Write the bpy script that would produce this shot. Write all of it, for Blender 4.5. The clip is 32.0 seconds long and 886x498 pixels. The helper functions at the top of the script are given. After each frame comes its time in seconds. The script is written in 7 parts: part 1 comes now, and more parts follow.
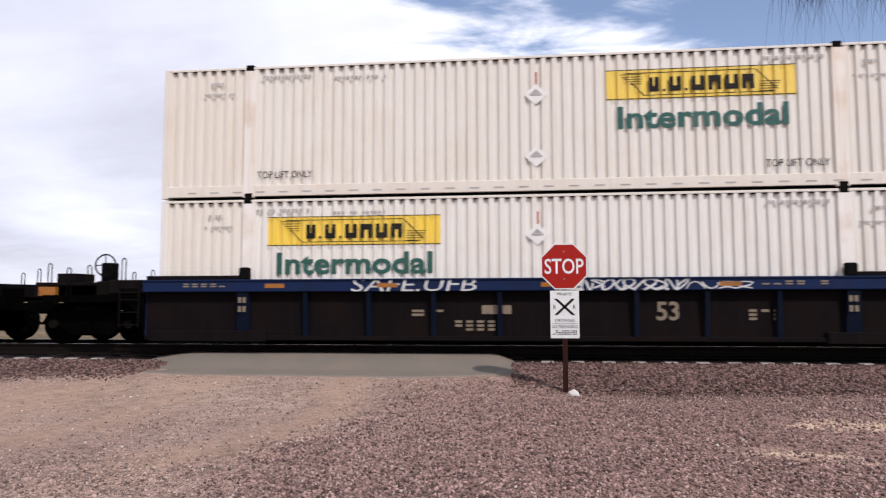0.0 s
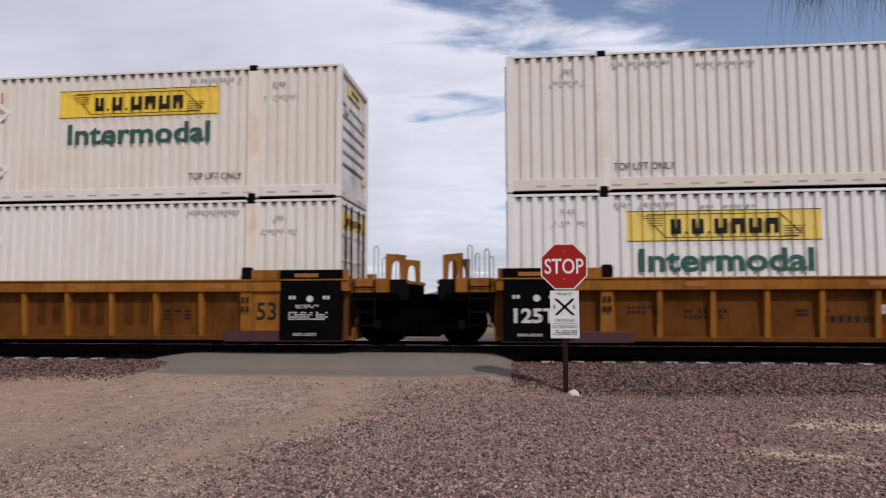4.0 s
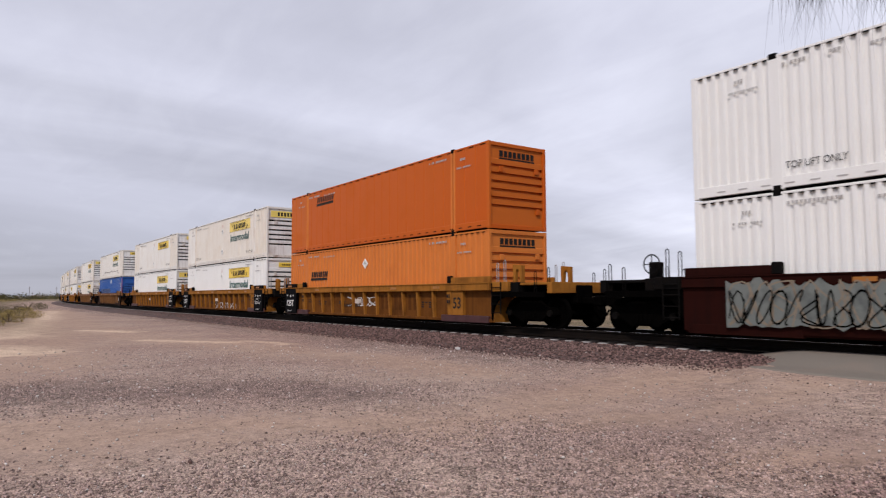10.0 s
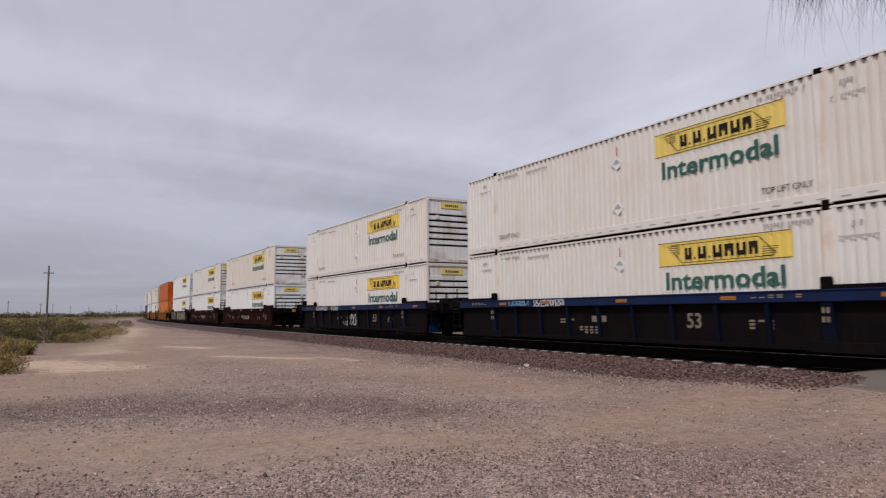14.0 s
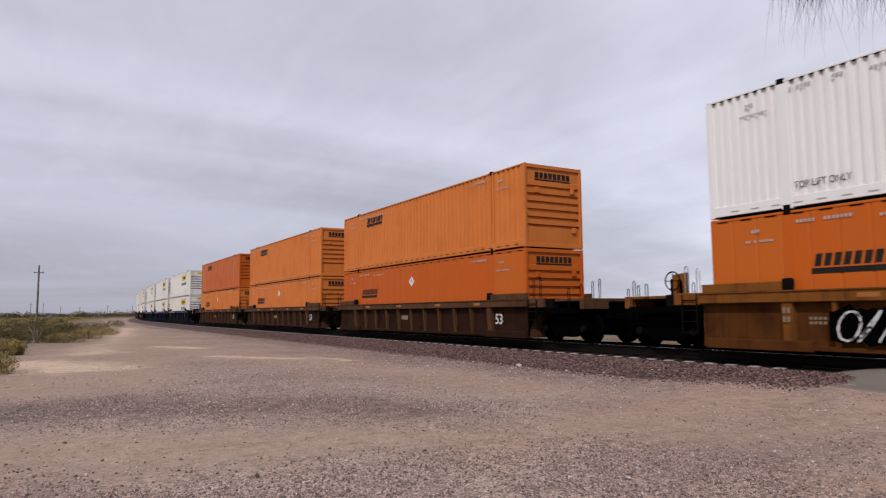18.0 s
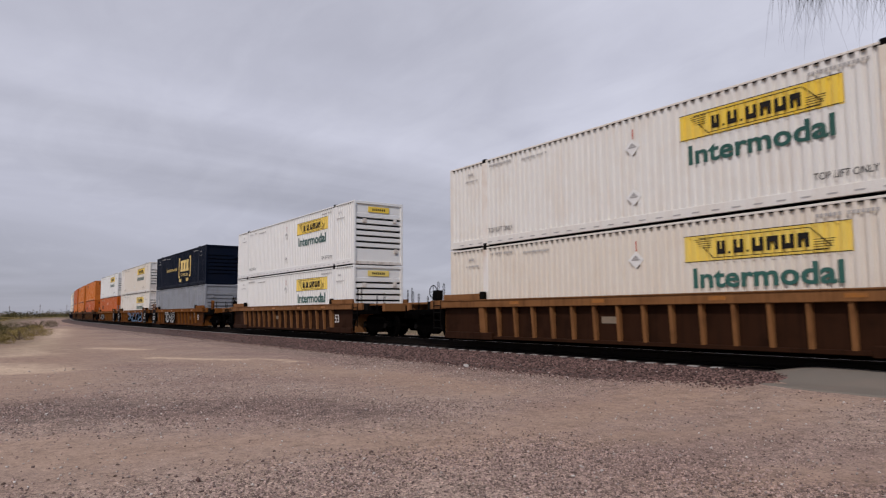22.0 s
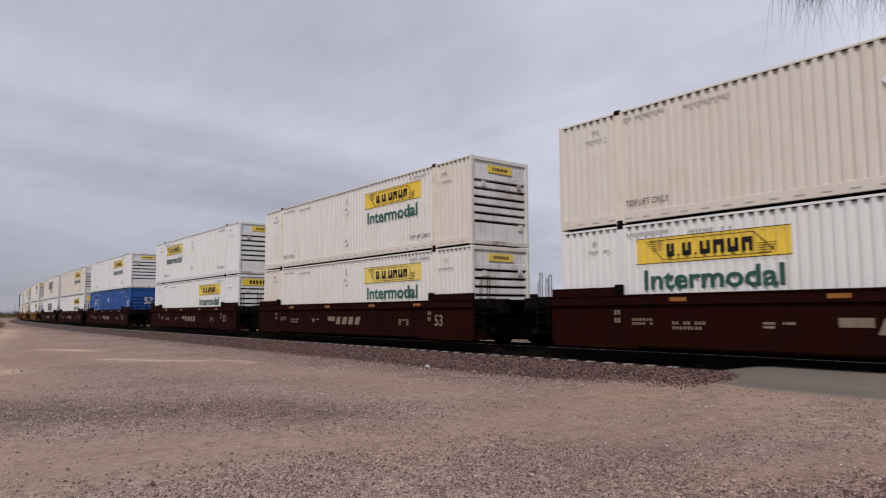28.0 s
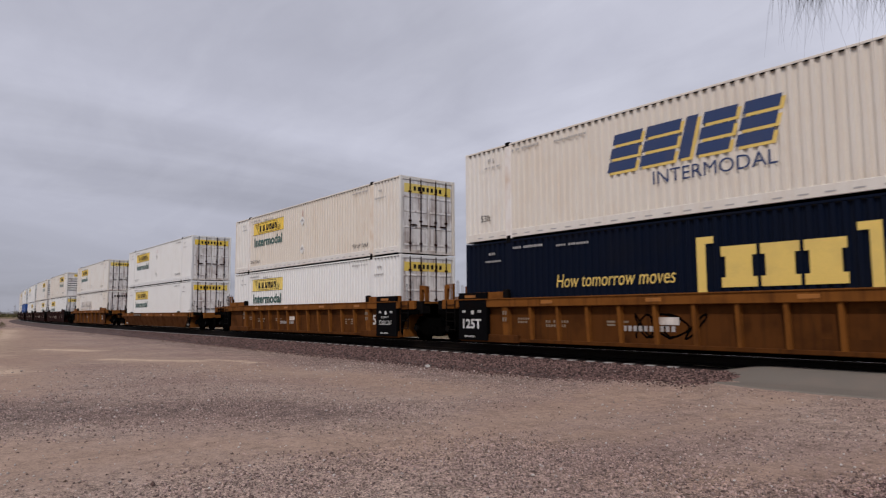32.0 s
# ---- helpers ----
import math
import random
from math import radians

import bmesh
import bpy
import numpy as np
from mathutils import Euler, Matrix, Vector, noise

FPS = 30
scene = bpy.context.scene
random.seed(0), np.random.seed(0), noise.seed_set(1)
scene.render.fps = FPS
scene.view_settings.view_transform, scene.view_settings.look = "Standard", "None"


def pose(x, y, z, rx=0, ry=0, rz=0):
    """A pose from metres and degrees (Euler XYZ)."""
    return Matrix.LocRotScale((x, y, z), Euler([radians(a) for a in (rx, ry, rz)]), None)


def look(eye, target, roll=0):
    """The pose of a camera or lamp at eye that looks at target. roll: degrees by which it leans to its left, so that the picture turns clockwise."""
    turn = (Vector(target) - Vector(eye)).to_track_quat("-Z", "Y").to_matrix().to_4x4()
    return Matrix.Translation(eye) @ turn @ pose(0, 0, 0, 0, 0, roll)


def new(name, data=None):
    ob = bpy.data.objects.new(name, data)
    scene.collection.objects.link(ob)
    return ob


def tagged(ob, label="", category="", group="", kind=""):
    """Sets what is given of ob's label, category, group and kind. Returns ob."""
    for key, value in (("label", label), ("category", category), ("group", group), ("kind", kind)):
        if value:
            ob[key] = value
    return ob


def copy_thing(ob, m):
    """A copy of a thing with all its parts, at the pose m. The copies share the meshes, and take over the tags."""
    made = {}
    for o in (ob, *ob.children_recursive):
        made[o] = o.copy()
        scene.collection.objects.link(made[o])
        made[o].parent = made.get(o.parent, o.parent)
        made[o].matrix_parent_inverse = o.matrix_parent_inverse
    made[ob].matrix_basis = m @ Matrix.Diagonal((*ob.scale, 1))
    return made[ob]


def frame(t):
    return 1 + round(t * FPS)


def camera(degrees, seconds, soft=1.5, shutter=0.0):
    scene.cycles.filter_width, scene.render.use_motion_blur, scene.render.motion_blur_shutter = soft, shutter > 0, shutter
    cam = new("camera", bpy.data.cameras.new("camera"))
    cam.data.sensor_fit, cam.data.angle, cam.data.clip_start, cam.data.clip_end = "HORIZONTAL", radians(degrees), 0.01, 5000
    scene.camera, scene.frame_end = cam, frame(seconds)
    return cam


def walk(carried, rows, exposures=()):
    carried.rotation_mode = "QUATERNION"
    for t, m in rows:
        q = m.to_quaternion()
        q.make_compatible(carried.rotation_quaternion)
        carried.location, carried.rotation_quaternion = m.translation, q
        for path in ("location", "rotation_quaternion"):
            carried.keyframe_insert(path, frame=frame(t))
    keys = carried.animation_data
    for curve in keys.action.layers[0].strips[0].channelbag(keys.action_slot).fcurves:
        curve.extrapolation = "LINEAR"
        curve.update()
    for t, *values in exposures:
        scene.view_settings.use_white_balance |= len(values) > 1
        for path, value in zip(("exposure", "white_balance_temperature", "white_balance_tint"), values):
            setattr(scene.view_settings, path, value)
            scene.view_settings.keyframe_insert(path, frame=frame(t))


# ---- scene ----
# The camera stands on a tripod beside a private level crossing and pans to follow a train.
# x runs along the track (the train goes to -x), y towards it, z up; ground at the tripod is z = 0.
EYE = (0.0, 0.0, 1.55)
cam = camera(66.8, 32.0, soft=1.2, shutter=0.07)
TURNS = [  # seconds, yaw, pitch, roll
    (0.00, 6.25, 4.21, 0.16),
    (3.50, 6.25, 4.21, 0.16),
    (6.83, 6.25, 4.21, 0.16),
    (7.00, 8.70, 4.22, 0.07),
    (7.50, 19.63, 4.15, 0.08),
    (8.00, 29.92, 4.08, 0.15),
    (8.50, 36.89, 4.05, 0.09),
    (9.00, 43.83, 3.99, 0.13),
    (9.50, 50.50, 3.97, 0.13),
    (10.00, 54.43, 3.95, 0.23),
    (10.50, 58.75, 3.91, 0.25),
    (11.00, 61.34, 3.90, 0.27),
    (11.50, 61.47, 3.90, 0.27),
    (12.00, 61.43, 3.92, 0.29),
    (12.50, 61.31, 4.48, 0.39),
    (13.00, 61.23, 5.11, 0.41),
    (13.50, 60.44, 5.27, 0.44),
    (14.00, 60.18, 5.37, 0.46),
    (14.50, 60.07, 5.39, 0.46),
    (15.00, 60.00, 5.41, 0.45),
    (15.50, 59.97, 5.41, 0.46),
    (17.50, 59.82, 5.38, 0.48),
    (18.00, 59.56, 5.36, 0.45),
    (18.50, 59.08, 5.37, 0.46),
    (19.00, 58.33, 5.38, 0.47),
    (19.50, 57.83, 5.37, 0.40),
    (20.00, 57.44, 5.37, 0.37),
    (20.50, 56.91, 5.37, 0.44),
    (21.00, 56.26, 5.38, 0.36),
    (21.50, 55.65, 5.38, 0.40),
    (22.00, 55.14, 5.38, 0.35),
    (22.50, 54.51, 5.38, 0.40),
    (23.00, 54.05, 5.40, 0.24),
    (23.50, 53.46, 5.38, 0.35),
    (24.00, 52.85, 5.39, 0.32),
    (24.50, 52.41, 5.38, 0.33),
    (25.00, 52.12, 5.40, 0.36),
    (25.50, 52.00, 5.40, 0.36),
    (26.00, 51.94, 5.40, 0.35),
    (26.50, 51.90, 5.41, 0.32),
    (28.50, 51.87, 5.40, 0.32),
    (29.00, 51.86, 5.40, 0.35),
    (29.50, 51.86, 5.40, 0.35),
    (30.00, 51.86, 5.40, 0.35),
    (30.50, 51.88, 5.40, 0.32),
    (31.00, 51.87, 5.40, 0.35),
    (31.50, 51.88, 5.40, 0.35),
    (32.00, 51.89, 5.40, 0.33),
]
EXPOSE = [(0.0, 0.50), (0.5, 0.36), (1.0, 0.20), (2.0, 0.10), (3.0, 0.02), (4.5, 0.0), (6.5, 0.18), (7.0, 0.26), (8.0, 0.10), (9.0, 0.10), (10.0, 0.24), (11.0, 0.04), (12.0, -0.08), (13.0, -0.07), (15.5, -0.04), (17.5, 0.08), (19.0, 0.19), (20.0, 0.0), (22.0, -0.07), (24.0, -0.16), (26.0, -0.08), (29.0, -0.12), (32.0, -0.15)]   # seconds, stops
PATH = [(t, pose(*EYE, 90 + p, r, y)) for t, y, p, r in TURNS]
walk(cam, PATH, exposures=[(t, e, 6500, 15) for t, e in EXPOSE])

# ---- light ----
SUN_ELEV, SUN_AZ = 44.0, 38.0   # azimuth: degrees from -y towards +x
sun_way = Vector((math.sin(radians(SUN_AZ)) * math.cos(radians(SUN_ELEV)), -math.cos(radians(SUN_AZ)) * math.cos(radians(SUN_ELEV)), math.sin(radians(SUN_ELEV))))
sun = new("sun", bpy.data.lights.new("sun", "SUN"))
sun.data.energy, sun.data.angle, sun.data.color = 2.25, radians(1.2), (1.0, 0.95, 0.89)
sun.matrix_basis = look(sun_way * 50, (0, 0, 0))


def build_world():
    w = bpy.data.worlds.new("sky")
    scene.world = w
    w.use_nodes = True
    nt = w.node_tree
    nt.nodes.clear()
    N, K = nt.nodes.new, nt.links.new
    out, bg = N("ShaderNodeOutputWorld"), N("ShaderNodeBackground")
    sky = N("ShaderNodeTexSky")
    sky.sky_type, sky.sun_disc = "NISHITA", False
    sky.sun_elevation, sky.sun_rotation = radians(SUN_ELEV), math.atan2(sun_way.x, sun_way.y)
    sky.dust_density, sky.air_density, sky.altitude = 0.5, 1.0, 600
    co = N("ShaderNodeTexCoord")
    sep = N("ShaderNodeSeparateXYZ")
    K(co.outputs["Generated"], sep.inputs[0])

    def mth(op, a, b=None):
        m = N("ShaderNodeMath")
        m.operation = op
        for i, v in enumerate((a, b)):
            if v is None:
                continue
            if isinstance(v, (int, float)):
                m.inputs[i].default_value = v
            else:
                K(v, m.inputs[i])
        return m.outputs[0]
    zz = mth("ADD", mth("MAXIMUM", sep.outputs[2], 0.0), 0.16)
    comb = N("ShaderNodeCombineXYZ")
    K(mth("DIVIDE", sep.outputs[0], zz), comb.inputs[0])
    K(mth("DIVIDE", sep.outputs[1], zz), comb.inputs[1])
    mp = N("ShaderNodeMapping")
    mp.inputs["Scale"].default_value = (0.8, 1.7, 1.0)
    mp.inputs["Rotation"].default_value = (0, 0, radians(18))
    mp.inputs["Location"].default_value = (3.1, 1.7, 0)
    K(comb.outputs[0], mp.inputs[0])

    def nz(scale, detail, rough, dist):
        n = N("ShaderNodeTexNoise")
        n.inputs["Scale"].default_value, n.inputs["Detail"].default_value = scale, detail
        n.inputs["Roughness"].default_value, n.inputs["Distortion"].default_value = rough, dist
        K(mp.outputs[0], n.inputs["Vector"])
        return n.outputs["Fac"]
    big, fine = nz(0.9, 8, 0.58, 0.5), nz(2.6, 9, 0.55, 1.0)
    # the deck thickens towards -x, where the sky is closed
    cover = mth("MULTIPLY", mth("SUBTRACT", 0.10, sep.outputs[0]), 0.40)
    low = mth("ADD", mth("MULTIPLY", mth("SUBTRACT", 0.35, sep.outputs[2]), 0.10), 0.006)
    dens = mth("ADD", mth("ADD", mth("ADD", mth("MULTIPLY", big, 0.64), mth("MULTIPLY", fine, 0.36)), cover), low)
    ramp = N("ShaderNodeValToRGB")
    ramp.color_ramp.elements[0].position, ramp.color_ramp.elements[1].position = 0.445, 0.565
    ramp.color_ramp.elements[0].color, ramp.color_ramp.elements[1].color = (0.03, 0.03, 0.03, 1), (0.97, 0.97, 0.97, 1)
    ramp.color_ramp.interpolation = "EASE"
    K(dens, ramp.inputs[0])
    shade = N("ShaderNodeValToRGB")   # thin white cloud to thicker grey deck
    shade.color_ramp.elements[0].position, shade.color_ramp.elements[0].color = 0.49, (0.74, 0.765, 0.845, 1)
    shade.color_ramp.elements[1].position, shade.color_ramp.elements[1].color = 0.95, (0.52, 0.545, 0.63, 1)
    e = shade.color_ramp.elements.new(0.64)
    e.color = (0.62, 0.65, 0.735, 1)
    K(dens, shade.inputs[0])
    mixv = N("ShaderNodeMix")
    mixv.data_type = "RGBA"
    sc = N("ShaderNodeMix")
    sc.data_type, sc.blend_type = "RGBA", "MULTIPLY"
    sc.inputs[0].default_value = 1.0
    sc.inputs["B"].default_value = (0.115, 0.112, 0.112, 1)
    K(sky.outputs[0], sc.inputs["A"])
    K(ramp.outputs[0], mixv.inputs[0])
    K(sc.outputs["Result"], mixv.inputs["A"])
    # broad darker and brighter bands of the deck
    mp3 = N("ShaderNodeMapping")
    mp3.inputs["Scale"].default_value, mp3.inputs["Location"].default_value = (1.0, 0.34, 1.0), (7.3, 2.2, 0)
    K(comb.outputs[0], mp3.inputs[0])
    broad = N("ShaderNodeTexNoise")
    broad.inputs["Scale"].default_value, broad.inputs["Detail"].default_value, broad.inputs["Distortion"].default_value = 0.9, 6, 0.6
    K(mp3.outputs[0], broad.inputs["Vector"])
    rg3 = N("ShaderNodeMapRange")
    rg3.inputs["From Min"].default_value, rg3.inputs["From Max"].default_value = 0.30, 0.70
    rg3.inputs["To Min"].default_value, rg3.inputs["To Max"].default_value = 0.84, 1.20
    K(broad.outputs["Fac"], rg3.inputs["Value"])
    # thicker, greyer cloud low over the far end of the line
    near_rim = mth("MAXIMUM", mth("SUBTRACT", 1.0, mth("MULTIPLY", mth("MAXIMUM", sep.outputs[2], 0.0), 4.5)), 0.0)
    west = mth("MINIMUM", mth("MAXIMUM", mth("MULTIPLY", mth("SUBTRACT", mth("MULTIPLY", sep.outputs[0], -1.0), 0.55), 2.6), 0.0), 1.0)
    deck = mth("SUBTRACT", 1.0, mth("MULTIPLY", mth("MULTIPLY", near_rim, west), 0.36))
    band = N("ShaderNodeVectorMath")
    band.operation = "SCALE"
    K(shade.outputs[0], band.inputs[0])
    K(mth("MULTIPLY", rg3.outputs["Result"], deck), band.inputs["Scale"])
    K(band.outputs[0], mixv.inputs["B"])
    K(mixv.outputs["Result"], bg.inputs[0])
    bg.inputs[1].default_value = 1.0
    K(bg.outputs[0], out.inputs[0])


build_world()


# ---- materials ----
def material(name, color, rough=0.6, metal=0.0, dirt=(0.2, 0.15, 0.1), amount=0.25, scale=2.0, streak=0.0, grain=60.0, bump=0.1, vary=0.0, tint=None, island=False, spec=0.5):
    """Paint, metal or stone: a base colour with stains (amount, scale), upright streaks, fine grain, and a change from piece to piece."""
    m = bpy.data.materials.new(name)
    m.use_nodes = True
    nt = m.node_tree
    N, K = nt.nodes.new, nt.links.new
    bs = nt.nodes["Principled BSDF"]
    co = N("ShaderNodeTexCoord")

    def noise_tex(sc, detail, vec):
        n = N("ShaderNodeTexNoise")
        n.inputs["Scale"].default_value, n.inputs["Detail"].default_value = sc, detail
        K(vec, n.inputs["Vector"])
        return n.outputs["Fac"]

    def ramp(fac, a, b):
        r = N("ShaderNodeMapRange")
        r.inputs["From Min"].default_value, r.inputs["From Max"].default_value = a, b
        K(fac, r.inputs["Value"])
        return r.outputs["Result"]

    def mix(fac, a, b, kind="MIX"):
        x = N("ShaderNodeMix")
        x.data_type, x.blend_type = "RGBA", kind
        for sock, v in (("Factor", fac), ("A", a), ("B", b)):
            s = x.inputs[0] if sock == "Factor" else x.inputs[sock]
            if isinstance(v, (int, float)):
                s.default_value = v
            elif isinstance(v, tuple):
                s.default_value = (*v, 1)
            else:
                K(v, s)
        return x.outputs["Result"]

    def times(v, k):
        x = N("ShaderNodeMath")
        x.operation = "MULTIPLY"
        K(v, x.inputs[0])
        x.inputs[1].default_value = k
        return x.outputs[0]
    vec = co.outputs["Object"]
    oi = N("ShaderNodeObjectInfo")
    shift = N("ShaderNodeVectorMath")
    K(vec, shift.inputs[0])
    off = N("ShaderNodeCombineXYZ")
    K(times(oi.outputs["Random"], 37.0), off.inputs[0])
    K(off.outputs[0], shift.inputs[1])
    vec2 = shift.outputs[0]
    rnd = oi.outputs["Random"]
    if island:
        ge = N("ShaderNodeNewGeometry")
        rnd = ge.outputs["Random Per Island"]
    col = color
    if tint:
        col = mix(rnd, color, tint)
    stain = ramp(noise_tex(scale, 6, vec2), 0.48, 0.75)
    col = mix(times(stain, amount), col, dirt)
    if streak:
        mp = N("ShaderNodeMapping")
        mp.inputs["Scale"].default_value = (5.0, 5.0, 0.25)
        K(vec2, mp.inputs[0])
        st = ramp(noise_tex(1.6, 5, mp.outputs[0]), 0.50, 0.78)
        col = mix(times(st, streak), col, dirt)
    fine = noise_tex(grain, 4, vec)
    g = N("ShaderNodeMapRange")
    g.inputs["To Min"].default_value, g.inputs["To Max"].default_value = 0.86, 1.12
    K(fine, g.inputs["Value"])
    cc = N("ShaderNodeCombineColor")
    for i in range(3):
        K(g.outputs["Result"], cc.inputs[i])
    col = mix(1.0, col, cc.outputs[0], "MULTIPLY")
    if vary:
        h = N("ShaderNodeHueSaturation")
        v = N("ShaderNodeMapRange")
        v.inputs["To Min"].default_value, v.inputs["To Max"].default_value = (1 + vary, 1 - vary) if island else (1 - vary, 1 + vary)
        K(rnd, v.inputs["Value"])
        K(v.outputs["Result"], h.inputs["Value"])
        K(col, h.inputs["Color"])
        col = h.outputs["Color"]
    K(col, bs.inputs["Base Color"])
    rr = N("ShaderNodeMapRange")
    rr.inputs["To Min"].default_value, rr.inputs["To Max"].default_value = max(0.05, rough - 0.12), min(1.0, rough + 0.15)
    K(stain, rr.inputs["Value"])
    K(rr.outputs["Result"], bs.inputs["Roughness"])
    bs.inputs["Metallic"].default_value = metal
    bs.inputs["Specular IOR Level"].default_value = spec
    if bump:
        b = N("ShaderNodeBump")
        b.inputs["Strength"].default_value, b.inputs["Distance"].default_value = bump, 0.02
        K(fine, b.inputs["Height"])
        K(b.outputs[0], bs.inputs["Normal"])
    return m


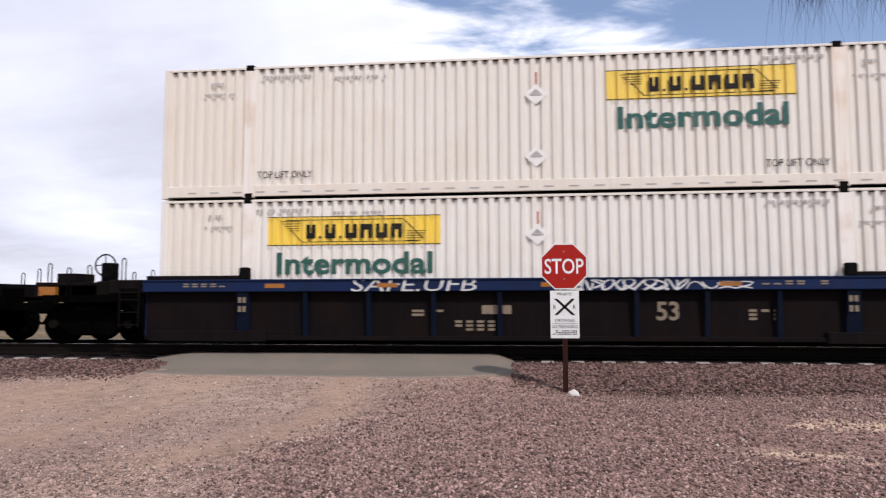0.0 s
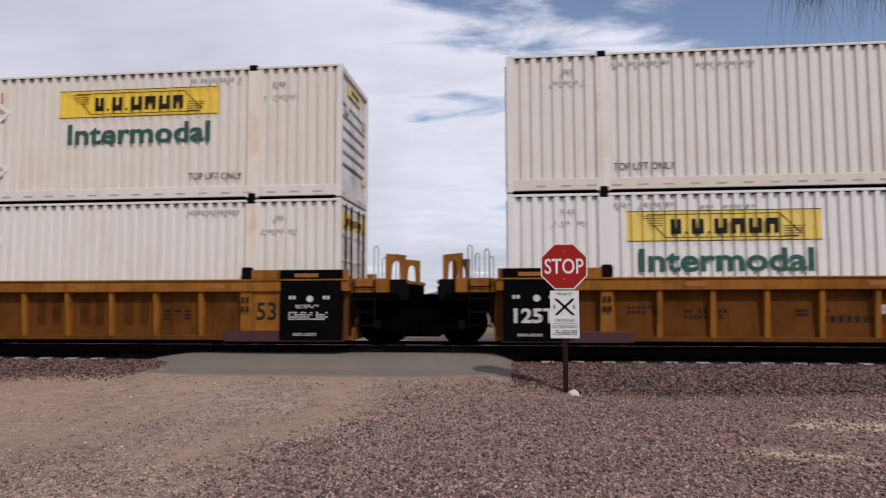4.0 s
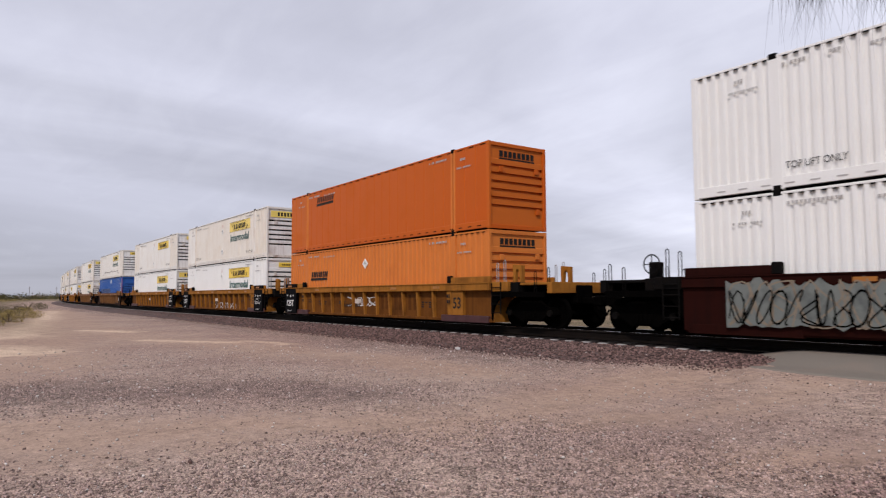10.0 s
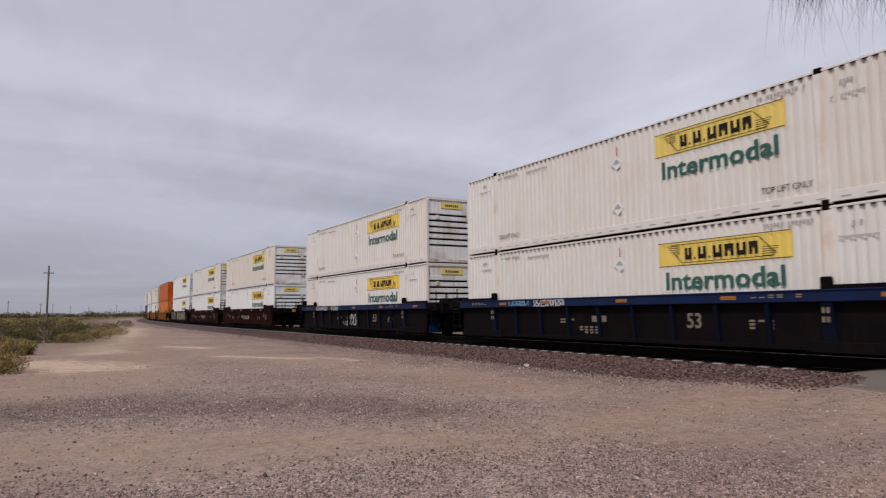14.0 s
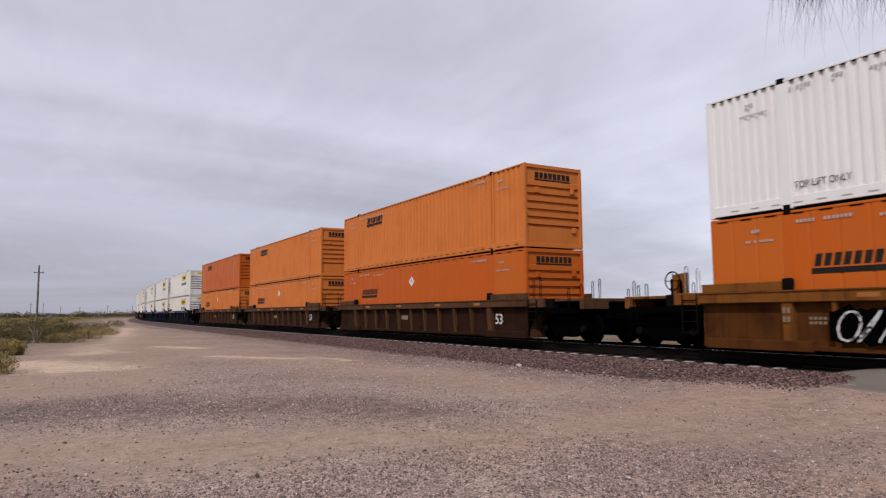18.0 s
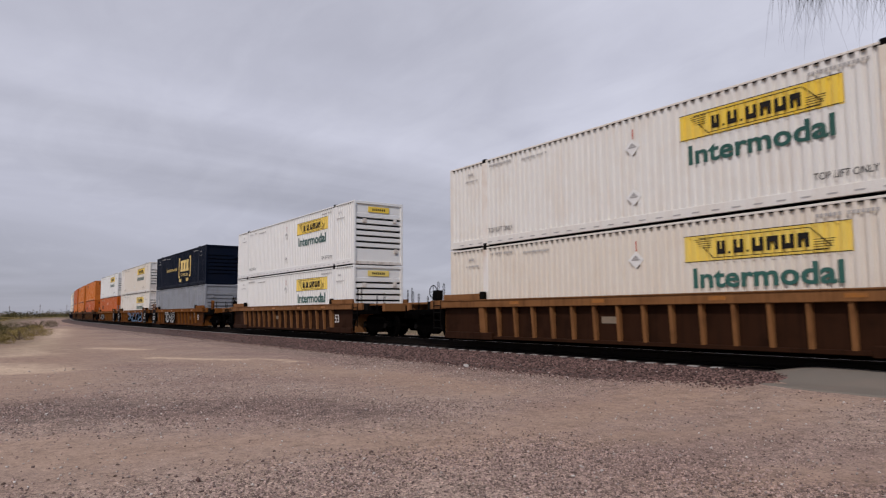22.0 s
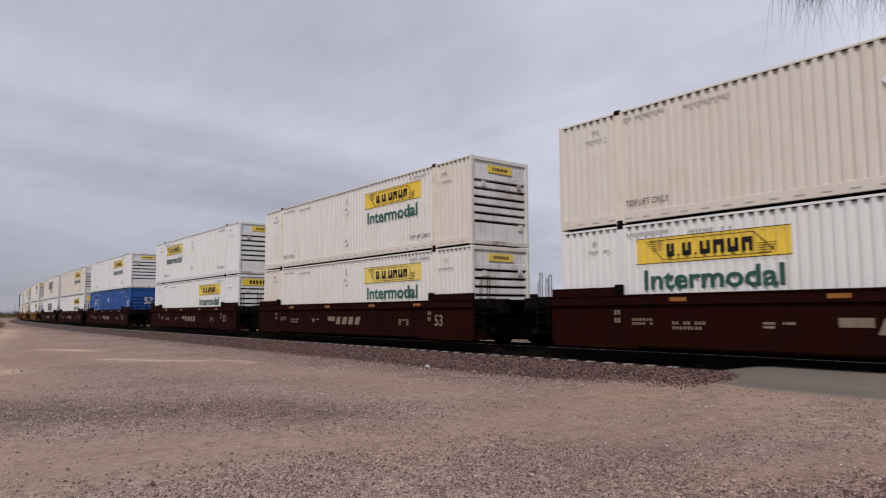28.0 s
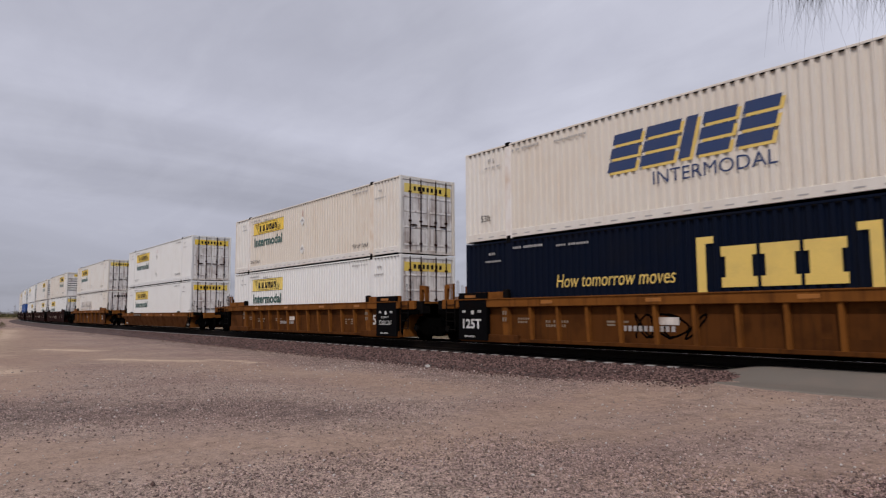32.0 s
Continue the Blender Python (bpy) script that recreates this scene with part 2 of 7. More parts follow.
RUSTY = (0.20, 0.075, 0.03)
M = {
    "white": material("white_paint", (0.70, 0.67, 0.615), 0.45, dirt=(0.50, 0.36, 0.24), amount=0.18, scale=1.2, streak=0.28, tint=(0.66, 0.59, 0.495), bump=0.03),
    "white_post": material("stained_white_paint", (0.72, 0.64, 0.53), 0.5, dirt=(0.48, 0.28, 0.13), amount=0.5, scale=1.6, streak=0.5, tint=(0.75, 0.71, 0.66), bump=0.03),
    "white_grime": material("white_grimy_paint", (0.64, 0.58, 0.51), 0.55, dirt=(0.15, 0.065, 0.028), amount=0.85, scale=2.2, streak=0.45, bump=0.03),
    "white_end": material("stained_white_end_paint", (0.74, 0.705, 0.66), 0.5, dirt=(0.26, 0.12, 0.055), amount=0.55, scale=1.1, streak=0.40, bump=0.03),
    "white_door": material("rust_streaked_white_door_paint", (0.72, 0.68, 0.63), 0.5, dirt=(0.13, 0.045, 0.016), amount=0.60, scale=1.6, streak=0.95, bump=0.03),
    "spray_worn": material("worn_grey_spray_paint", (0.16, 0.15, 0.15), 0.7, dirt=(0.02, 0.018, 0.018), amount=0.9, scale=3.0, bump=0.02),
    "white_clean": material("white_clean_paint", (0.72, 0.70, 0.66), 0.42, dirt=(0.5, 0.45, 0.38), amount=0.12, scale=1.2, streak=0.12, bump=0.03),
    "orange": material("orange_paint", (0.46, 0.080, 0.005), 0.55, spec=0.12, dirt=(0.42, 0.10, 0.02), amount=0.4, scale=0.8, streak=0.3, bump=0.03, tint=(0.48, 0.11, 0.012)),
    "orange_pale": material("faded_orange_paint", (0.56, 0.165, 0.030), 0.55, spec=0.12, dirt=(0.36, 0.10, 0.025), amount=0.35, scale=0.9, streak=0.3, bump=0.03, tint=(0.54, 0.155, 0.03)),
    "blue": material("blue_paint", (0.020, 0.075, 0.26), 0.5, spec=0.2, dirt=(0.02, 0.05, 0.14), amount=0.5, scale=0.9, streak=0.3, bump=0.03),
    "blue_bright": material("bright_blue_paint", (0.022, 0.085, 0.29), 0.5, spec=0.2, dirt=(0.02, 0.06, 0.2), amount=0.4, scale=0.9, streak=0.3, bump=0.03),
    "navy": material("navy_paint", (0.0028, 0.0055, 0.0145), 0.6, spec=0.06, dirt=(0.008, 0.009, 0.013), amount=0.5, scale=0.9, streak=0.4, bump=0.03),
    "grey": material("grey_paint", (0.22, 0.23, 0.25), 0.5, dirt=(0.15, 0.13, 0.11), amount=0.4, scale=1.0, streak=0.35, bump=0.03),
    "yellow": material("yellow_decal", (0.80, 0.52, 0.02), 0.4, dirt=(0.6, 0.42, 0.12), amount=0.35, scale=2.0, streak=0.3, bump=0.02, tint=(0.74, 0.56, 0.14)),
    "green": material("green_decal", (0.007, 0.068, 0.048), 0.45, dirt=(0.06, 0.13, 0.10), amount=0.25, bump=0.02, tint=(0.016, 0.095, 0.072)),
    "black_decal": material("black_decal", (0.014, 0.012, 0.011), 0.6, spec=0.1, dirt=(0.06, 0.045, 0.03), amount=0.3, bump=0.02),
    "grey_decal": material("faded_grey_decal", (0.36, 0.34, 0.32), 0.6, amount=0.3, bump=0.02),
    "white_decal": material("white_decal", (0.58, 0.56, 0.53), 0.5, dirt=(0.3, 0.25, 0.2), amount=0.5, scale=6.0, bump=0.02),
    "spray_white": material("white_spray_paint", (0.55, 0.54, 0.52), 0.6, dirt=(0.2, 0.17, 0.15), amount=0.6, scale=5.0, bump=0.02),
    "spray_tan": material("olive_spray_paint", (0.22, 0.19, 0.10), 0.6, dirt=(0.08, 0.07, 0.05), amount=0.6, scale=4.0, bump=0.02),
    "spray_blue": material("pale_blue_spray_paint", (0.13, 0.26, 0.42), 0.6, dirt=(0.06, 0.1, 0.15), amount=0.5, scale=4.0, bump=0.02),
    "stencil_tan": material("faded_tan_stencil", (0.20, 0.150, 0.10), 0.6, dirt=(0.1, 0.08, 0.06), amount=0.5, scale=5.0, bump=0.02),
    "navy_decal": material("navy_decal", (0.015, 0.035, 0.11), 0.45, amount=0.1, bump=0.02),
    "red_decal": material("red_decal", (0.45, 0.05, 0.02), 0.5, amount=0.2, bump=0.02),
    "gold": material("gold_decal", (0.72, 0.50, 0.12), 0.45, amount=0.2, bump=0.02),
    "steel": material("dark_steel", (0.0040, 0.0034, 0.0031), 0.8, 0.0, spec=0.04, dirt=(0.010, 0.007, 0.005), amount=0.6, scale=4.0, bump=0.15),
    # grimy iron, its base near black to hold the shade beneath the cars
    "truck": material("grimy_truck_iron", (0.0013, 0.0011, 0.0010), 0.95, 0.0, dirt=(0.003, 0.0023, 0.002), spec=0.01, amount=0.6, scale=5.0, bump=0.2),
    "galv": material("dull_galvanised_steel", (0.32, 0.32, 0.32), 0.5, 0.6, dirt=(0.16, 0.11, 0.07), amount=0.5, scale=5.0, bump=0.1),
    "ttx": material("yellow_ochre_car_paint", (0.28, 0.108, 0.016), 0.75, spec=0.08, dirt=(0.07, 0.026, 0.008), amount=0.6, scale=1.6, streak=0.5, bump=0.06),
    # darker copies of the car paints: shade under the sill is in the colour
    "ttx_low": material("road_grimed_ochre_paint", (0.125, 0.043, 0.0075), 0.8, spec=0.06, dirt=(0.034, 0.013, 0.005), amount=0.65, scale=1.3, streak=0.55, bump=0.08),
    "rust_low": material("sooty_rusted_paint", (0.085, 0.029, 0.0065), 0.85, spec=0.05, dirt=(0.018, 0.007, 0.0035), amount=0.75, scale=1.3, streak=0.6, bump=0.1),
    "rust": material("rusted_ochre_car_paint", (0.175, 0.062, 0.012), 0.8, spec=0.06, dirt=(0.045, 0.016, 0.006), amount=0.7, scale=1.4, streak=0.6, bump=0.1),
    "brown": material("dark_brown_car_paint", (0.018, 0.0040, 0.0028), 0.85, spec=0.03, dirt=(0.009, 0.0035, 0.003), amount=0.6, scale=1.5, streak=0.45, bump=0.08),
    "carblue": material("blue_car_paint", (0.007, 0.017, 0.058), 0.6, spec=0.1, dirt=(0.010, 0.011, 0.02), amount=0.5, scale=1.5, streak=0.4, bump=0.06),
    # blue car paint toned near black, with the shade of the recess put in
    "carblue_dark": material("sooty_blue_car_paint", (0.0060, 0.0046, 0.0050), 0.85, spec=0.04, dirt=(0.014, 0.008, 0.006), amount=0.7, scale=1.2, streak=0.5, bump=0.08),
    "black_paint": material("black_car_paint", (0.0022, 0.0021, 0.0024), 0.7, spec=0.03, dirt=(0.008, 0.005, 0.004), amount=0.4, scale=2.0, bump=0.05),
    # rusted sheet with the shade between the ribs painted into its base colour
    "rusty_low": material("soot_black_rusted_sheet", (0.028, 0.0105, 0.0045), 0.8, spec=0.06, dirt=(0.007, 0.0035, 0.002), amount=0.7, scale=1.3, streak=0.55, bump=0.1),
    "rib_tan": material("weathered_tan_rib_paint", (0.20, 0.088, 0.032), 0.75, spec=0.1, dirt=(0.06, 0.024, 0.010), amount=0.65, scale=1.4, streak=0.5, bump=0.08),
    "rib_dark": material("soot_dark_brown_rib_paint", (0.085, 0.040, 0.018), 0.8, spec=0.08, dirt=(0.030, 0.013, 0.006), amount=0.65, scale=1.4, streak=0.5, bump=0.08),
    "maroon": material("maroon_paint", (0.05, 0.011, 0.010), 0.65, dirt=(0.025, 0.014, 0.011), amount=0.5, bump=0.05),
    "reflector": material("orange_yellow_reflector", (0.30, 0.105, 0.010), 0.4, dirt=(0.12, 0.055, 0.015), amount=0.6, scale=4.0, bump=0.02),
    "rail": material("rail_steel", (0.007, 0.005, 0.004), 0.8, 0.0, spec=0.06, dirt=(0.014, 0.009, 0.006), amount=0.6, scale=5.0, bump=0.1),
    "rail_top": material("worn_rail_head", (0.42, 0.42, 0.43), 0.25, 0.9, amount=0.2, bump=0.02),
    "concrete": material("weathered_concrete", (0.36, 0.33, 0.31), 0.85, dirt=(0.06, 0.05, 0.045), amount=0.8, scale=6.0, bump=0.25, vary=0.12),
    "asphalt": material("sun_bleached_asphalt", (0.185, 0.160, 0.132), 0.95, dirt=(0.25, 0.190, 0.150), amount=0.65, scale=0.9, grain=90.0, bump=0.4, spec=0.1),
    "ballast": material("ballast_stone", (0.200, 0.122, 0.104), 0.9, dirt=(0.08, 0.055, 0.05), amount=0.4, scale=9.0, bump=0.3, tint=(0.050, 0.031, 0.027), island=True, vary=0.25, spec=0.1),
    # near-black stone colour that holds the shade under the train
    "under_shade": material("oil_stained_ballast", (0.016, 0.012, 0.011), 0.9, dirt=(0.007, 0.006, 0.005), amount=0.5, scale=6.0, bump=0.3, island=True, vary=0.5, spec=0.08),
    "gravel": material("loose_gravel_stone", (0.46, 0.330, 0.280), 0.95, dirt=(0.14, 0.095, 0.078), amount=0.3, scale=9.0, bump=0.3, tint=(0.150, 0.104, 0.090), island=True, vary=0.25, spec=0.1),
    "gravel_mauve": material("mauve_crushed_stone", (0.385, 0.255, 0.222), 0.95, dirt=(0.10, 0.064, 0.055), amount=0.35, scale=9.0, bump=0.3, tint=(0.085, 0.054, 0.048), island=True, vary=0.3, spec=0.1),
    "chip": material("pale_quartz_chip", (0.56, 0.50, 0.45), 0.85, dirt=(0.35, 0.28, 0.24), amount=0.4, scale=12.0, bump=0.1, tint=(0.36, 0.29, 0.25), island=True, vary=0.2, spec=0.2),
    "rock": material("pale_stone", (0.55, 0.52, 0.48), 0.85, amount=0.3, scale=8.0, bump=0.3),
    "red_sign": material("red_sign_face", (0.31, 0.012, 0.007), 0.5, spec=0.15, dirt=(0.30, 0.03, 0.018), amount=0.3, scale=8.0, bump=0.02),
    "white_sign": material("white_sign_face", (0.66, 0.66, 0.64), 0.4, dirt=(0.5, 0.46, 0.4), amount=0.3, scale=8.0, bump=0.02),
    "post": material("rusty_brown_post", (0.022, 0.007, 0.005), 0.8, spec=0.1, dirt=(0.05, 0.018, 0.012), amount=0.5, scale=8.0, bump=0.2),
    "wood": material("weathered_pole_wood", (0.13, 0.10, 0.08), 0.85, amount=0.4, streak=0.4, bump=0.3),
    "leaf": material("dry_green_scrub", (0.37, 0.270, 0.105), 0.9, dirt=(0.12, 0.10, 0.045), amount=0.5, scale=1.5, bump=0.0, spec=0.1, tint=(0.20, 0.150, 0.052), island=True, vary=0.25),
    "leaf_dark": material("dark_green_scrub", (0.105, 0.088, 0.034), 0.85, dirt=(0.10, 0.075, 0.03), amount=0.4, scale=1.5, bump=0.0, spec=0.1, tint=(0.045, 0.042, 0.016), island=True, vary=0.25),
    "twig": material("dry_twig", (0.17, 0.12, 0.08), 0.85, amount=0.3, bump=0.1),
    "hill": material("far_desert_hill", (0.19, 0.140, 0.120), 0.95, dirt=(0.11, 0.088, 0.08), amount=0.7, scale=0.012, grain=0.08, bump=0.0),
    "hair": material("grey_fur", (0.05, 0.05, 0.06), 0.8, bump=0.0, spec=0.1),
    "spray_grey": material("grey_green_spray_paint", (0.13, 0.14, 0.125), 0.6, dirt=(0.03, 0.035, 0.035), amount=0.8, scale=3.0, bump=0.02),
}



def see_through(mat, alpha):
    mat.node_tree.nodes["Principled BSDF"].inputs["Alpha"].default_value = alpha


see_through(M["hair"], 0.07)


def sleeper_material():
    """Concrete, its middle coloured dark for the shade under the train, its outer ends bare."""
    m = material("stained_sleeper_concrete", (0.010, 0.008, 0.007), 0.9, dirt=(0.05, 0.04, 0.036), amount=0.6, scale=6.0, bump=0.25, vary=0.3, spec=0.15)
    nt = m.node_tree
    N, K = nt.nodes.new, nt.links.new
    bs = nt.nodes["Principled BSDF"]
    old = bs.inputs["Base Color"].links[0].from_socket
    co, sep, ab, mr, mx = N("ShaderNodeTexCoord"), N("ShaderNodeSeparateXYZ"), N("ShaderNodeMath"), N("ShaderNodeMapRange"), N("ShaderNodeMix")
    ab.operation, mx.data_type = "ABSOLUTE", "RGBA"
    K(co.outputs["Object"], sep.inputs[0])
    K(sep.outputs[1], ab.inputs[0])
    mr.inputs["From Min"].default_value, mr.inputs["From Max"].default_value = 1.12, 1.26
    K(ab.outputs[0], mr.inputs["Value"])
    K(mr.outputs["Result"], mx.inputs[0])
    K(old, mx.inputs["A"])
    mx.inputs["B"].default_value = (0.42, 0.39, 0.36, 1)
    K(mx.outputs["Result"], bs.inputs["Base Color"])
    return m


M["sleeper"] = sleeper_material()


# ---- mesh helpers ----
class Geo:
    """Collects vertices and faces of one mesh."""
    def __init__(self):
        self.v, self.f = [], []

    def add(self, v, f):
        n = len(self.v)
        self.v += [tuple(p) for p in v]
        self.f += [tuple(i + n for i in q) for q in f]
        return self

    def box(self, x0, x1, y0, y1, z0, z1, c=0.0):
        X, Y, Z = (x0, x1), (y0, y1), (z0, z1)
        if not c:
            v = [(X[i], Y[j], Z[k]) for i in (0, 1) for j in (0, 1) for k in (0, 1)]
            return self.add(v, [(0, 1, 3, 2), (4, 6, 7, 5), (0, 4, 5, 1), (2, 3, 7, 6), (0, 2, 6, 4), (1, 5, 7, 3)])
        v, ix = [], {}
        for i in (0, 1):
            for j in (0, 1):
                for k in (0, 1):
                    p = (X[i], Y[j], Z[k])
                    q = (X[i] + (c if i == 0 else -c), Y[j] + (c if j == 0 else -c), Z[k] + (c if k == 0 else -c))
                    for a in range(3):
                        ix[i, j, k, a] = len(v)
                        v.append(tuple(p[b] if b == a else q[b] for b in range(3)))
        f = []
        for s in (0, 1):
            f.append([ix[s, 0, 0, 0], ix[s, 1, 0, 0], ix[s, 1, 1, 0], ix[s, 0, 1, 0]])
            f.append([ix[0, s, 0, 1], ix[1, s, 0, 1], ix[1, s, 1, 1], ix[0, s, 1, 1]])
            f.append([ix[0, 0, s, 2], ix[1, 0, s, 2], ix[1, 1, s, 2], ix[0, 1, s, 2]])
            for r in (0, 1):
                f.append([ix[0, s, r, 1], ix[1, s, r, 1], ix[1, s, r, 2], ix[0, s, r, 2]])
                f.append([ix[s, 0, r, 0], ix[s, 1, r, 0], ix[s, 1, r, 2], ix[s, 0, r, 2]])
                f.append([ix[s, r, 0, 0], ix[s, r, 1, 0], ix[s, r, 1, 1], ix[s, r, 0, 1]])
        for i in (0, 1):
            for j in (0, 1):
                for k in (0, 1):
                    f.append([ix[i, j, k, a] for a in range(3)])
        return self.add(v, f)

    def cyl(self, p0, p1, r, n=8, r1=None):
        p0, p1 = Vector(p0), Vector(p1)
        r1 = r if r1 is None else r1
        d = (p1 - p0).normalized()
        a = d.orthogonal().normalized()
        b = d.cross(a)
        v = []
        for p, q in ((p0, r), (p1, r1)):
            v += [p + (a * math.cos(2 * math.pi * i / n) + b * math.sin(2 * math.pi * i / n)) * q for i in range(n)]
        return self.add(v, [(i, (i + 1) % n, n + (i + 1) % n, n + i) for i in range(n)] + [tuple(range(n))[::-1], tuple(range(n, 2 * n))])

    def tube(self, pts, r, n=6):
        for a, b in zip(pts, pts[1:]):
            self.cyl(a, b, r, n)
        return self

    def prism(self, outline, y0, y1):
        """An outline of (x, z) pushed along y."""
        n = len(outline)
        v = [(x, y0, z) for x, z in outline] + [(x, y1, z) for x, z in outline]
        return self.add(v, [tuple(range(n)), tuple(range(n, 2 * n))[::-1]] + [(i, (i + 1) % n, n + (i + 1) % n, n + i) for i in range(n)])

    def mesh(self, name, mat, smooth=False, fix=True):
        me = bpy.data.meshes.new(name)
        me.from_pydata(self.v, [], self.f)
        if fix:
            bm = bmesh.new()
            bm.from_mesh(me)
            bmesh.ops.recalc_face_normals(bm, faces=bm.faces)
            bm.to_mesh(me)
            bm.free()
        if smooth:
            me.shade_smooth()
        me.materials.append(M[mat])
        return me


def part(name, geo, mat, parent, label="", m=None, smooth=False, kind=""):
    me = geo if isinstance(geo, bpy.types.Mesh) else geo.mesh(name, mat, smooth)
    ob = new(name, me)
    ob.parent = parent
    if m is not None:
        ob.matrix_basis = m
    return tagged(ob, label=label, kind=kind)


def thing(name, label, category, group="", m=None):
    ob = new(name)
    ob.empty_display_size = 0.3
    if m is not None:
        ob.matrix_basis = m
    return tagged(ob, label, category, group)


LETTERS = {}


def letters(text, mat, height, width=None, depth=0.004, bold=0.0, shear=0.0):
    """A mesh of built-in letters in the x, z plane, facing -y, its lower left at the origin."""
    key = (text, mat, height, width, bold, shear)
    if key in LETTERS:
        return LETTERS[key]
    cu = bpy.data.curves.new("lettering", "FONT")
    cu.body, cu.size, cu.extrude, cu.offset, cu.shear, cu.resolution_u = text, 1.0, 0.0, bold, shear, 3
    ob = new("lettering", cu)
    bpy.context.view_layer.update()
    dg = bpy.context.evaluated_depsgraph_get()
    me = bpy.data.meshes.new_from_object(ob.evaluated_get(dg))
    bpy.data.objects.remove(ob)
    bpy.data.curves.remove(cu)
    co = np.empty(len(me.vertices) * 3)
    me.vertices.foreach_get("co", co)
    co = co.reshape(-1, 3)
    lo, hi = co.min(0), co.max(0)
    caps = (hi[1] - lo[1]) or 1
    kz = height / caps
    kx = kz if width is None else width / (hi[0] - lo[0])
    res = np.stack([(co[:, 0] - lo[0]) * kx, np.zeros(len(co)), (co[:, 1] - lo[1]) * kz], 1)
    me.vertices.foreach_set("co", res.ravel())
    me.update()
    me.materials.clear()
    me.materials.append(M[mat])
    LETTERS[key] = me
    return me


def bars(geo, x, z, y, w, h, n, rows=1, seed=0):
    """Plain bars that stand for writing too small to read."""
    rg = random.Random(seed)
    step = w / n
    for r in range(rows):
        for i in range(n):
            if rg.random() < 0.14:
                continue
            geo.box(x + i * step, x + i * step + step * 0.62, y - 0.004, y, z - r * h * 1.6, z - r * h * 1.6 + h)
    return geo


# ---- the track's line: straight, then a wide curve away at the far end ----
TRACK_Y, RAIL_Z, BEND, RADIUS, SPEED = 15.19, 0.55, -55.0, 1500.0, 23.80


def along(s, z=RAIL_Z, lift=0.0):
    if s >= BEND:
        return pose(s, TRACK_Y, z + lift)
    a = (BEND - s) / RADIUS
    return pose(BEND - RADIUS * math.sin(a), TRACK_Y + RADIUS * (1 - math.cos(a)), z + lift, 0, 0, -math.degrees(a))


# ---- containers ----
LEN, WID, HGT, FORTY = 16.154, 2.591, 2.908, 1.981
HALF = LEN / 2


def corrugated(x0, x1, z0, z1, y, pitch, depth, lift=0.0, flat=0.40):
    """An upright corrugated sheet facing -y: outer ridges at y, grooves depth behind. Ridges are counted from the box's middle."""
    g = Geo()
    a, b = flat * pitch, (1 - flat) * pitch * 0.24
    cuts = []
    k = math.floor(x0 / pitch) - 1
    while k * pitch < x1 + pitch:
        o = k * pitch
        cuts += [(o, 0.0), (o + a, 0.0), (o + a + b, depth), (o + pitch - b, depth)]
        k += 1

    def level(x):
        for (p, u), (q, w) in zip(cuts, cuts[1:]):
            if p <= x <= q:
                return u + (w - u) * (x - p) / max(q - p, 1e-9)
        return 0.0
    xs = [x0] + [c[0] for c in cuts if x0 + 1e-4 < c[0] < x1 - 1e-4] + [x1]
    n = len(xs)
    v = [(x, y + level(x) - lift, z) for z in (z0, z1) for x in xs]
    return g.add(v, [(i, i + 1, n + i + 1, n + i) for i in range(n - 1)])


def mirror_y(geo):
    h = Geo()
    return h.add([(-x, -y, z) for x, y, z in geo.v], geo.f)


def end_ribbed(geo, x):
    """A front wall with level ribs, seen from +x."""
    prof, z = [(x - 0.045, 0.12), (x - 0.045, 0.72)], 0.72
    while z < HGT - 0.80:
        prof += [(x - 0.150, z + 0.010), (x - 0.150, z + 0.080), (x - 0.03, z + 0.095), (x - 0.03, z + 0.265)]
        z += 0.27
    prof += [(x - 0.045, z + 0.02), (x - 0.045, HGT - 0.1), (x - 0.19, HGT - 0.1), (x - 0.19, 0.12)]
    return geo.prism(prof, -1.19, 1.19)


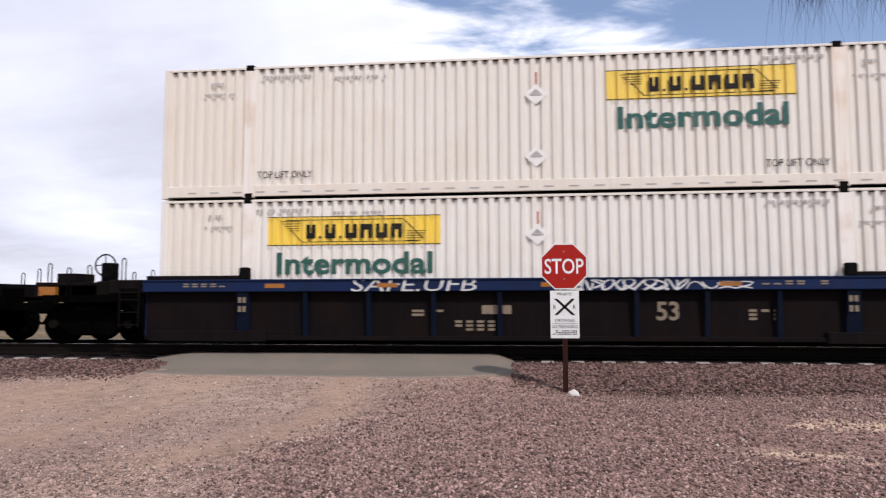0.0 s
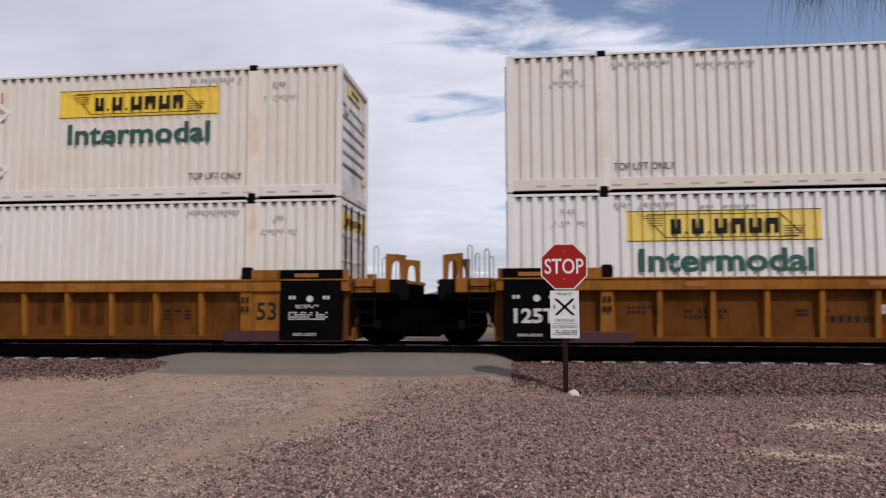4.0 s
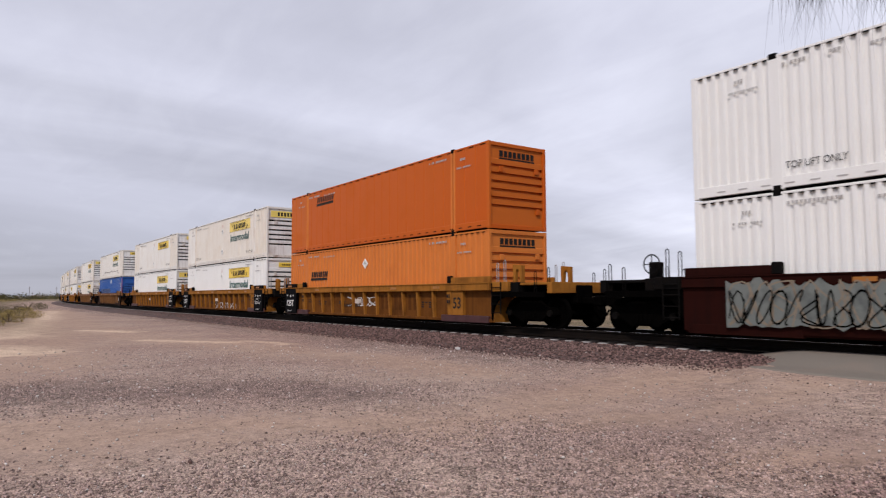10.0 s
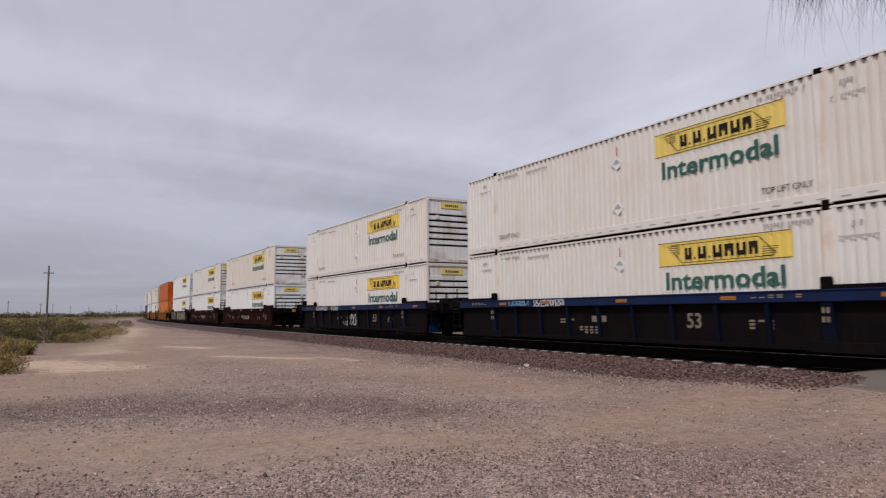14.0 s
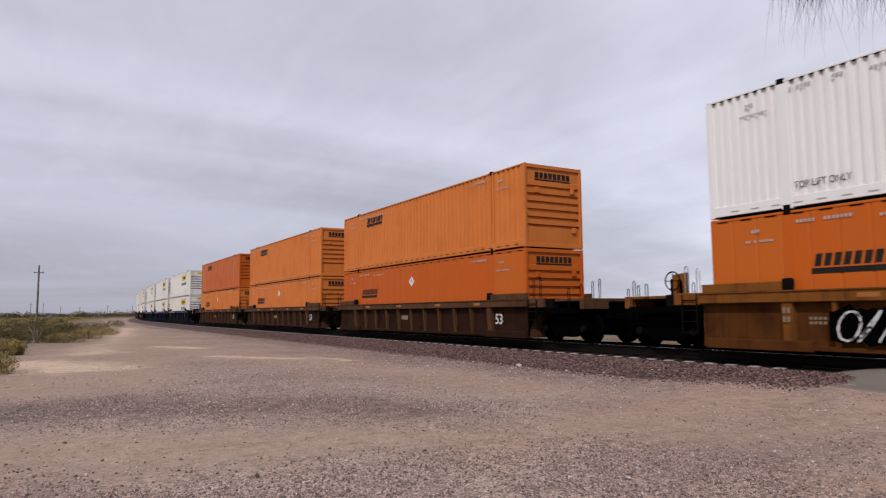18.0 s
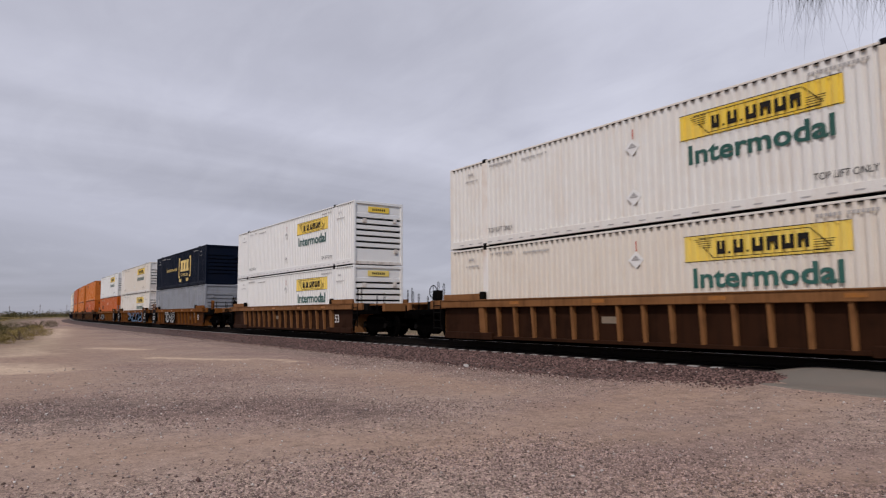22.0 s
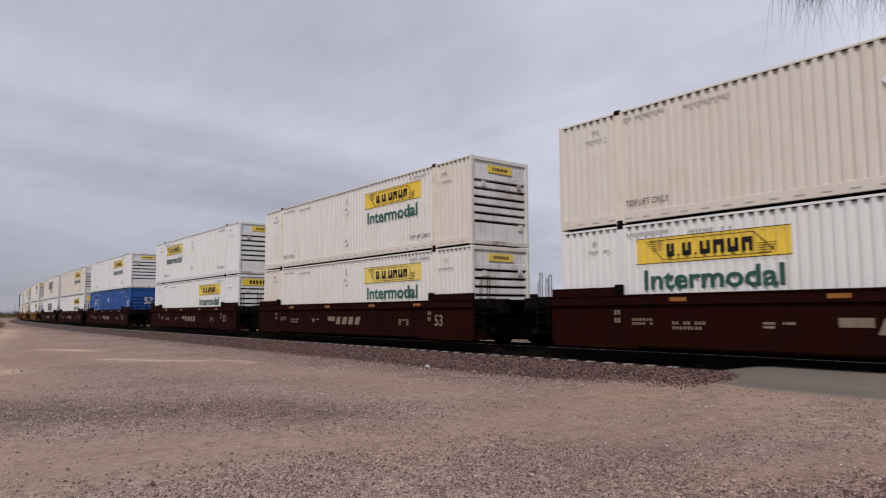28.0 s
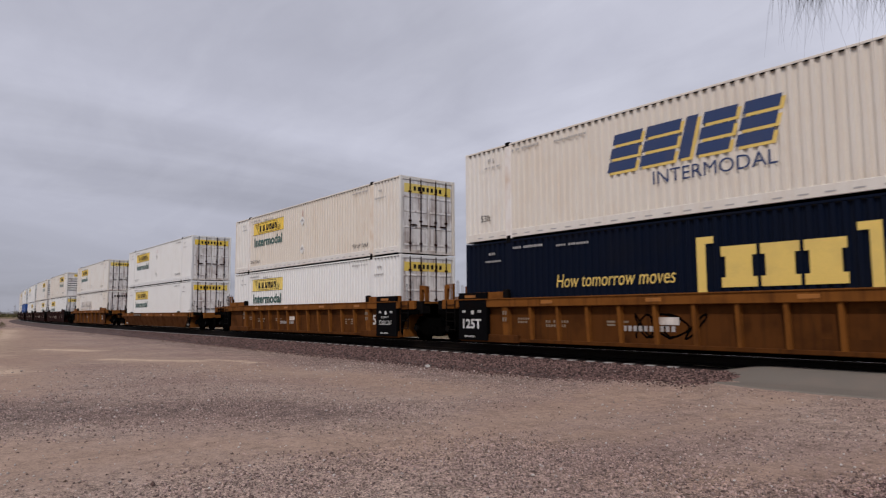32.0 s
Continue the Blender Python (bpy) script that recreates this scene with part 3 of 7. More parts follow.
def jb_logo(root, x, z, sheet, side_y, word=True):
    """Yellow panel with dark blocks and scrolls, and the green word beneath it. x, z: the panel's upper left."""
    p = part("logo_panel", corrugated(x, x + 3.75, z - 0.62, z, side_y, *sheet, lift=0.005), "yellow", root, "yellow advertising panel")
    g = Geo()
    y = side_y - 0.011
    g.box(x, x + 3.75, y, y + 0.005, z - 0.015, z).box(x, x + 3.75, y, y + 0.005, z - 0.62, z - 0.605)
    cx, w = x + 0.86, 0.20
    for i, k in enumerate((0.17, 0.05, 0.2, 0.05, 0.22, 0.22, 0.22, 0.20)):
        if k < 0.1:
            g.box(cx, cx + 0.05, y, y + 0.005, z - 0.475, z - 0.425)
            cx += 0.13
            continue
        # plain blocks, each with one notch
        up = i % 2
        g.box(cx, cx + 0.085, y, y + 0.005, z - 0.475, z - 0.175)
        g.box(cx + k - 0.05, cx + k + 0.035, y, y + 0.005, z - 0.475, z - 0.175)
        g.box(cx + 0.085, cx + k - 0.05, y, y + 0.005, z - (0.30 if up else 0.475), z - (0.175 if up else 0.36))
        cx += k + 0.11
    for s in range(5):
        g.box(x + 0.28 + s * 0.05, x + 0.72, y, y + 0.005, z - 0.11 - s * 0.05, z - 0.098 - s * 0.05)
        g.box(x + 3.03, x + 3.45 - s * 0.03, y, y + 0.005, z - 0.34 - s * 0.05, z - 0.328 - s * 0.05)
    g.box(x + 0.4, x + 2.95, y, y + 0.005, z - 0.085, z - 0.07).box(x + 0.75, x + 3.3, y, y + 0.005, z - 0.555, z - 0.54)
    g.add([(x + 0.5, y, z - 0.28), (x + 0.53, y, z - 0.28), (x + 0.78, y, z - 0.55), (x + 0.75, y, z - 0.55)], [(0, 1, 2, 3)])
    g.add([(x + 2.95, y, z - 0.08), (x + 2.98, y, z - 0.08), (x + 3.4, y, z - 0.5), (x + 3.37, y, z - 0.5)], [(0, 1, 2, 3)])
    part("logo_mark", g, "black_decal", p, "dark blocks and scroll lines")
    if word:
        part("word", letters("Intermodal", "green", 0.47, 3.36, bold=0.026), "green", root, "green word on the side", pose(x + 0.22, y, z - 1.24))


def lift_marks(root, side_y, upper_text=True, seed=1):
    y = side_y - 0.006
    if upper_text:
        for x in (-HALF + FORTY + 0.2, HALF - FORTY - 1.45):
            part("stencil", letters("TOP LIFT ONLY", "black_decal", 0.15, 1.22), "black_decal", root, "black stencilled words", pose(x, y, 0.42))
    g = Geo()
    bars(g, -HALF + FORTY + 0.2, HGT - 0.30, y, 1.2, 0.07, 14, 1, seed)
    bars(g, HALF - FORTY - 1.45, HGT - 0.30, y, 1.2, 0.07, 14, 1, seed + 1)
    bars(g, HALF - FORTY + 0.45, HGT - 0.45, y, 0.3, 0.08, 4, 1, seed + 2)
    bars(g, HALF - FORTY + 0.25, HGT - 0.72, y, 0.8, 0.055, 11, 1, seed + 3)
    bars(g, -HALF + 1.1, HGT - 0.42, y, 0.3, 0.08, 4, 1, seed + 4)
    bars(g, -HALF + 0.95, HGT - 0.64, y, 0.7, 0.055, 10, 1, seed + 5)
    bars(g, -HALF + FORTY + 1.9, HGT - 0.36, y, 1.15, 0.06, 13, 1, seed + 6)
    part("lettering", g, "grey_decal", root, "small stencilled bars", kind="stuff")


def diamonds(root, side_y, x, zs, red=True):
    for z in zs:
        g = Geo()
        y = side_y - 0.012
        g.prism([(x - 0.25, z), (x, z - 0.22), (x + 0.25, z), (x, z + 0.22)], y, y + 0.012)
        d = part("placard_holder", g, "white_clean", root, "diamond placard holder")
        h = Geo().box(x - 0.12, x + 0.12, y - 0.008, y, z - 0.02, z + 0.02).prism([(x - 0.1, z + 0.03), (x + 0.1, z + 0.03), (x, z + 0.12)], y - 0.006, y)
        part("placard_clip", h, "grey_decal", d)
    if red:
        part("tape_strip", Geo().box(x + 0.0, x + 0.03, side_y - 0.006, side_y, zs[0] + 0.22, zs[0] + 0.48), "red_decal", root, "red tape strip")


BOXES = {}
WORDS = {
    "white": "white ribbed steel shipping container", "white_clean": "clean white ribbed shipping container",
    "white_grime": "grimy white ribbed shipping container", "orange": "orange smooth-sided shipping container",
    "orange_pale": "faded orange ribbed shipping container", "blue": "blue ribbed shipping container",
    "blue_bright": "bright blue ribbed shipping container", "navy": "navy blue ribbed shipping container", "grey": "grey ribbed shipping container",
}


def container(paint, logo, right="ribs", upper=True, sign="big"):
    """paint; logo: what stands on the sides; right: which end faces +x (ribs or doors)."""
    key = (paint, logo, right, upper, sign)
    if key in BOXES:
        return BOXES[key]
    level = "stacked on another container" if upper else "seated in a rail car"
    root = thing("shipping_container", f"{WORDS[paint]} {level}", "shipping container", "containers on the train")
    y0 = -WID / 2
    sheet = {"orange": (0.62, 0.012, 0.0, 0.86), "orange_pale": (0.30, 0.036, 0.0, 0.45)}.get(paint, (0.222, 0.048, 0.0, 0.40))
    pitch, depth, flat = sheet[0], sheet[1], sheet[3]
    sy = y0 + 0.012
    zb, zt = (0.27, HGT - 0.07) if upper else (0.20, HGT - 0.07)
    back_side = Geo()
    spans = ((-HALF + 0.13, -HALF + FORTY - 0.13), (-HALF + FORTY + 0.13, HALF - FORTY - 0.13), (HALF - FORTY + 0.13, HALF - 0.13))
    for a, b in spans:
        g = corrugated(a, b, zb, zt, sy, pitch, depth, flat=flat)
        part("side_panel", g, paint, root)
        back_side.add(mirror_y(g).v, g.f)
    part("back_side", back_side, paint, root)
    # the hollow behind the sheets is closed by roof, floor and ends
    part("roof", Geo().box(-HALF + 0.05, HALF - 0.05, y0 + 0.05, -y0 - 0.05, HGT - 0.05, HGT - 0.02), paint, root)
    part("floor_frame", Geo().box(-HALF + 0.05, HALF - 0.05, y0 + 0.06, -y0 - 0.06, 0.04, 0.14), "steel", root)
    for s in (1, -1):
        part("top_rail", Geo().box(-HALF + 0.1, HALF - 0.1, *sorted((s * y0, s * (y0 + 0.03))), HGT - 0.07, HGT - 0.012, 0.008), paint, root)
        g = Geo().box(-HALF + 0.1, HALF - 0.1, *sorted((s * (y0 + 0.004), s * (y0 + 0.06))), 0.03, zb, 0.01)
        part("bottom_rail", g, paint, root)
        g = Geo()
        ya = s * (y0 - 0.004)
        for i in range(30):
            xx = -HALF + 0.6 + i * 0.515
            g.box(xx, xx + 0.2, *sorted((ya, ya + s * 0.012)), 0.105, 0.135)
        if s > 0:
            part("fork_slot", g, "grey_decal" if paint.startswith("white") else "steel", root, kind="stuff")
        # dark dashes that paint the shade of the corrugation ends under the top rail
        g = Geo()
        n = int(LEN / pitch)
        for i in range(n):
            xx = -HALF + 0.2 + i * pitch
            g.box(xx, xx + pitch * 0.45, *sorted((s * (y0 - 0.002), s * (y0 + 0.012))), HGT - 0.094, HGT - 0.066)
        if s > 0:
            part("rail_notch", g, "steel", root, kind="stuff")
        for x in (-HALF, HALF - 0.13):
            part("corner_post", Geo().box(x, x + 0.13, *sorted((s * (y0 - 0.0), s * (y0 + 0.12))), 0.0, HGT, 0.012), paint, root)
        for x in (-HALF + FORTY, HALF - FORTY):
            if paint.startswith("orange") and upper:
                for d in (-0.13, 0.03):
                    part("lift_post", Geo().box(x + d, x + d + 0.10, *sorted((s * (y0 - 0.004), s * (y0 + 0.10))), 0.0, HGT - 0.02, 0.015), "orange_pale", root)
            else:
                part("lift_post", Geo().box(x - 0.13, x + 0.13, *sorted((s * (y0 - 0.002), s * (y0 + 0.10))), 0.0, HGT - 0.02, 0.012), "white_post" if paint == "white" else paint, root)
            if s < 0:
                continue
            part("lift_casting", Geo().box(x - 0.10, x + 0.08, *sorted((s * (y0 - 0.012), s * (y0 + 0.16))), HGT - 0.10, HGT + 0.03, 0.012), "steel", root, "dark steel lifting casting")
            part("foot_casting", Geo().box(x - 0.09, x + 0.09, *sorted((s * (y0 - 0.010), s * (y0 + 0.16))), -0.028, 0.10, 0.012), "steel", root)
    # ends: right is +x
    for s in (1, -1):
        kind = right if s == 1 else ("ribs" if right == "doors" else "doors")
        back = paint
        if kind == "ribs":
            g = Geo()
            end_ribbed(g, HALF - 0.02)
            g2 = g if s == 1 else Geo().add([(-x, y, z) for x, y, z in g.v], g.f)
            # strips in the grooves; on white boxes their dark colour paints the shade
            shade_strips, z = Geo(), 0.72
            while z < HGT - 0.80:
                shade_strips.box(*sorted((s * (HALF - 0.155), s * (HALF - 0.148))), -1.18, 1.18, z + 0.012, z + 0.078)
                z += 0.27
            part("groove_grime", shade_strips, "steel" if paint.startswith("white") else paint, root, "strips painting the shade in the grooves", kind="stuff")
            part("front_wall", g2, "white_end" if paint == "white" else back, root)
            if sign and paint.startswith("white"):
                h, w = (0.33, 1.05) if sign == "big" else (0.22, 0.55)
                sg = part("sign_panel", Geo().box(*sorted((s * (HALF - 0.045), s * (HALF - 0.02))), -w, w, HGT - 0.28 - h, HGT - 0.24, 0.005), "yellow", root, "yellow advertising panel")
                g = Geo()
                for i in range(7):
                    yy = -w * 0.62 + i * w * 0.18
                    g.box(*sorted((s * (HALF - 0.022), s * (HALF - 0.015))), yy, yy + w * 0.11, HGT - 0.20 - h, HGT - 0.32)
                part("sign_bar", g, "black_decal", sg, kind="stuff")
            if paint.startswith("orange"):
                g = Geo()
                for i in range(8):
                    g.box(*sorted((s * (HALF - 0.06), s * (HALF - 0.052))), -0.78 + i * 0.2, -0.63 + i * 0.2, HGT - 0.48, HGT - 0.27)
                g.box(*sorted((s * (HALF - 0.06), s * (HALF - 0.052))), -0.8, 0.8, HGT - 0.58, HGT - 0.51)
                part("end_mark", g, "black_decal", root, "black blocks over a bar")
            g = Geo()
            for yy, zz in ((-0.85, 1.9), (0.75, 1.95), (0.8, 0.55)):
                g.box(*sorted((s * (HALF - 0.03), s * (HALF + 0.015))), yy, yy + 0.2, zz, zz + 0.2, 0.02)
            part("hose_box", g, "white_grime" if paint.startswith("white") else paint, root, kind="stuff")
        else:
            for d in (-1, 1):
                dr = part("door", Geo().box(*sorted((s * (HALF - 0.07), s * (HALF - 0.03))), *sorted((d * 0.012, d * 1.16)), 0.13, HGT - 0.12, 0.01), "white_door" if paint.startswith("white") else paint, root, "steel end door")
                g = Geo()
                for zz in (0.3, 0.95, 1.55, 2.1):
                    g.box(*sorted((s * (HALF - 0.04), s * (HALF - 0.012))), *sorted((d * 0.1, d * 1.1)), zz, zz + 0.07, 0.01)
                part("door_rib", g, "white_door" if paint.startswith("white") else paint, dr, kind="stuff")
                for yy in (0.35, 0.85):
                    g = Geo().cyl((s * (HALF + 0.0), d * yy, 0.08), (s * (HALF + 0.0), d * yy, HGT - 0.08), 0.022, 8)
                    for zz in (0.35, 1.2, 2.3):
                        g.box(*sorted((s * (HALF - 0.03), s * (HALF + 0.02))), d * yy - 0.06, d * yy + 0.06, zz, zz + 0.06, 0.008)
                    g.box(*sorted((s * (HALF + 0.0), s * (HALF + 0.025))), *sorted((d * yy, d * (yy - 0.3))), 1.05, 1.1)
                    part("lock_rod", g, "post", root, "rusty dark lock rod")
                if paint.startswith("white") and sign:
                    part("sign_panel", Geo().box(*sorted((s * (HALF - 0.035), s * (HALF - 0.022))), *sorted((d * 0.02, d * 1.1)), HGT - 0.62, HGT - 0.28), "yellow", root, "yellow advertising panel")
                if logo == "doors_yellow":
                    part("sign_panel", Geo().box(*sorted((s * (HALF - 0.035), s * (HALF - 0.022))), *sorted((d * 0.3, d * 0.75)), 0.5, 1.6), "yellow", root)
            if paint.startswith("white"):
                g = Geo()
                for i in range(7):
                    yy = -0.68 + i * 0.2
                    g.box(*sorted((s * (HALF - 0.018), s * (HALF - 0.010))), yy, yy + 0.11, HGT - 0.53, HGT - 0.37)
                part("sign_bar", g, "black_decal", root, kind="stuff")
        part("header", Geo().box(*sorted((s * (HALF - 0.10), s * (HALF - 0.005))), y0 + 0.12, -y0 - 0.12, HGT - 0.14, HGT - 0.01, 0.01), paint, root)
        part("sill", Geo().box(*sorted((s * (HALF - 0.10), s * (HALF - 0.005))), y0 + 0.12, -y0 - 0.12, 0.01, 0.15, 0.01), "white_grime" if paint.startswith("white") else paint, root)
    s3 = (pitch, depth)
    if logo.startswith("jb"):
        x = -HALF + (9.62 if "R" in logo else 2.42)
        jb_logo(root, x, HGT - 0.40, s3, sy, "n" not in logo)
        lift_marks(root, y0, upper, hash_of(key))
        if "d" in logo:
            diamonds(root, sy, 0.1, (HGT - 0.85, 0.75) if upper else (HGT - 0.85,))
        if "u" in logo:
            p = part("logo_panel", corrugated(HALF - 4.55, HALF - 2.32, HGT - 0.92, HGT - 0.36, sy, *s3, lift=0.005), "navy_decal", root, "dark blue advertising panel")
            g = Geo()
            bars(g, HALF - 4.08, HGT - 0.80, sy - 0.01, 1.35, 0.32, 5, 1, 9)
            part("logo_mark", g, "white_decal", p)
            part("slogan", letters("SHIPPING SUPPLY SPECIALISTS", "navy_decal", 0.13, 2.12), "navy_decal", root, "small dark blue words", pose(HALF - 4.51, sy - 0.008, HGT - 1.08))
        if "o" in logo:
            g = Geo()
            rg = random.Random(5)
            for i in range(62):
                xx, big = -HALF + 3.9 + i * 0.148 + 0.05 * rg.random(), rg.random() < 0.3
                g.box(xx, xx + (0.065 if big else 0.04), sy - 0.008, sy, 0.64 + rg.random() * 0.07, 0.73 + rg.random() * (0.14 if big else 0.03))
            part("rust_mark", g, "post", root, "row of brown repair spots")
    elif logo == "sch":
        x, z = (-HALF + 3.0, HGT - 0.35) if upper else (-HALF + 2.45, HGT - 1.0)
        g = Geo()
        y = sy - 0.006
        for i in range(9):
            xx = x + 0.06 + i * 0.2
            g.add([(xx, y, z - 0.26), (xx + 0.14, y, z - 0.26), (xx + 0.2, y, z), (xx + 0.06, y, z)], [(0, 1, 2, 3)])
        g.box(x, x + 1.8, y, y + 0.004, z - 0.42, z - 0.30)
        part("logo_mark", g, "black_decal", root, "black slanted blocks over a bar")
        lift_marks(root, y0, False, 3)
        if not upper:
            diamonds(root, sy, -0.2, (HGT - 0.8,), False)
    elif logo == "swift":
        x, z, y = -HALF + 5.68, HGT - 0.60, sy - 0.008
        for mt, dx, dz in (("gold", 0.07, -0.07), ("navy_decal", 0, 0)):
            g = Geo()
            for i, w in enumerate((0.85, 0.95, 0.3, 0.8, 0.8)):
                x1 = x + (0, 0.98, 2.05, 2.5, 3.45)[i] + dx
                yy = y - (0.004 if mt == "navy_decal" else 0)
                lean = lambda px, pz: (x1 + px + (pz + 0.95) * 0.28, yy, z + pz + dz)
                def blk(a, b, c, d):
                    g.add([lean(a, c), lean(b, c), lean(b, d), lean(a, d)], [(0, 1, 2, 3)])
                if w < 0.5:
                    blk(0, w, -0.95, 0)
                else:
                    blk(0, w, -0.26, 0), blk(0, w, -0.605, -0.345), blk(0, w, -0.95, -0.69)
            part("logo_mark", g, mt, root, "slanted navy blocks with gold edge" if mt == "navy_decal" else "gold edge of the blocks")
        part("word", letters("INTERMODAL", "navy_decal", 0.32, 3.0), "navy_decal", root, "dark thin capitals", pose(x + 1.35, y, z - 1.45))
        lift_marks(root, y0, False, 4)
        part("stencil", letters("53ft", "black_decal", 0.2), "black_decal", root, "", pose(-HALF + 0.75, y0 - 0.006, 0.62))
    elif logo == "csx":
        z, y = (HGT - 0.5, sy - 0.01)
        x = -HALF + 8.1
        for a, b, c in ((0, 0.22, 0.42), (3.75, 3.53, 3.33)):
            x0, x1, x2 = x + a, x + b, x + c
            g = Geo().prism([(x0, z), (x2, z), (x2, z - 0.16), (x1, z - 0.16), (x1, z - 1.49), (x2, z - 1.49), (x2, z - 1.65), (x0, z - 1.65)], y, y + 0.004)
            part("logo_bracket", g, "gold", root, "gold bracket")
        g = Geo()
        for i in range(3):
            xx = x + 0.58 + i * 0.88
            g.box(xx, xx + 0.80, y, y + 0.004, z - 0.47, z - 0.25).box(xx + 0.10, xx + 0.70, y, y + 0.004, z - 0.93, z - 0.47).box(xx, xx + 0.80, y, y + 0.004, z - 1.15, z - 0.93)
        part("logo_mark", g, "gold", root, "gold block shapes", kind="stuff")
        for dx in (0.42, 0.80, 2.60, 2.98):
            part("gold_dot", Geo().cyl((x + dx, y, z - 1.85), (x + dx, y + 0.004, z - 1.85), 0.15, 16), "gold", root, "round gold dot")
        part("word", letters("INTERMODAL", "gold", 0.24, 2.3), "gold", root, "gold word", pose(x + 0.7, y, z - 1.55))
        part("slogan", letters("How tomorrow moves", "gold", 0.36, 3.7, shear=0.2), "gold", root, "gold slanted words", pose(-HALF + 3.85, y, HGT - 1.50))
        lift_marks(root, y0, False, 6)
    elif logo == "apl":
        x, z, y = -HALF + 1.95, HGT - 0.75, sy - 0.01
        g = Geo()
        for a in ((x, x + 2.2, z - 0.05, z), (x, x + 2.2, z - 1.25, z - 1.2), (x, x + 0.05, z - 1.25, z), (x + 2.15, x + 2.2, z - 1.25, z)):
            g.box(a[0], a[1], y, y + 0.004, a[2], a[3])
        bars(g, x + 0.3, z - 0.62, y + 0.004, 0.8, 0.32, 3, 1, 2)
        bars(g, x + 0.25, z - 1.08, y + 0.004, 1.5, 0.22, 9, 1, 40)
        pts = [(x + 0.9 + 0.95 * math.sin(a), z - 0.95 + 0.75 * math.cos(a)) for a in np.linspace(-0.5, 1.7, 12)]
        for (a, b), (c, d) in zip(pts, pts[1:]):
            g.add([(a, y, b), (c, y, d), (c, y, d - 0.09), (a, y, b - 0.09)], [(0, 1, 2, 3)])
        part("logo_mark", g, "white_decal", root, "white framed mark with a curved sweep")
        part("number", letters("53", "white_decal", 0.55, bold=0.02), "white_decal", root, "white number", pose(HALF - 1.05, y, HGT - 1.5))
        part("number", letters("53", "white_decal", 0.55, bold=0.02), "white_decal", root, "white number", pose(HALF + 0.004, -0.2, HGT - 1.3, 0, 0, 90))
        diamonds(root, sy, 0.1, (HGT - 0.85,), False)
        lift_marks(root, y0, False, 8)
    elif logo == "hub":
        g = corrugated(-HALF + 1.2, -HALF + 4.4, 0.9, 1.7, sy, *s3, lift=0.005)
        part("patch_panel", g, "navy_decal", root, "dark blue repainted patch")
        g = corrugated(-HALF + 4.7, -HALF + 8.4, 0.9, 1.7, sy, *s3, lift=0.005)
        part("patch_panel", g, "navy_decal", root, "dark blue repainted patch")
        part("number", letters("53", "white_decal", 0.5, bold=0.02), "white_decal", root, "white number", pose(HALF - 1.1, sy - 0.01, HGT - 1.1))
        g = Geo()
        bars(g, HALF - 1.15, HGT - 1.35, sy - 0.006, 0.6, 0.1, 5, 2, 4)
        g.box(HALF - 7.6, HALF - 7.0, sy - 0.01, sy - 0.006, HGT - 0.6, HGT - 0.2)
        part("lettering", g, "white_decal", root)
        part("red_corner", Geo().box(HALF - 0.14, HALF + 0.004, y0 - 0.004, y0 + 0.02, 0.1, HGT - 0.1), "red_decal", root, "red corner marking")
        lift_marks(root, y0, False, 8)
    elif logo == "faint":
        g = Geo()
        for i in range(6):
            xx = -HALF + 3.0 + i * 1.0
            g.box(xx, xx + 0.22, sy - 0.008, sy - 0.003, 1.15, 2.1).box(xx + 0.55, xx + 0.77, sy - 0.008, sy - 0.003, 1.15, 2.1).box(xx, xx + 0.77, sy - 0.008, sy - 0.003, 1.55, 1.72)
        part("faded_logo", g, "white_grime", root, "faded pale grey block letters")
        lift_marks(root, y0, False, 11)
    elif logo == "plain":
        part("number", letters("53", "white_decal", 0.4), "white_decal", root, "", pose(-HALF + 0.9, sy - 0.01, HGT - 1.3))
        lift_marks(root, y0, False, 12)
    BOXES[key] = root
    return root


def hash_of(key):
    return sum(ord(c) for c in "".join(str(k) for k in key)) % 997


# ---- well cars ----
def wheel_geo():
    g = Geo()
    prof = [(0.05, 0.03), (0.12, 0.05), (0.36, 0.02), (0.42, -0.04), (0.455, -0.065), (0.455, 0.05), (0.48, 0.055), (0.48, 0.075), (0.40, 0.075), (0.12, 0.09), (0.05, 0.09)]
    n = 24
    v, f = [], []
    for r, y in prof:
        v += [(r * math.cos(2 * math.pi * i / n), y, r * math.sin(2 * math.pi * i / n)) for i in range(n)]
    for k in range(len(prof) - 1):
        f += [(k * n + i, k * n + (i + 1) % n, (k + 1) * n + (i + 1) % n, (k + 1) * n + i) for i in range(n)]
    return g.add(v, f)


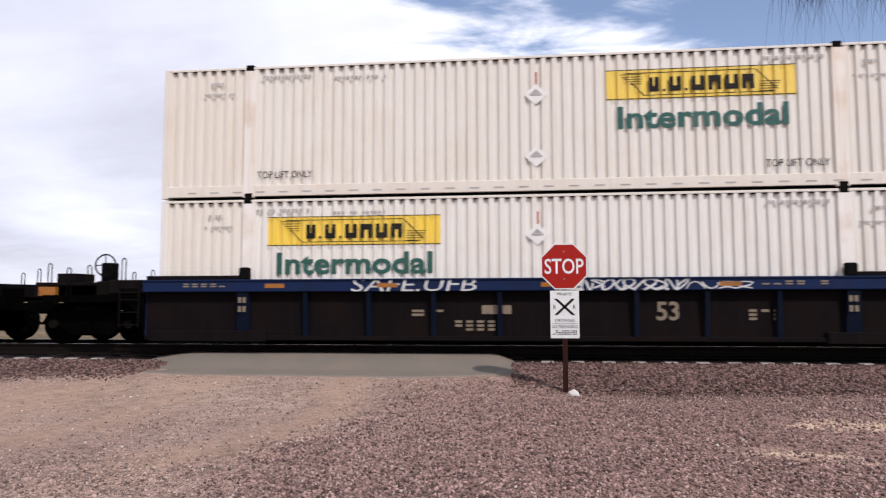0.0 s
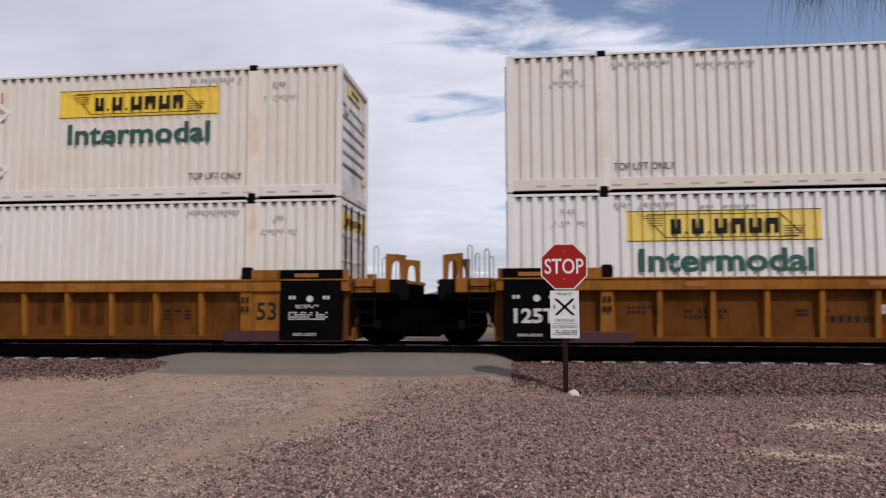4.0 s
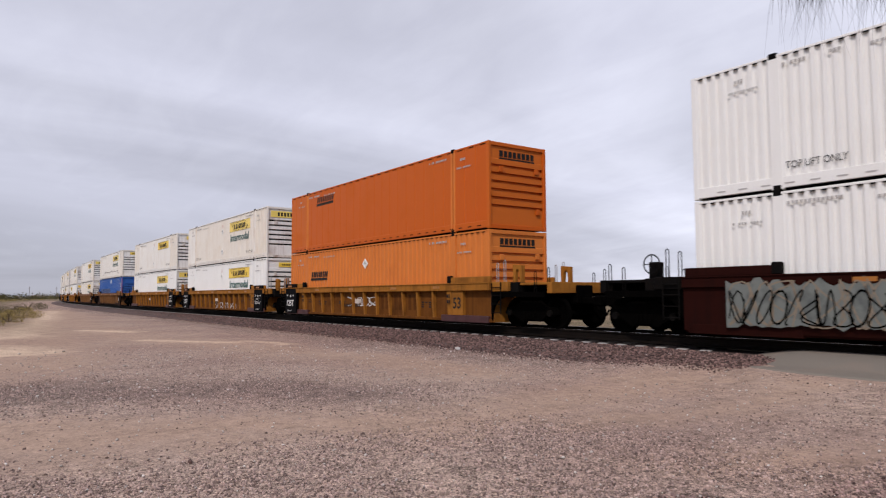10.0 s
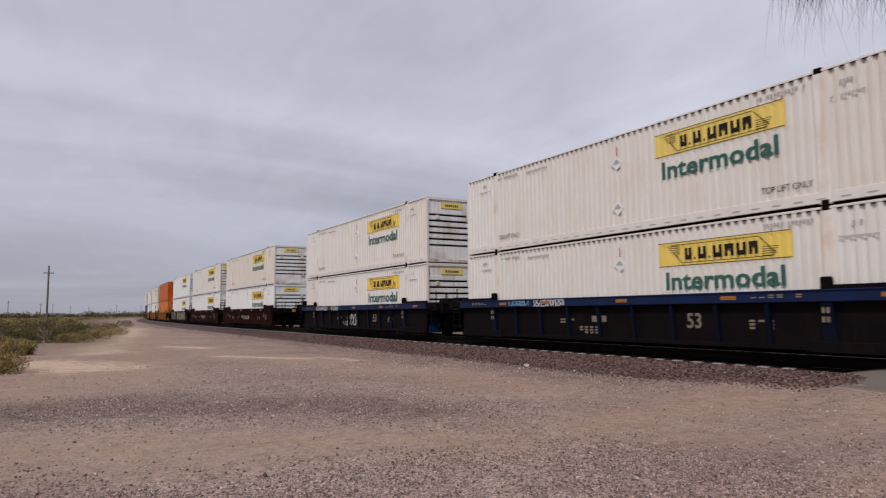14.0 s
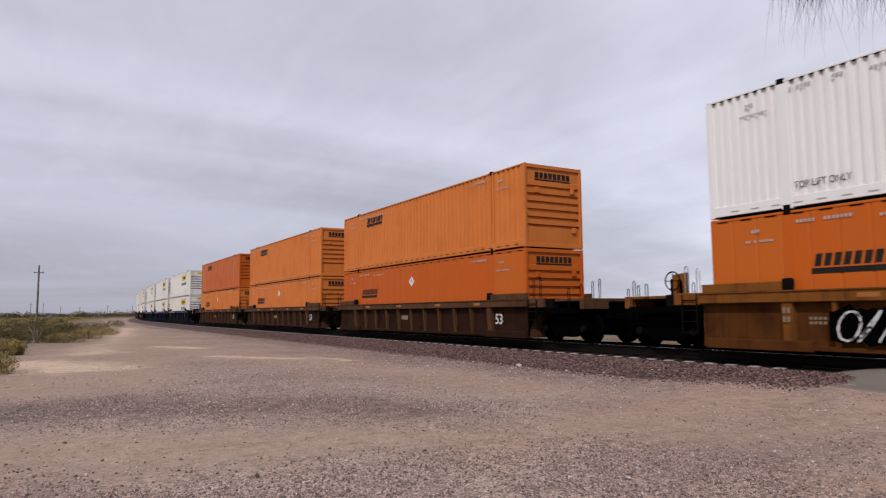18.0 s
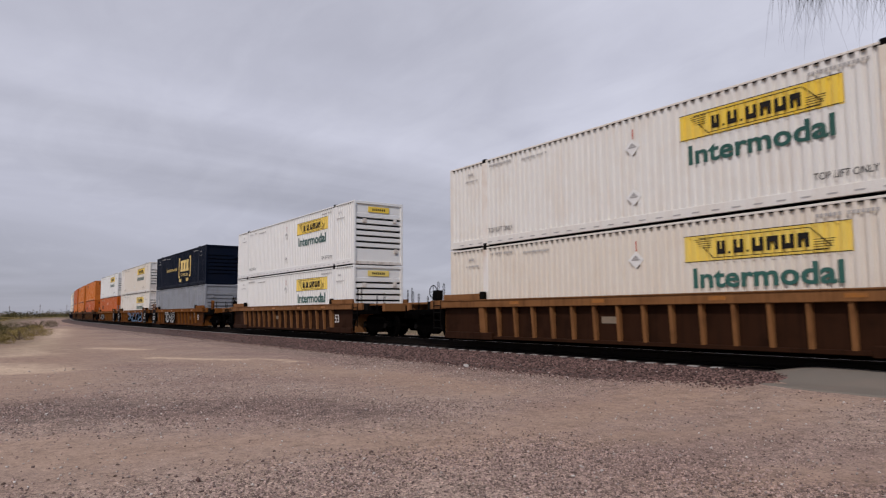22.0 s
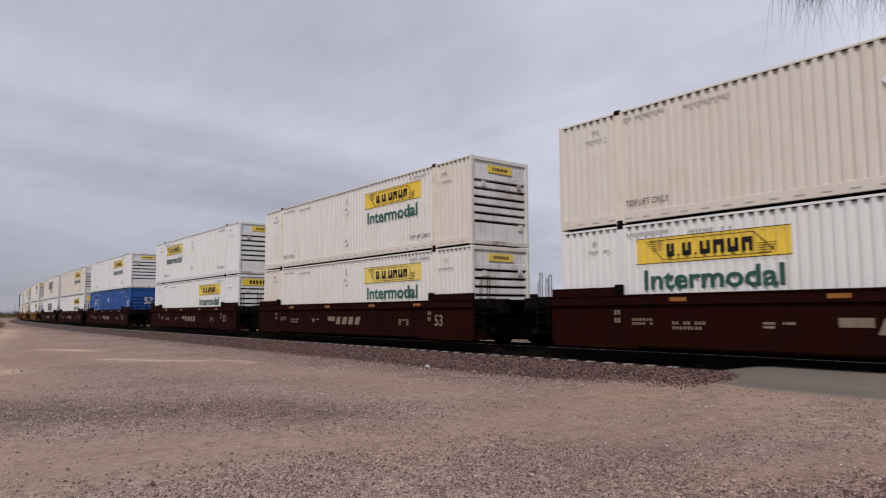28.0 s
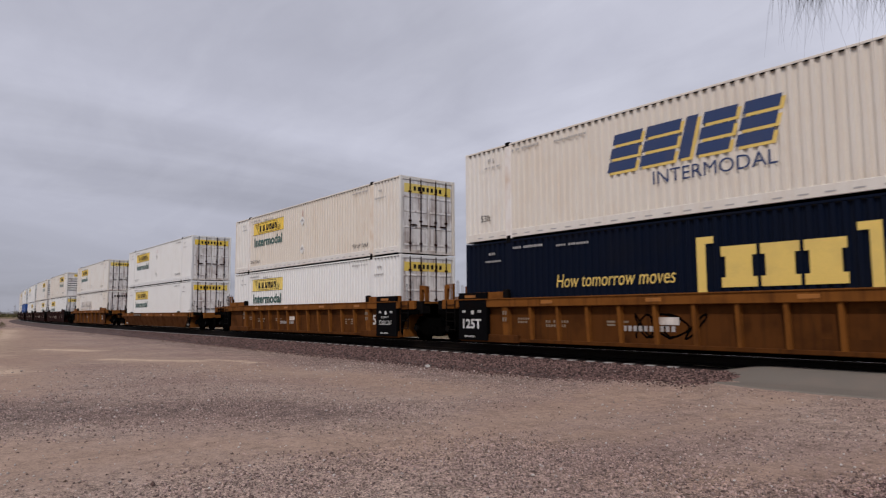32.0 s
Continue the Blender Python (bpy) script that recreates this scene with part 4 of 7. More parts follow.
def build_truck(root, x):
    """A two-axle truck centred at x: side frames, springs, bearings, wheels on axles, bolster."""
    base = part("truck_bolster", Geo().box(x - 0.18, x + 0.18, -1.0, 1.0, 0.42, 0.72, 0.03), "truck", root, "grimy cast-iron truck, toned black for shade")
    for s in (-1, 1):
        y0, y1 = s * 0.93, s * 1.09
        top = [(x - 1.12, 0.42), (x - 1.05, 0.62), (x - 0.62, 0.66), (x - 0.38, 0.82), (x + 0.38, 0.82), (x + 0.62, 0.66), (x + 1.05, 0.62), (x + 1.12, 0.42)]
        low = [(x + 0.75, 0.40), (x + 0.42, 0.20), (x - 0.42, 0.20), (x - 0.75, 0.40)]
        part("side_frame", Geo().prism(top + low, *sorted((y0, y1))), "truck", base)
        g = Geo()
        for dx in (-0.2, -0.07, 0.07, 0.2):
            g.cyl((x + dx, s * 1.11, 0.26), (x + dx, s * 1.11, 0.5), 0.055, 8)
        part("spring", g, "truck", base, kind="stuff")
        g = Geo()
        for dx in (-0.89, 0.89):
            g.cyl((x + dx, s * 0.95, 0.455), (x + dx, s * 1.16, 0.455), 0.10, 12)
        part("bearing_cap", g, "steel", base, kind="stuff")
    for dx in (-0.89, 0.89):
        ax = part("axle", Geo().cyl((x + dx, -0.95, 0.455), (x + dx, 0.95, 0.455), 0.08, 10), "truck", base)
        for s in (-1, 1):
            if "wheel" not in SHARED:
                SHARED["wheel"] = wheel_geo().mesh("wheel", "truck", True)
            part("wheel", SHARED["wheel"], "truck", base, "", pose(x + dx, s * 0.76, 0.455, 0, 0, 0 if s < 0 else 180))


SHARED = {}
CARS = {}
CAR_WORDS = {"ttx": "yellow-ochre steel well car with black end panels", "rust": "rusted ochre steel well car with weathered ribs", "brown": "dark brown steel well car with stencilled sides", "blue": "blue steel well car with shade-darkened well sides", "rusty": "rust-streaked ochre steel well car with many ribs", "wide": "rusty orange well car with few broad bays", "smooth": "low orange well car with smooth plate sides", "soot": "soot-darkened rusty well car with many ribs"}
SILL_TOP, LOW = 1.40, 0.13     # top of the side sill and underside of the well above the rail


def stanchion(root, x, y, z0, z1, mat):
    g = Geo().tube([(x - 0.045, y, z0), (x - 0.045, y, z1 - 0.04), (x - 0.02, y, z1), (x + 0.02, y, z1), (x + 0.045, y, z1 - 0.04), (x + 0.045, y, z0)], 0.012, 6)
    part("grab_hoop", g, mat, root, "tall bent-pipe grab hoop")


def well_car(style, left, right):
    """One unit of a well car, its middle at the origin, z = 0 on the rail. left and right: 'joint' or 'coupler'."""
    key = (style, left, right)
    if key in CARS:
        return CARS[key]
    paint = {"ttx": "ttx", "rust": "rust", "rusty": "rib_tan", "smooth": "rust", "wide": "rust", "soot": "rib_dark", "brown": "brown", "blue": "carblue"}[style]
    # the lower sheets' shade is in these colours; sills and ribs stay lighter
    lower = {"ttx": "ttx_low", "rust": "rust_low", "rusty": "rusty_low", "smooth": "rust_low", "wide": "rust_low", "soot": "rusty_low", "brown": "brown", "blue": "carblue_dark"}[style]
    TOP = 1.09 if style == "smooth" else SILL_TOP
    flat = style in ("brown", "smooth")
    root = thing("well_car", CAR_WORDS[style] + " running on the track", "rail car", "well cars of the train")
    X = 8.32
    for s in (-1, 1):
        yo, yi = s * 1.54, s * 1.32
        part("top_sill", Geo().box(-X, X, *sorted((yo, yi)), TOP - 0.25, TOP, 0.015), paint, root, "side sill" if s > 0 else "")
        part("sill_lip", Geo().box(-X, X, *sorted((s * 1.30, s * 1.57)), TOP - 0.02, TOP + 0.012, 0.004), paint, root)
        if style == "smooth":
            rim = [(-X, TOP - 0.24), (X, TOP - 0.24), (X, TOP - 0.36), (X - 1.15, LOW + 0.02), (-X + 1.15, LOW + 0.02), (-X, TOP - 0.36)]
            lean = lambda z: 1.535 - 0.24 * (TOP - 0.24 - z) / (TOP - 0.26 - LOW)
            v = [(x, s * lean(z), z) for x, z in rim] + [(x, s * (lean(z) - 0.02), z) for x, z in rim]
            if s < 0:
                pl = part("number_plate", Geo().box(-4.9, -2.7, -1.546, -1.536, TOP - 0.235, TOP - 0.05), "black_paint", root, "black plate with a painted number")
                part("plate_mark", bars(Geo(), -4.78, TOP - 0.19, -1.546, 1.95, 0.11, 11, 1, 41), "stencil_tan", pl, kind="stuff")
                for x in (-6.9, -1.2, 2.3, 5.2):
                    part("reflector", Geo().box(x, x + 0.42, -1.546, -1.536, TOP - 0.17, TOP - 0.08), "reflector", root, "orange reflector strip")
            for e in (-1, 1):
                part("guide_post", Geo().box(*sorted((e * 5.98, e * 6.2)), *sorted((s * 1.34, s * 1.50)), TOP, TOP + 0.10, 0.03), "steel", root, "dark steel container guide")
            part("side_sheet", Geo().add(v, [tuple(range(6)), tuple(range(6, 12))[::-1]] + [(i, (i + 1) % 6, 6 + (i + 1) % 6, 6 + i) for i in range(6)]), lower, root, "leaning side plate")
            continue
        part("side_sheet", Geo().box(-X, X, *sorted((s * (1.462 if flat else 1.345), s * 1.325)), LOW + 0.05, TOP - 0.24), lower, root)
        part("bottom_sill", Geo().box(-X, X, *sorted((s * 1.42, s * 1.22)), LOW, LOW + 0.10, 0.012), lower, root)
        n = {"blue": 9, "rusty": 15, "soot": 10, "wide": 6}.get(style, 12)
        back_ribs = Geo()
        span = 12.2
        for i in range(n + 1):
            x = -span / 2 + span * i / n
            w = 0.15 if i in (0, n) else 0.055
            rib = [(x - w, LOW + 0.09), (x + w, LOW + 0.09), (x + w * 0.8, TOP - 0.24), (x - w * 0.8, TOP - 0.24)]
            g = Geo()
            v = [(a, s * (1.50 if z > 0.6 else 1.42), z) for a, z in rib] + [(a, s * 1.33, z) for a, z in rib]
            g.add(v, [(0, 1, 2, 3), (7, 6, 5, 4), (0, 4, 5, 1), (1, 5, 6, 2), (2, 6, 7, 3), (3, 7, 4, 0)])
            if flat:
                g = Geo().box(x - 0.012, x + 0.012, *sorted((s * 1.458, s * 1.47)), LOW + 0.1, TOP - 0.25)
            if s < 0:
                part("side_rib" if not flat else "plate_seam", g, paint if style != "blue" else "navy", root)
            else:
                back_ribs.add(g.v, g.f)
        if s > 0:
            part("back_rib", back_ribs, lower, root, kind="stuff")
        for e in (-1, 1):
            x0, x1 = e * 6.15, e * 8.28
            part("end_coaming", Geo().box(*sorted((x0, x1)), *sorted((s * 1.36, s * 1.47)), TOP + 0.01, TOP + (0.21 if style != "blue" else 0.10), 0.012), paint if style != "blue" else "carblue_dark", root)
            part("guide_post", Geo().box(*sorted((e * 5.98, e * 6.2)), *sorted((s * 1.34, s * 1.50)), TOP, TOP + 0.27, 0.03), "steel", root, "dark steel container guide")
            if s > 0:
                continue
            part("jacking_pad", Geo().box(*sorted((e * 5.6, e * 8.2)), *sorted((s * 1.47, s * 1.35)), LOW - 0.03, LOW + 0.2, 0.015), "maroon" if style == "ttx" else lower, root)
            if style in ("ttx", "rust") and (left if e < 0 else right) == "joint":
                xa, xb = sorted((e * 6.85, e * 8.18))
                pn = part("end_panel", Geo().box(xa, xb, *sorted((s * 1.545, s * 1.40)), LOW + 0.02, TOP + 0.205, 0.012), "black_paint", root, "black painted end panel")
                if s < 0:
                    g = Geo()
                    bars(g, xa + 0.2, 0.99, -1.546, 0.17, 0.075, 2, 1, 3)
                    bars(g, xb - 0.4, 0.99, -1.546, 0.17, 0.075, 2, 1, 8)
                    g.cyl((e * 7.5, -1.546, 1.0), (e * 7.5, -1.552, 1.0), 0.07, 14)
                    bars(g, xa + 0.35, 0.86, -1.546, 0.5, 0.018, 9, 3, 5) if e > 0 else None
                    bars(g, xa + 0.2, 0.70, -1.546, 0.85, 0.028, 13, 4, 7) if e > 0 else None
                    bars(g, xa + 0.3, 0.27, -1.546, 0.5, 0.02, 10, 2, 6)
                    part("panel_lettering", g, "white_decal", pn, kind="stuff")
                    if e < 0:
                        part("number", letters("125T", "white_decal", 0.30, 0.86, bold=0.03), "white_decal", pn, "white painted number", pose(xa + 0.22, -1.549, 0.50))
                    g = Geo().box(xa + 0.32, xa + 0.82, -1.552, -1.542, TOP + 0.05, TOP + 0.13)
                    part("reflector", g, "reflector", pn, "yellow reflector strip")
            if s < 0 and e > 0:
                if style == "ttx":
                    part("number_panel", Geo().box(6.24, 6.86, -1.475, -1.34, LOW + 0.2, TOP - 0.24, 0.006), paint, root, "flush ochre panel behind the number")
                part("number", letters("53", "black_decal" if style == "ttx" else "white_decal" if style not in ("blue", "brown") else "stencil_tan", 0.38, 0.44, bold=0.02), "black_decal", root, "painted number", pose(6.32 if style != "blue" else 2.43, -1.467 if flat else -1.478 if style == "ttx" else -1.349, 0.55))
        for i, x in enumerate((-4.6, -1.2, 2.3, 5.2) if style != "blue" else (-5.6, -3.2, 0.15, 3.6, 7.2)):
            if s < 0:
                part("reflector", Geo().box(x, x + 0.42, -1.546, -1.536, TOP - 0.17, TOP - 0.08), "reflector", root, "orange reflector strip")
        if s < 0:
            g = Geo()
            ys = -1.463 if flat else -1.345
            if style != "blue":
                bars(g, -5.7, 0.78, ys, 0.6, 0.06, 6, 2, 21)
                bars(g, -4.6, 0.70, ys, 0.85, 0.07, 9, 2, 22)
            bars(g, -2.5, 0.72, ys, 0.8, 0.05, 2, 2, 23)
            if style == "blue":
                bars(g, -1.6, 0.5, ys, 0.9, 0.05, 4, 3, 29)
                bars(g, -7.4, TOP - 0.1, -1.542, 1.0, 0.03, 5, 2, 27)
                bars(g, 4.4, TOP - 0.1, -1.542, 1.3, 0.03, 6, 2, 28)
            bars(g, -6.19, 0.92, -1.50, 0.2, 0.12, 2, 2, 24)
            bars(g, 6.0, 0.92, -1.50, 0.2, 0.12, 2, 2, 25)
            bars(g, 4.2, 0.72, ys, 0.7, 0.05, 3, 3, 26)
            if style not in ("rusty", "soot", "wide", "smooth"):
                part("side_lettering", g, "black_decal" if style == "ttx" else "stencil_tan", root, kind="stuff")
            part("notice_plate", Geo().box(-1.05, -0.45, ys - 0.012, ys, 0.68, 0.86), "white_grime" if style in ("ttx", "rust") else "stencil_tan", root, "small pale notice plate")
            if style in ("ttx", "rust"):
                g = Geo()
                for a in (1.25, 2.27, 3.29):
                    g.box(a, a + 0.2, -1.349, -1.345, 0.45, 1.03).box(a + 0.36, a + 0.56, -1.349, -1.345, 0.45, 1.03)
                h = Geo()
                bars(h, -2.0, 0.52, -1.349, 1.5, 0.13, 10, 1, 33)
                part("report_mark", h, "black_decal" if style == "ttx" else "grey_decal", root, kind="stuff")
                part("owner_mark", g, "rust_low", root, "faded dark red block mark", kind="stuff")
            if style == "brown":
                g = Geo()
                for i in range(4):
                    xx = -0.4 + i * 0.5
                    g.add([(xx, -1.467, 0.55), (xx + 0.34, -1.467, 0.55), (xx + 0.46, -1.467, 0.85), (xx + 0.12, -1.467, 0.85)], [(0, 1, 2, 3)])
                part("owner_mark", g, "stencil_tan", root, "tan slanted block mark", kind="stuff")
    part("well_floor", Geo().box(-X, X, -1.22, 1.22, LOW + 0.005, LOW + 0.03), "steel", root)
    for e, end in ((-1, left), (1, right)):
        b = lambda a, c, y0, y1, z0, z1, ch=0.015: Geo().box(*sorted((e * a, e * c)), y0, y1, z0, z1, ch)
        part("bulkhead", b(8.22, 8.36, -1.34, 1.34, LOW, TOP - 0.02), paint, root)
        far = 9.55 if end == "joint" else 10.9
        dark = paint if style in ("ttx", "rust", "rusty", "smooth", "wide", "soot") else "carblue_dark" if style == "blue" else "steel"
        part("end_deck", b(8.34, far, -1.25, 1.25, TOP - 0.10, TOP - 0.02), dark, root, "end platform")
        tail = "carblue_dark" if style == "blue" else "steel" if style == "brown" else paint
        part("deck_edge", b(8.34, 9.15, -1.46, -1.26, TOP - 0.28, TOP + 0.02), tail, root)
        part("deck_edge", b(8.34, 9.15, 1.26, 1.46, TOP - 0.28, TOP + 0.02), paint, root)
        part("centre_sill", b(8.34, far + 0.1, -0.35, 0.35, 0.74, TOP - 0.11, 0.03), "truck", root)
        # curved fender plate over the truck, its shade put into the near-black colour
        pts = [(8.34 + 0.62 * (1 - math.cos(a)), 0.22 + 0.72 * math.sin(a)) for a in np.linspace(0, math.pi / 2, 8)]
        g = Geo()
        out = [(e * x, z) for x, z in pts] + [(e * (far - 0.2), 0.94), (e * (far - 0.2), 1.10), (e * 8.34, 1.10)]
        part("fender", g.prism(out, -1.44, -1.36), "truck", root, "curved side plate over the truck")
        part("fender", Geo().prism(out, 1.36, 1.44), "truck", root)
        for s in (-1, 1):
            # upright plate with an arched hole
            xa = 9.02
            hole = [(xa + 0.21 + 0.09 * math.cos(a), TOP + 0.28 + 0.13 * math.sin(a)) for a in np.linspace(0, math.pi, 7)]
            ring = [(xa, TOP), (xa + 0.10, TOP)] + [(xa + 0.12, TOP + 0.28)] + hole[::-1][1:-1] + [(xa + 0.30, TOP + 0.28), (xa + 0.32, TOP), (xa + 0.42, TOP), (xa + 0.42, TOP + 0.52), (xa, TOP + 0.56)]
            if style in ("ttx", "rust"):
                part("arch_stand", Geo().prism([(e * x, z) for x, z in ring], *sorted((s * 1.0, s * 1.12))), paint, root, "upright stand with an arched hole")
            part("stand_foot", b(9.0, 9.5, *sorted((s * 1.0, s * 1.35)), 0.96, TOP + 0.0), "steel", root)
            for x, h in ((8.5, 0.42), (8.85, 0.50)) if style != "blue" else ((8.9, 0.55), (9.7, 0.40)):
                stanchion(root, e * x, s * 1.30, TOP - 0.04, TOP + h + (0.2 if style != "blue" else -0.05), "rail" if style not in ("ttx", "rust") else "galv")
        g = Geo()
        for z in (0.45, 0.72, 0.99, 1.24):
            g.tube([(e * 8.42, -1.50, z), (e * 8.86, -1.50, z)], 0.016, 6)
        for x in (8.42, 8.86):
            g.tube([(e * x, -1.50, 0.4), (e * x, -1.50, TOP)], 0.018, 6)
        part("side_ladder", g, "steel", root, "welded side ladder")
        if style == "blue":
            part("equipment_box", b(10.1, 10.55, -1.2, -0.5, TOP - 0.02, TOP + 0.18), "carblue_dark", root)
            part("corner_reflector", b(10.45, 10.85, -1.37, -1.26, TOP - 0.32, TOP - 0.12, 0.005), "reflector", root, "orange corner panel")
        if end == "coupler":
            part("end_beam", b(10.75, 10.95, -1.35, 1.35, TOP - 0.35, TOP - 0.02), tail, root)
            part("coupler_shank", b(10.9, 11.75, -0.09, 0.09, 0.72, 0.92, 0.03), "truck", root, "coupler")
            part("coupler_head", b(11.45, 11.74, -0.2, 0.2, 0.66, 0.98, 0.05), "truck", root)
            for s in (-1, 1):
                stanchion(root, e * 10.7, s * 1.22, TOP - 0.3, TOP + 0.40, "steel")
                stanchion(root, e * 10.2, s * 1.28, TOP - 0.3, TOP + 0.30, "steel")
            part("air_hose", Geo().tube([(e * 10.95, 0.4, 0.8), (e * 11.2, 0.42, 0.5), (e * 11.5, 0.35, 0.4), (e * 11.72, 0.2, 0.55)], 0.03, 6), "truck", root)
            if e < 0:
                br = part("brake_stand", b(9.35, 9.6, -1.05, -0.75, TOP, TOP + 0.42, 0.02), "steel", root, "dark hand-brake housing")
                g = Geo()
                pts = [(e * 9.45 + 0.24 * math.cos(a), -1.12, TOP + 0.36 + 0.24 * math.sin(a)) for a in np.linspace(0, 2 * math.pi, 17)]
                g.tube(pts, 0.018, 5)
                for k in range(0, 16, 4):
                    g.tube([(e * 9.45, -1.12, TOP + 0.36), pts[k]], 0.012, 5)
                part("brake_wheel", g, "steel", br, "round hand-brake wheel")
            build_truck(root, e * 9.74)
        elif e > 0:
            build_truck(root, 9.74)
            part("joint_casting", b(9.5, 9.98, -0.3, 0.3, 0.7, 1.1, 0.04), "truck", root, "cast articulation joint")
    CARS[key] = root
    return root


# ---- the train, from its head to its tail ----
# left end of the boxes at 0 s, upper box, lower box, car style, joint or coupler ends (c: coupler, j: joint)
JR, JL = "jbRd", "jbLd"
CONSIST = [
    (-31.25, ("white", JR, "ribs", "small"), ("white", JL, "ribs", "big"), "brown", "cc"),
    (-7.74, ("white", JR, "ribs", "big"), ("white", JL, "doors", "big"), "blue", "cj"),
    (12.51, ("white", "jbLuo", "doors", "big"), ("white_clean", JR, "doors", "big"), "blue", "jj"),
    (32.22, ("white_clean", JL, "doors", "big"), ("white", JR, "ribs", "small"), "blue", "jc"),
    (55.87, ("white", JL, "doors", "big"), ("white_clean", JR, "doors", "big"), "ttx", "cj"),
    (75.34, ("white", JR, "ribs", "small"), ("white", JL, "doors", "big"), "ttx", "jj"),
    (95.02, ("white", JR, "ribs", "small"), ("white_clean", JL, "ribs", "big"), "ttx", "jc"),
    (118.70, ("white", JR, "ribs", "big"), ("white", JR, "ribs", "small"), "rusty", "cc"),
    (142.26, ("white", "jbRo", "ribs", "small"), ("blue_bright", "hub", "ribs", ""), "rusty", "cc"),
    (165.73, ("white", "jbRnd", "ribs", "small"), ("white_clean", "jbR", "ribs", "big"), "ttx", "cj"),
    (185.34, ("white", JR, "ribs", "big"), ("white_clean", JR, "ribs", "small"), "ttx", "jj"),
    (205.01, ("orange", "sch", "ribs", ""), ("orange_pale", "sch", "ribs", ""), "ttx", "jc"),
    (228.71, ("white_clean", JR, "ribs", "small"), ("white_clean", JR, "ribs", "small"), "brown", "cj"),
    (248.17, ("white", JR, "ribs", "big"), ("white_clean", JR, "ribs", "small"), "brown", "jj"),
    (267.68, ("white", JR, "ribs", "small"), ("white_clean", JR, "ribs", "small"), "brown", "jc"),
    (291.43, ("white", JR, "ribs", "small"), ("white", JR, "ribs", "small"), "blue", "cj"),
    (310.94, ("white", JR, "ribs", "small"), ("white", JR, "ribs", "small"), "blue", "jj"),
    (330.60, ("white", JR, "ribs", "small"), ("white", JR, "ribs", "small"), "blue", "jc"),
    (354.64, ("orange", "sch", "ribs", ""), ("orange_pale", "sch", "ribs", ""), "soot", "cj"),
    (374.36, ("orange_pale", "sch", "ribs", ""), ("orange_pale", "sch", "ribs", ""), "soot", "jj"),
    (394.14, ("orange_pale", "sch", "ribs", ""), ("orange", "sch", "ribs", ""), "soot", "jc"),
    (417.68, ("white_clean", JR, "ribs", "small"), ("orange", "sch", "ribs", ""), "rust", "cj"),
    (437.33, ("white", JR, "ribs", "small"), ("white", JR, "ribs", "small"), "rust", "jj"),
    (457.04, ("navy", "csx", "ribs", ""), ("grey", "plain", "ribs", ""), "rust", "jc"),
    (480.52, ("white_clean", JR, "ribs", "small"), ("white_clean", JR, "ribs", "small"), "rusty", "cc"),
    (504.15, ("white", JR, "ribs", "big"), ("white", JR, "ribs", "small"), "rusty", "cc"),
    (527.68, ("white", JR, "ribs", "big"), ("white_clean", JR, "ribs", "small"), "rusty", "cc"),
    (551.42, ("white", "swift", "doors", ""), ("white_clean", "swift", "doors", ""), "brown", "cj"),
    (570.94, ("white", JR, "ribs", "small"), ("white_clean", JR, "ribs", "big"), "brown", "jj"),
    (590.94, ("white_clean", JR, "ribs", "small"), ("blue", "apl", "ribs", ""), "brown", "jc"),
    (614.44, ("white_clean", "jbLd", "ribs", "small"), ("white_clean", "jbR", "ribs", "big"), "brown", "cj"),
    (634.06, ("white", JR, "ribs", "small"), ("white", JR, "ribs", "small"), "brown", "jj"),
    (653.97, ("white", JR, "ribs", "small"), ("white_clean", "jbL", "doors", "big"), "brown", "jc"),
    (677.65, ("white", JL, "doors", "big"), ("white", "faint", "doors", ""), "wide", "cc"),
    (701.52, ("white_clean", JL, "doors", "big"), ("white_clean", "jbL", "doors", "big"), "smooth", "cc"),
    (725.22, ("white", JL, "doors", "big"), ("white_clean", "jbL", "doors", "big"), "rust", "cj"),
    (745.11, ("white", "swift", "doors", ""), ("navy", "csx", "ribs", ""), "rust", "jc"),
]
MOVING = []
PLACED = set()


def set_out(proto, s0, lift):
    """Use the pattern itself once, then copies of it."""
    m = along(s0, RAIL_Z, lift)
    if proto.name in PLACED:
        ob = copy_thing(proto, m)
    else:
        PLACED.add(proto.name)
        proto.matrix_basis = m
        ob = proto
    MOVING.append((ob, s0, lift))
    return ob


BOX_LIFT = 0.25
UNITS = []
for x0, up, low, style, ends in CONSIST:
    mid = x0 + HALF
    name = {"c": "coupler", "j": "joint"}
    UNITS.append(set_out(well_car(style, name[ends[0]], name[ends[1]]), mid, 0.0))
    set_out(container(low[0], low[1], low[2], False, low[3]), mid, BOX_LIFT)
    set_out(container(up[0], up[1], up[2], True, up[3]), mid, BOX_LIFT + HGT + 0.03)


# ---- spray paint on the car sides ----
def stroke(g, pts, w, y):
    """A ribbon of paint along points of (x, z)."""
    for k, ((a, b), (c, d)) in enumerate(zip(pts, pts[1:])):
        n = math.hypot(c - a, d - b) or 1
        ux, uz = (c - a) / n * w * 0.3, (d - b) / n * w * 0.3
        nx, nz = -(d - b) / n * w / 2, (c - a) / n * w / 2
        yy = y - 0.0004 * (k % 3)
        g.add([(a - ux + nx, yy, b - uz + nz), (c + ux + nx, yy, d + uz + nz), (c + ux - nx, yy, d + uz - nz), (a - ux - nx, yy, b - uz - nz)], [(0, 1, 2, 3)])


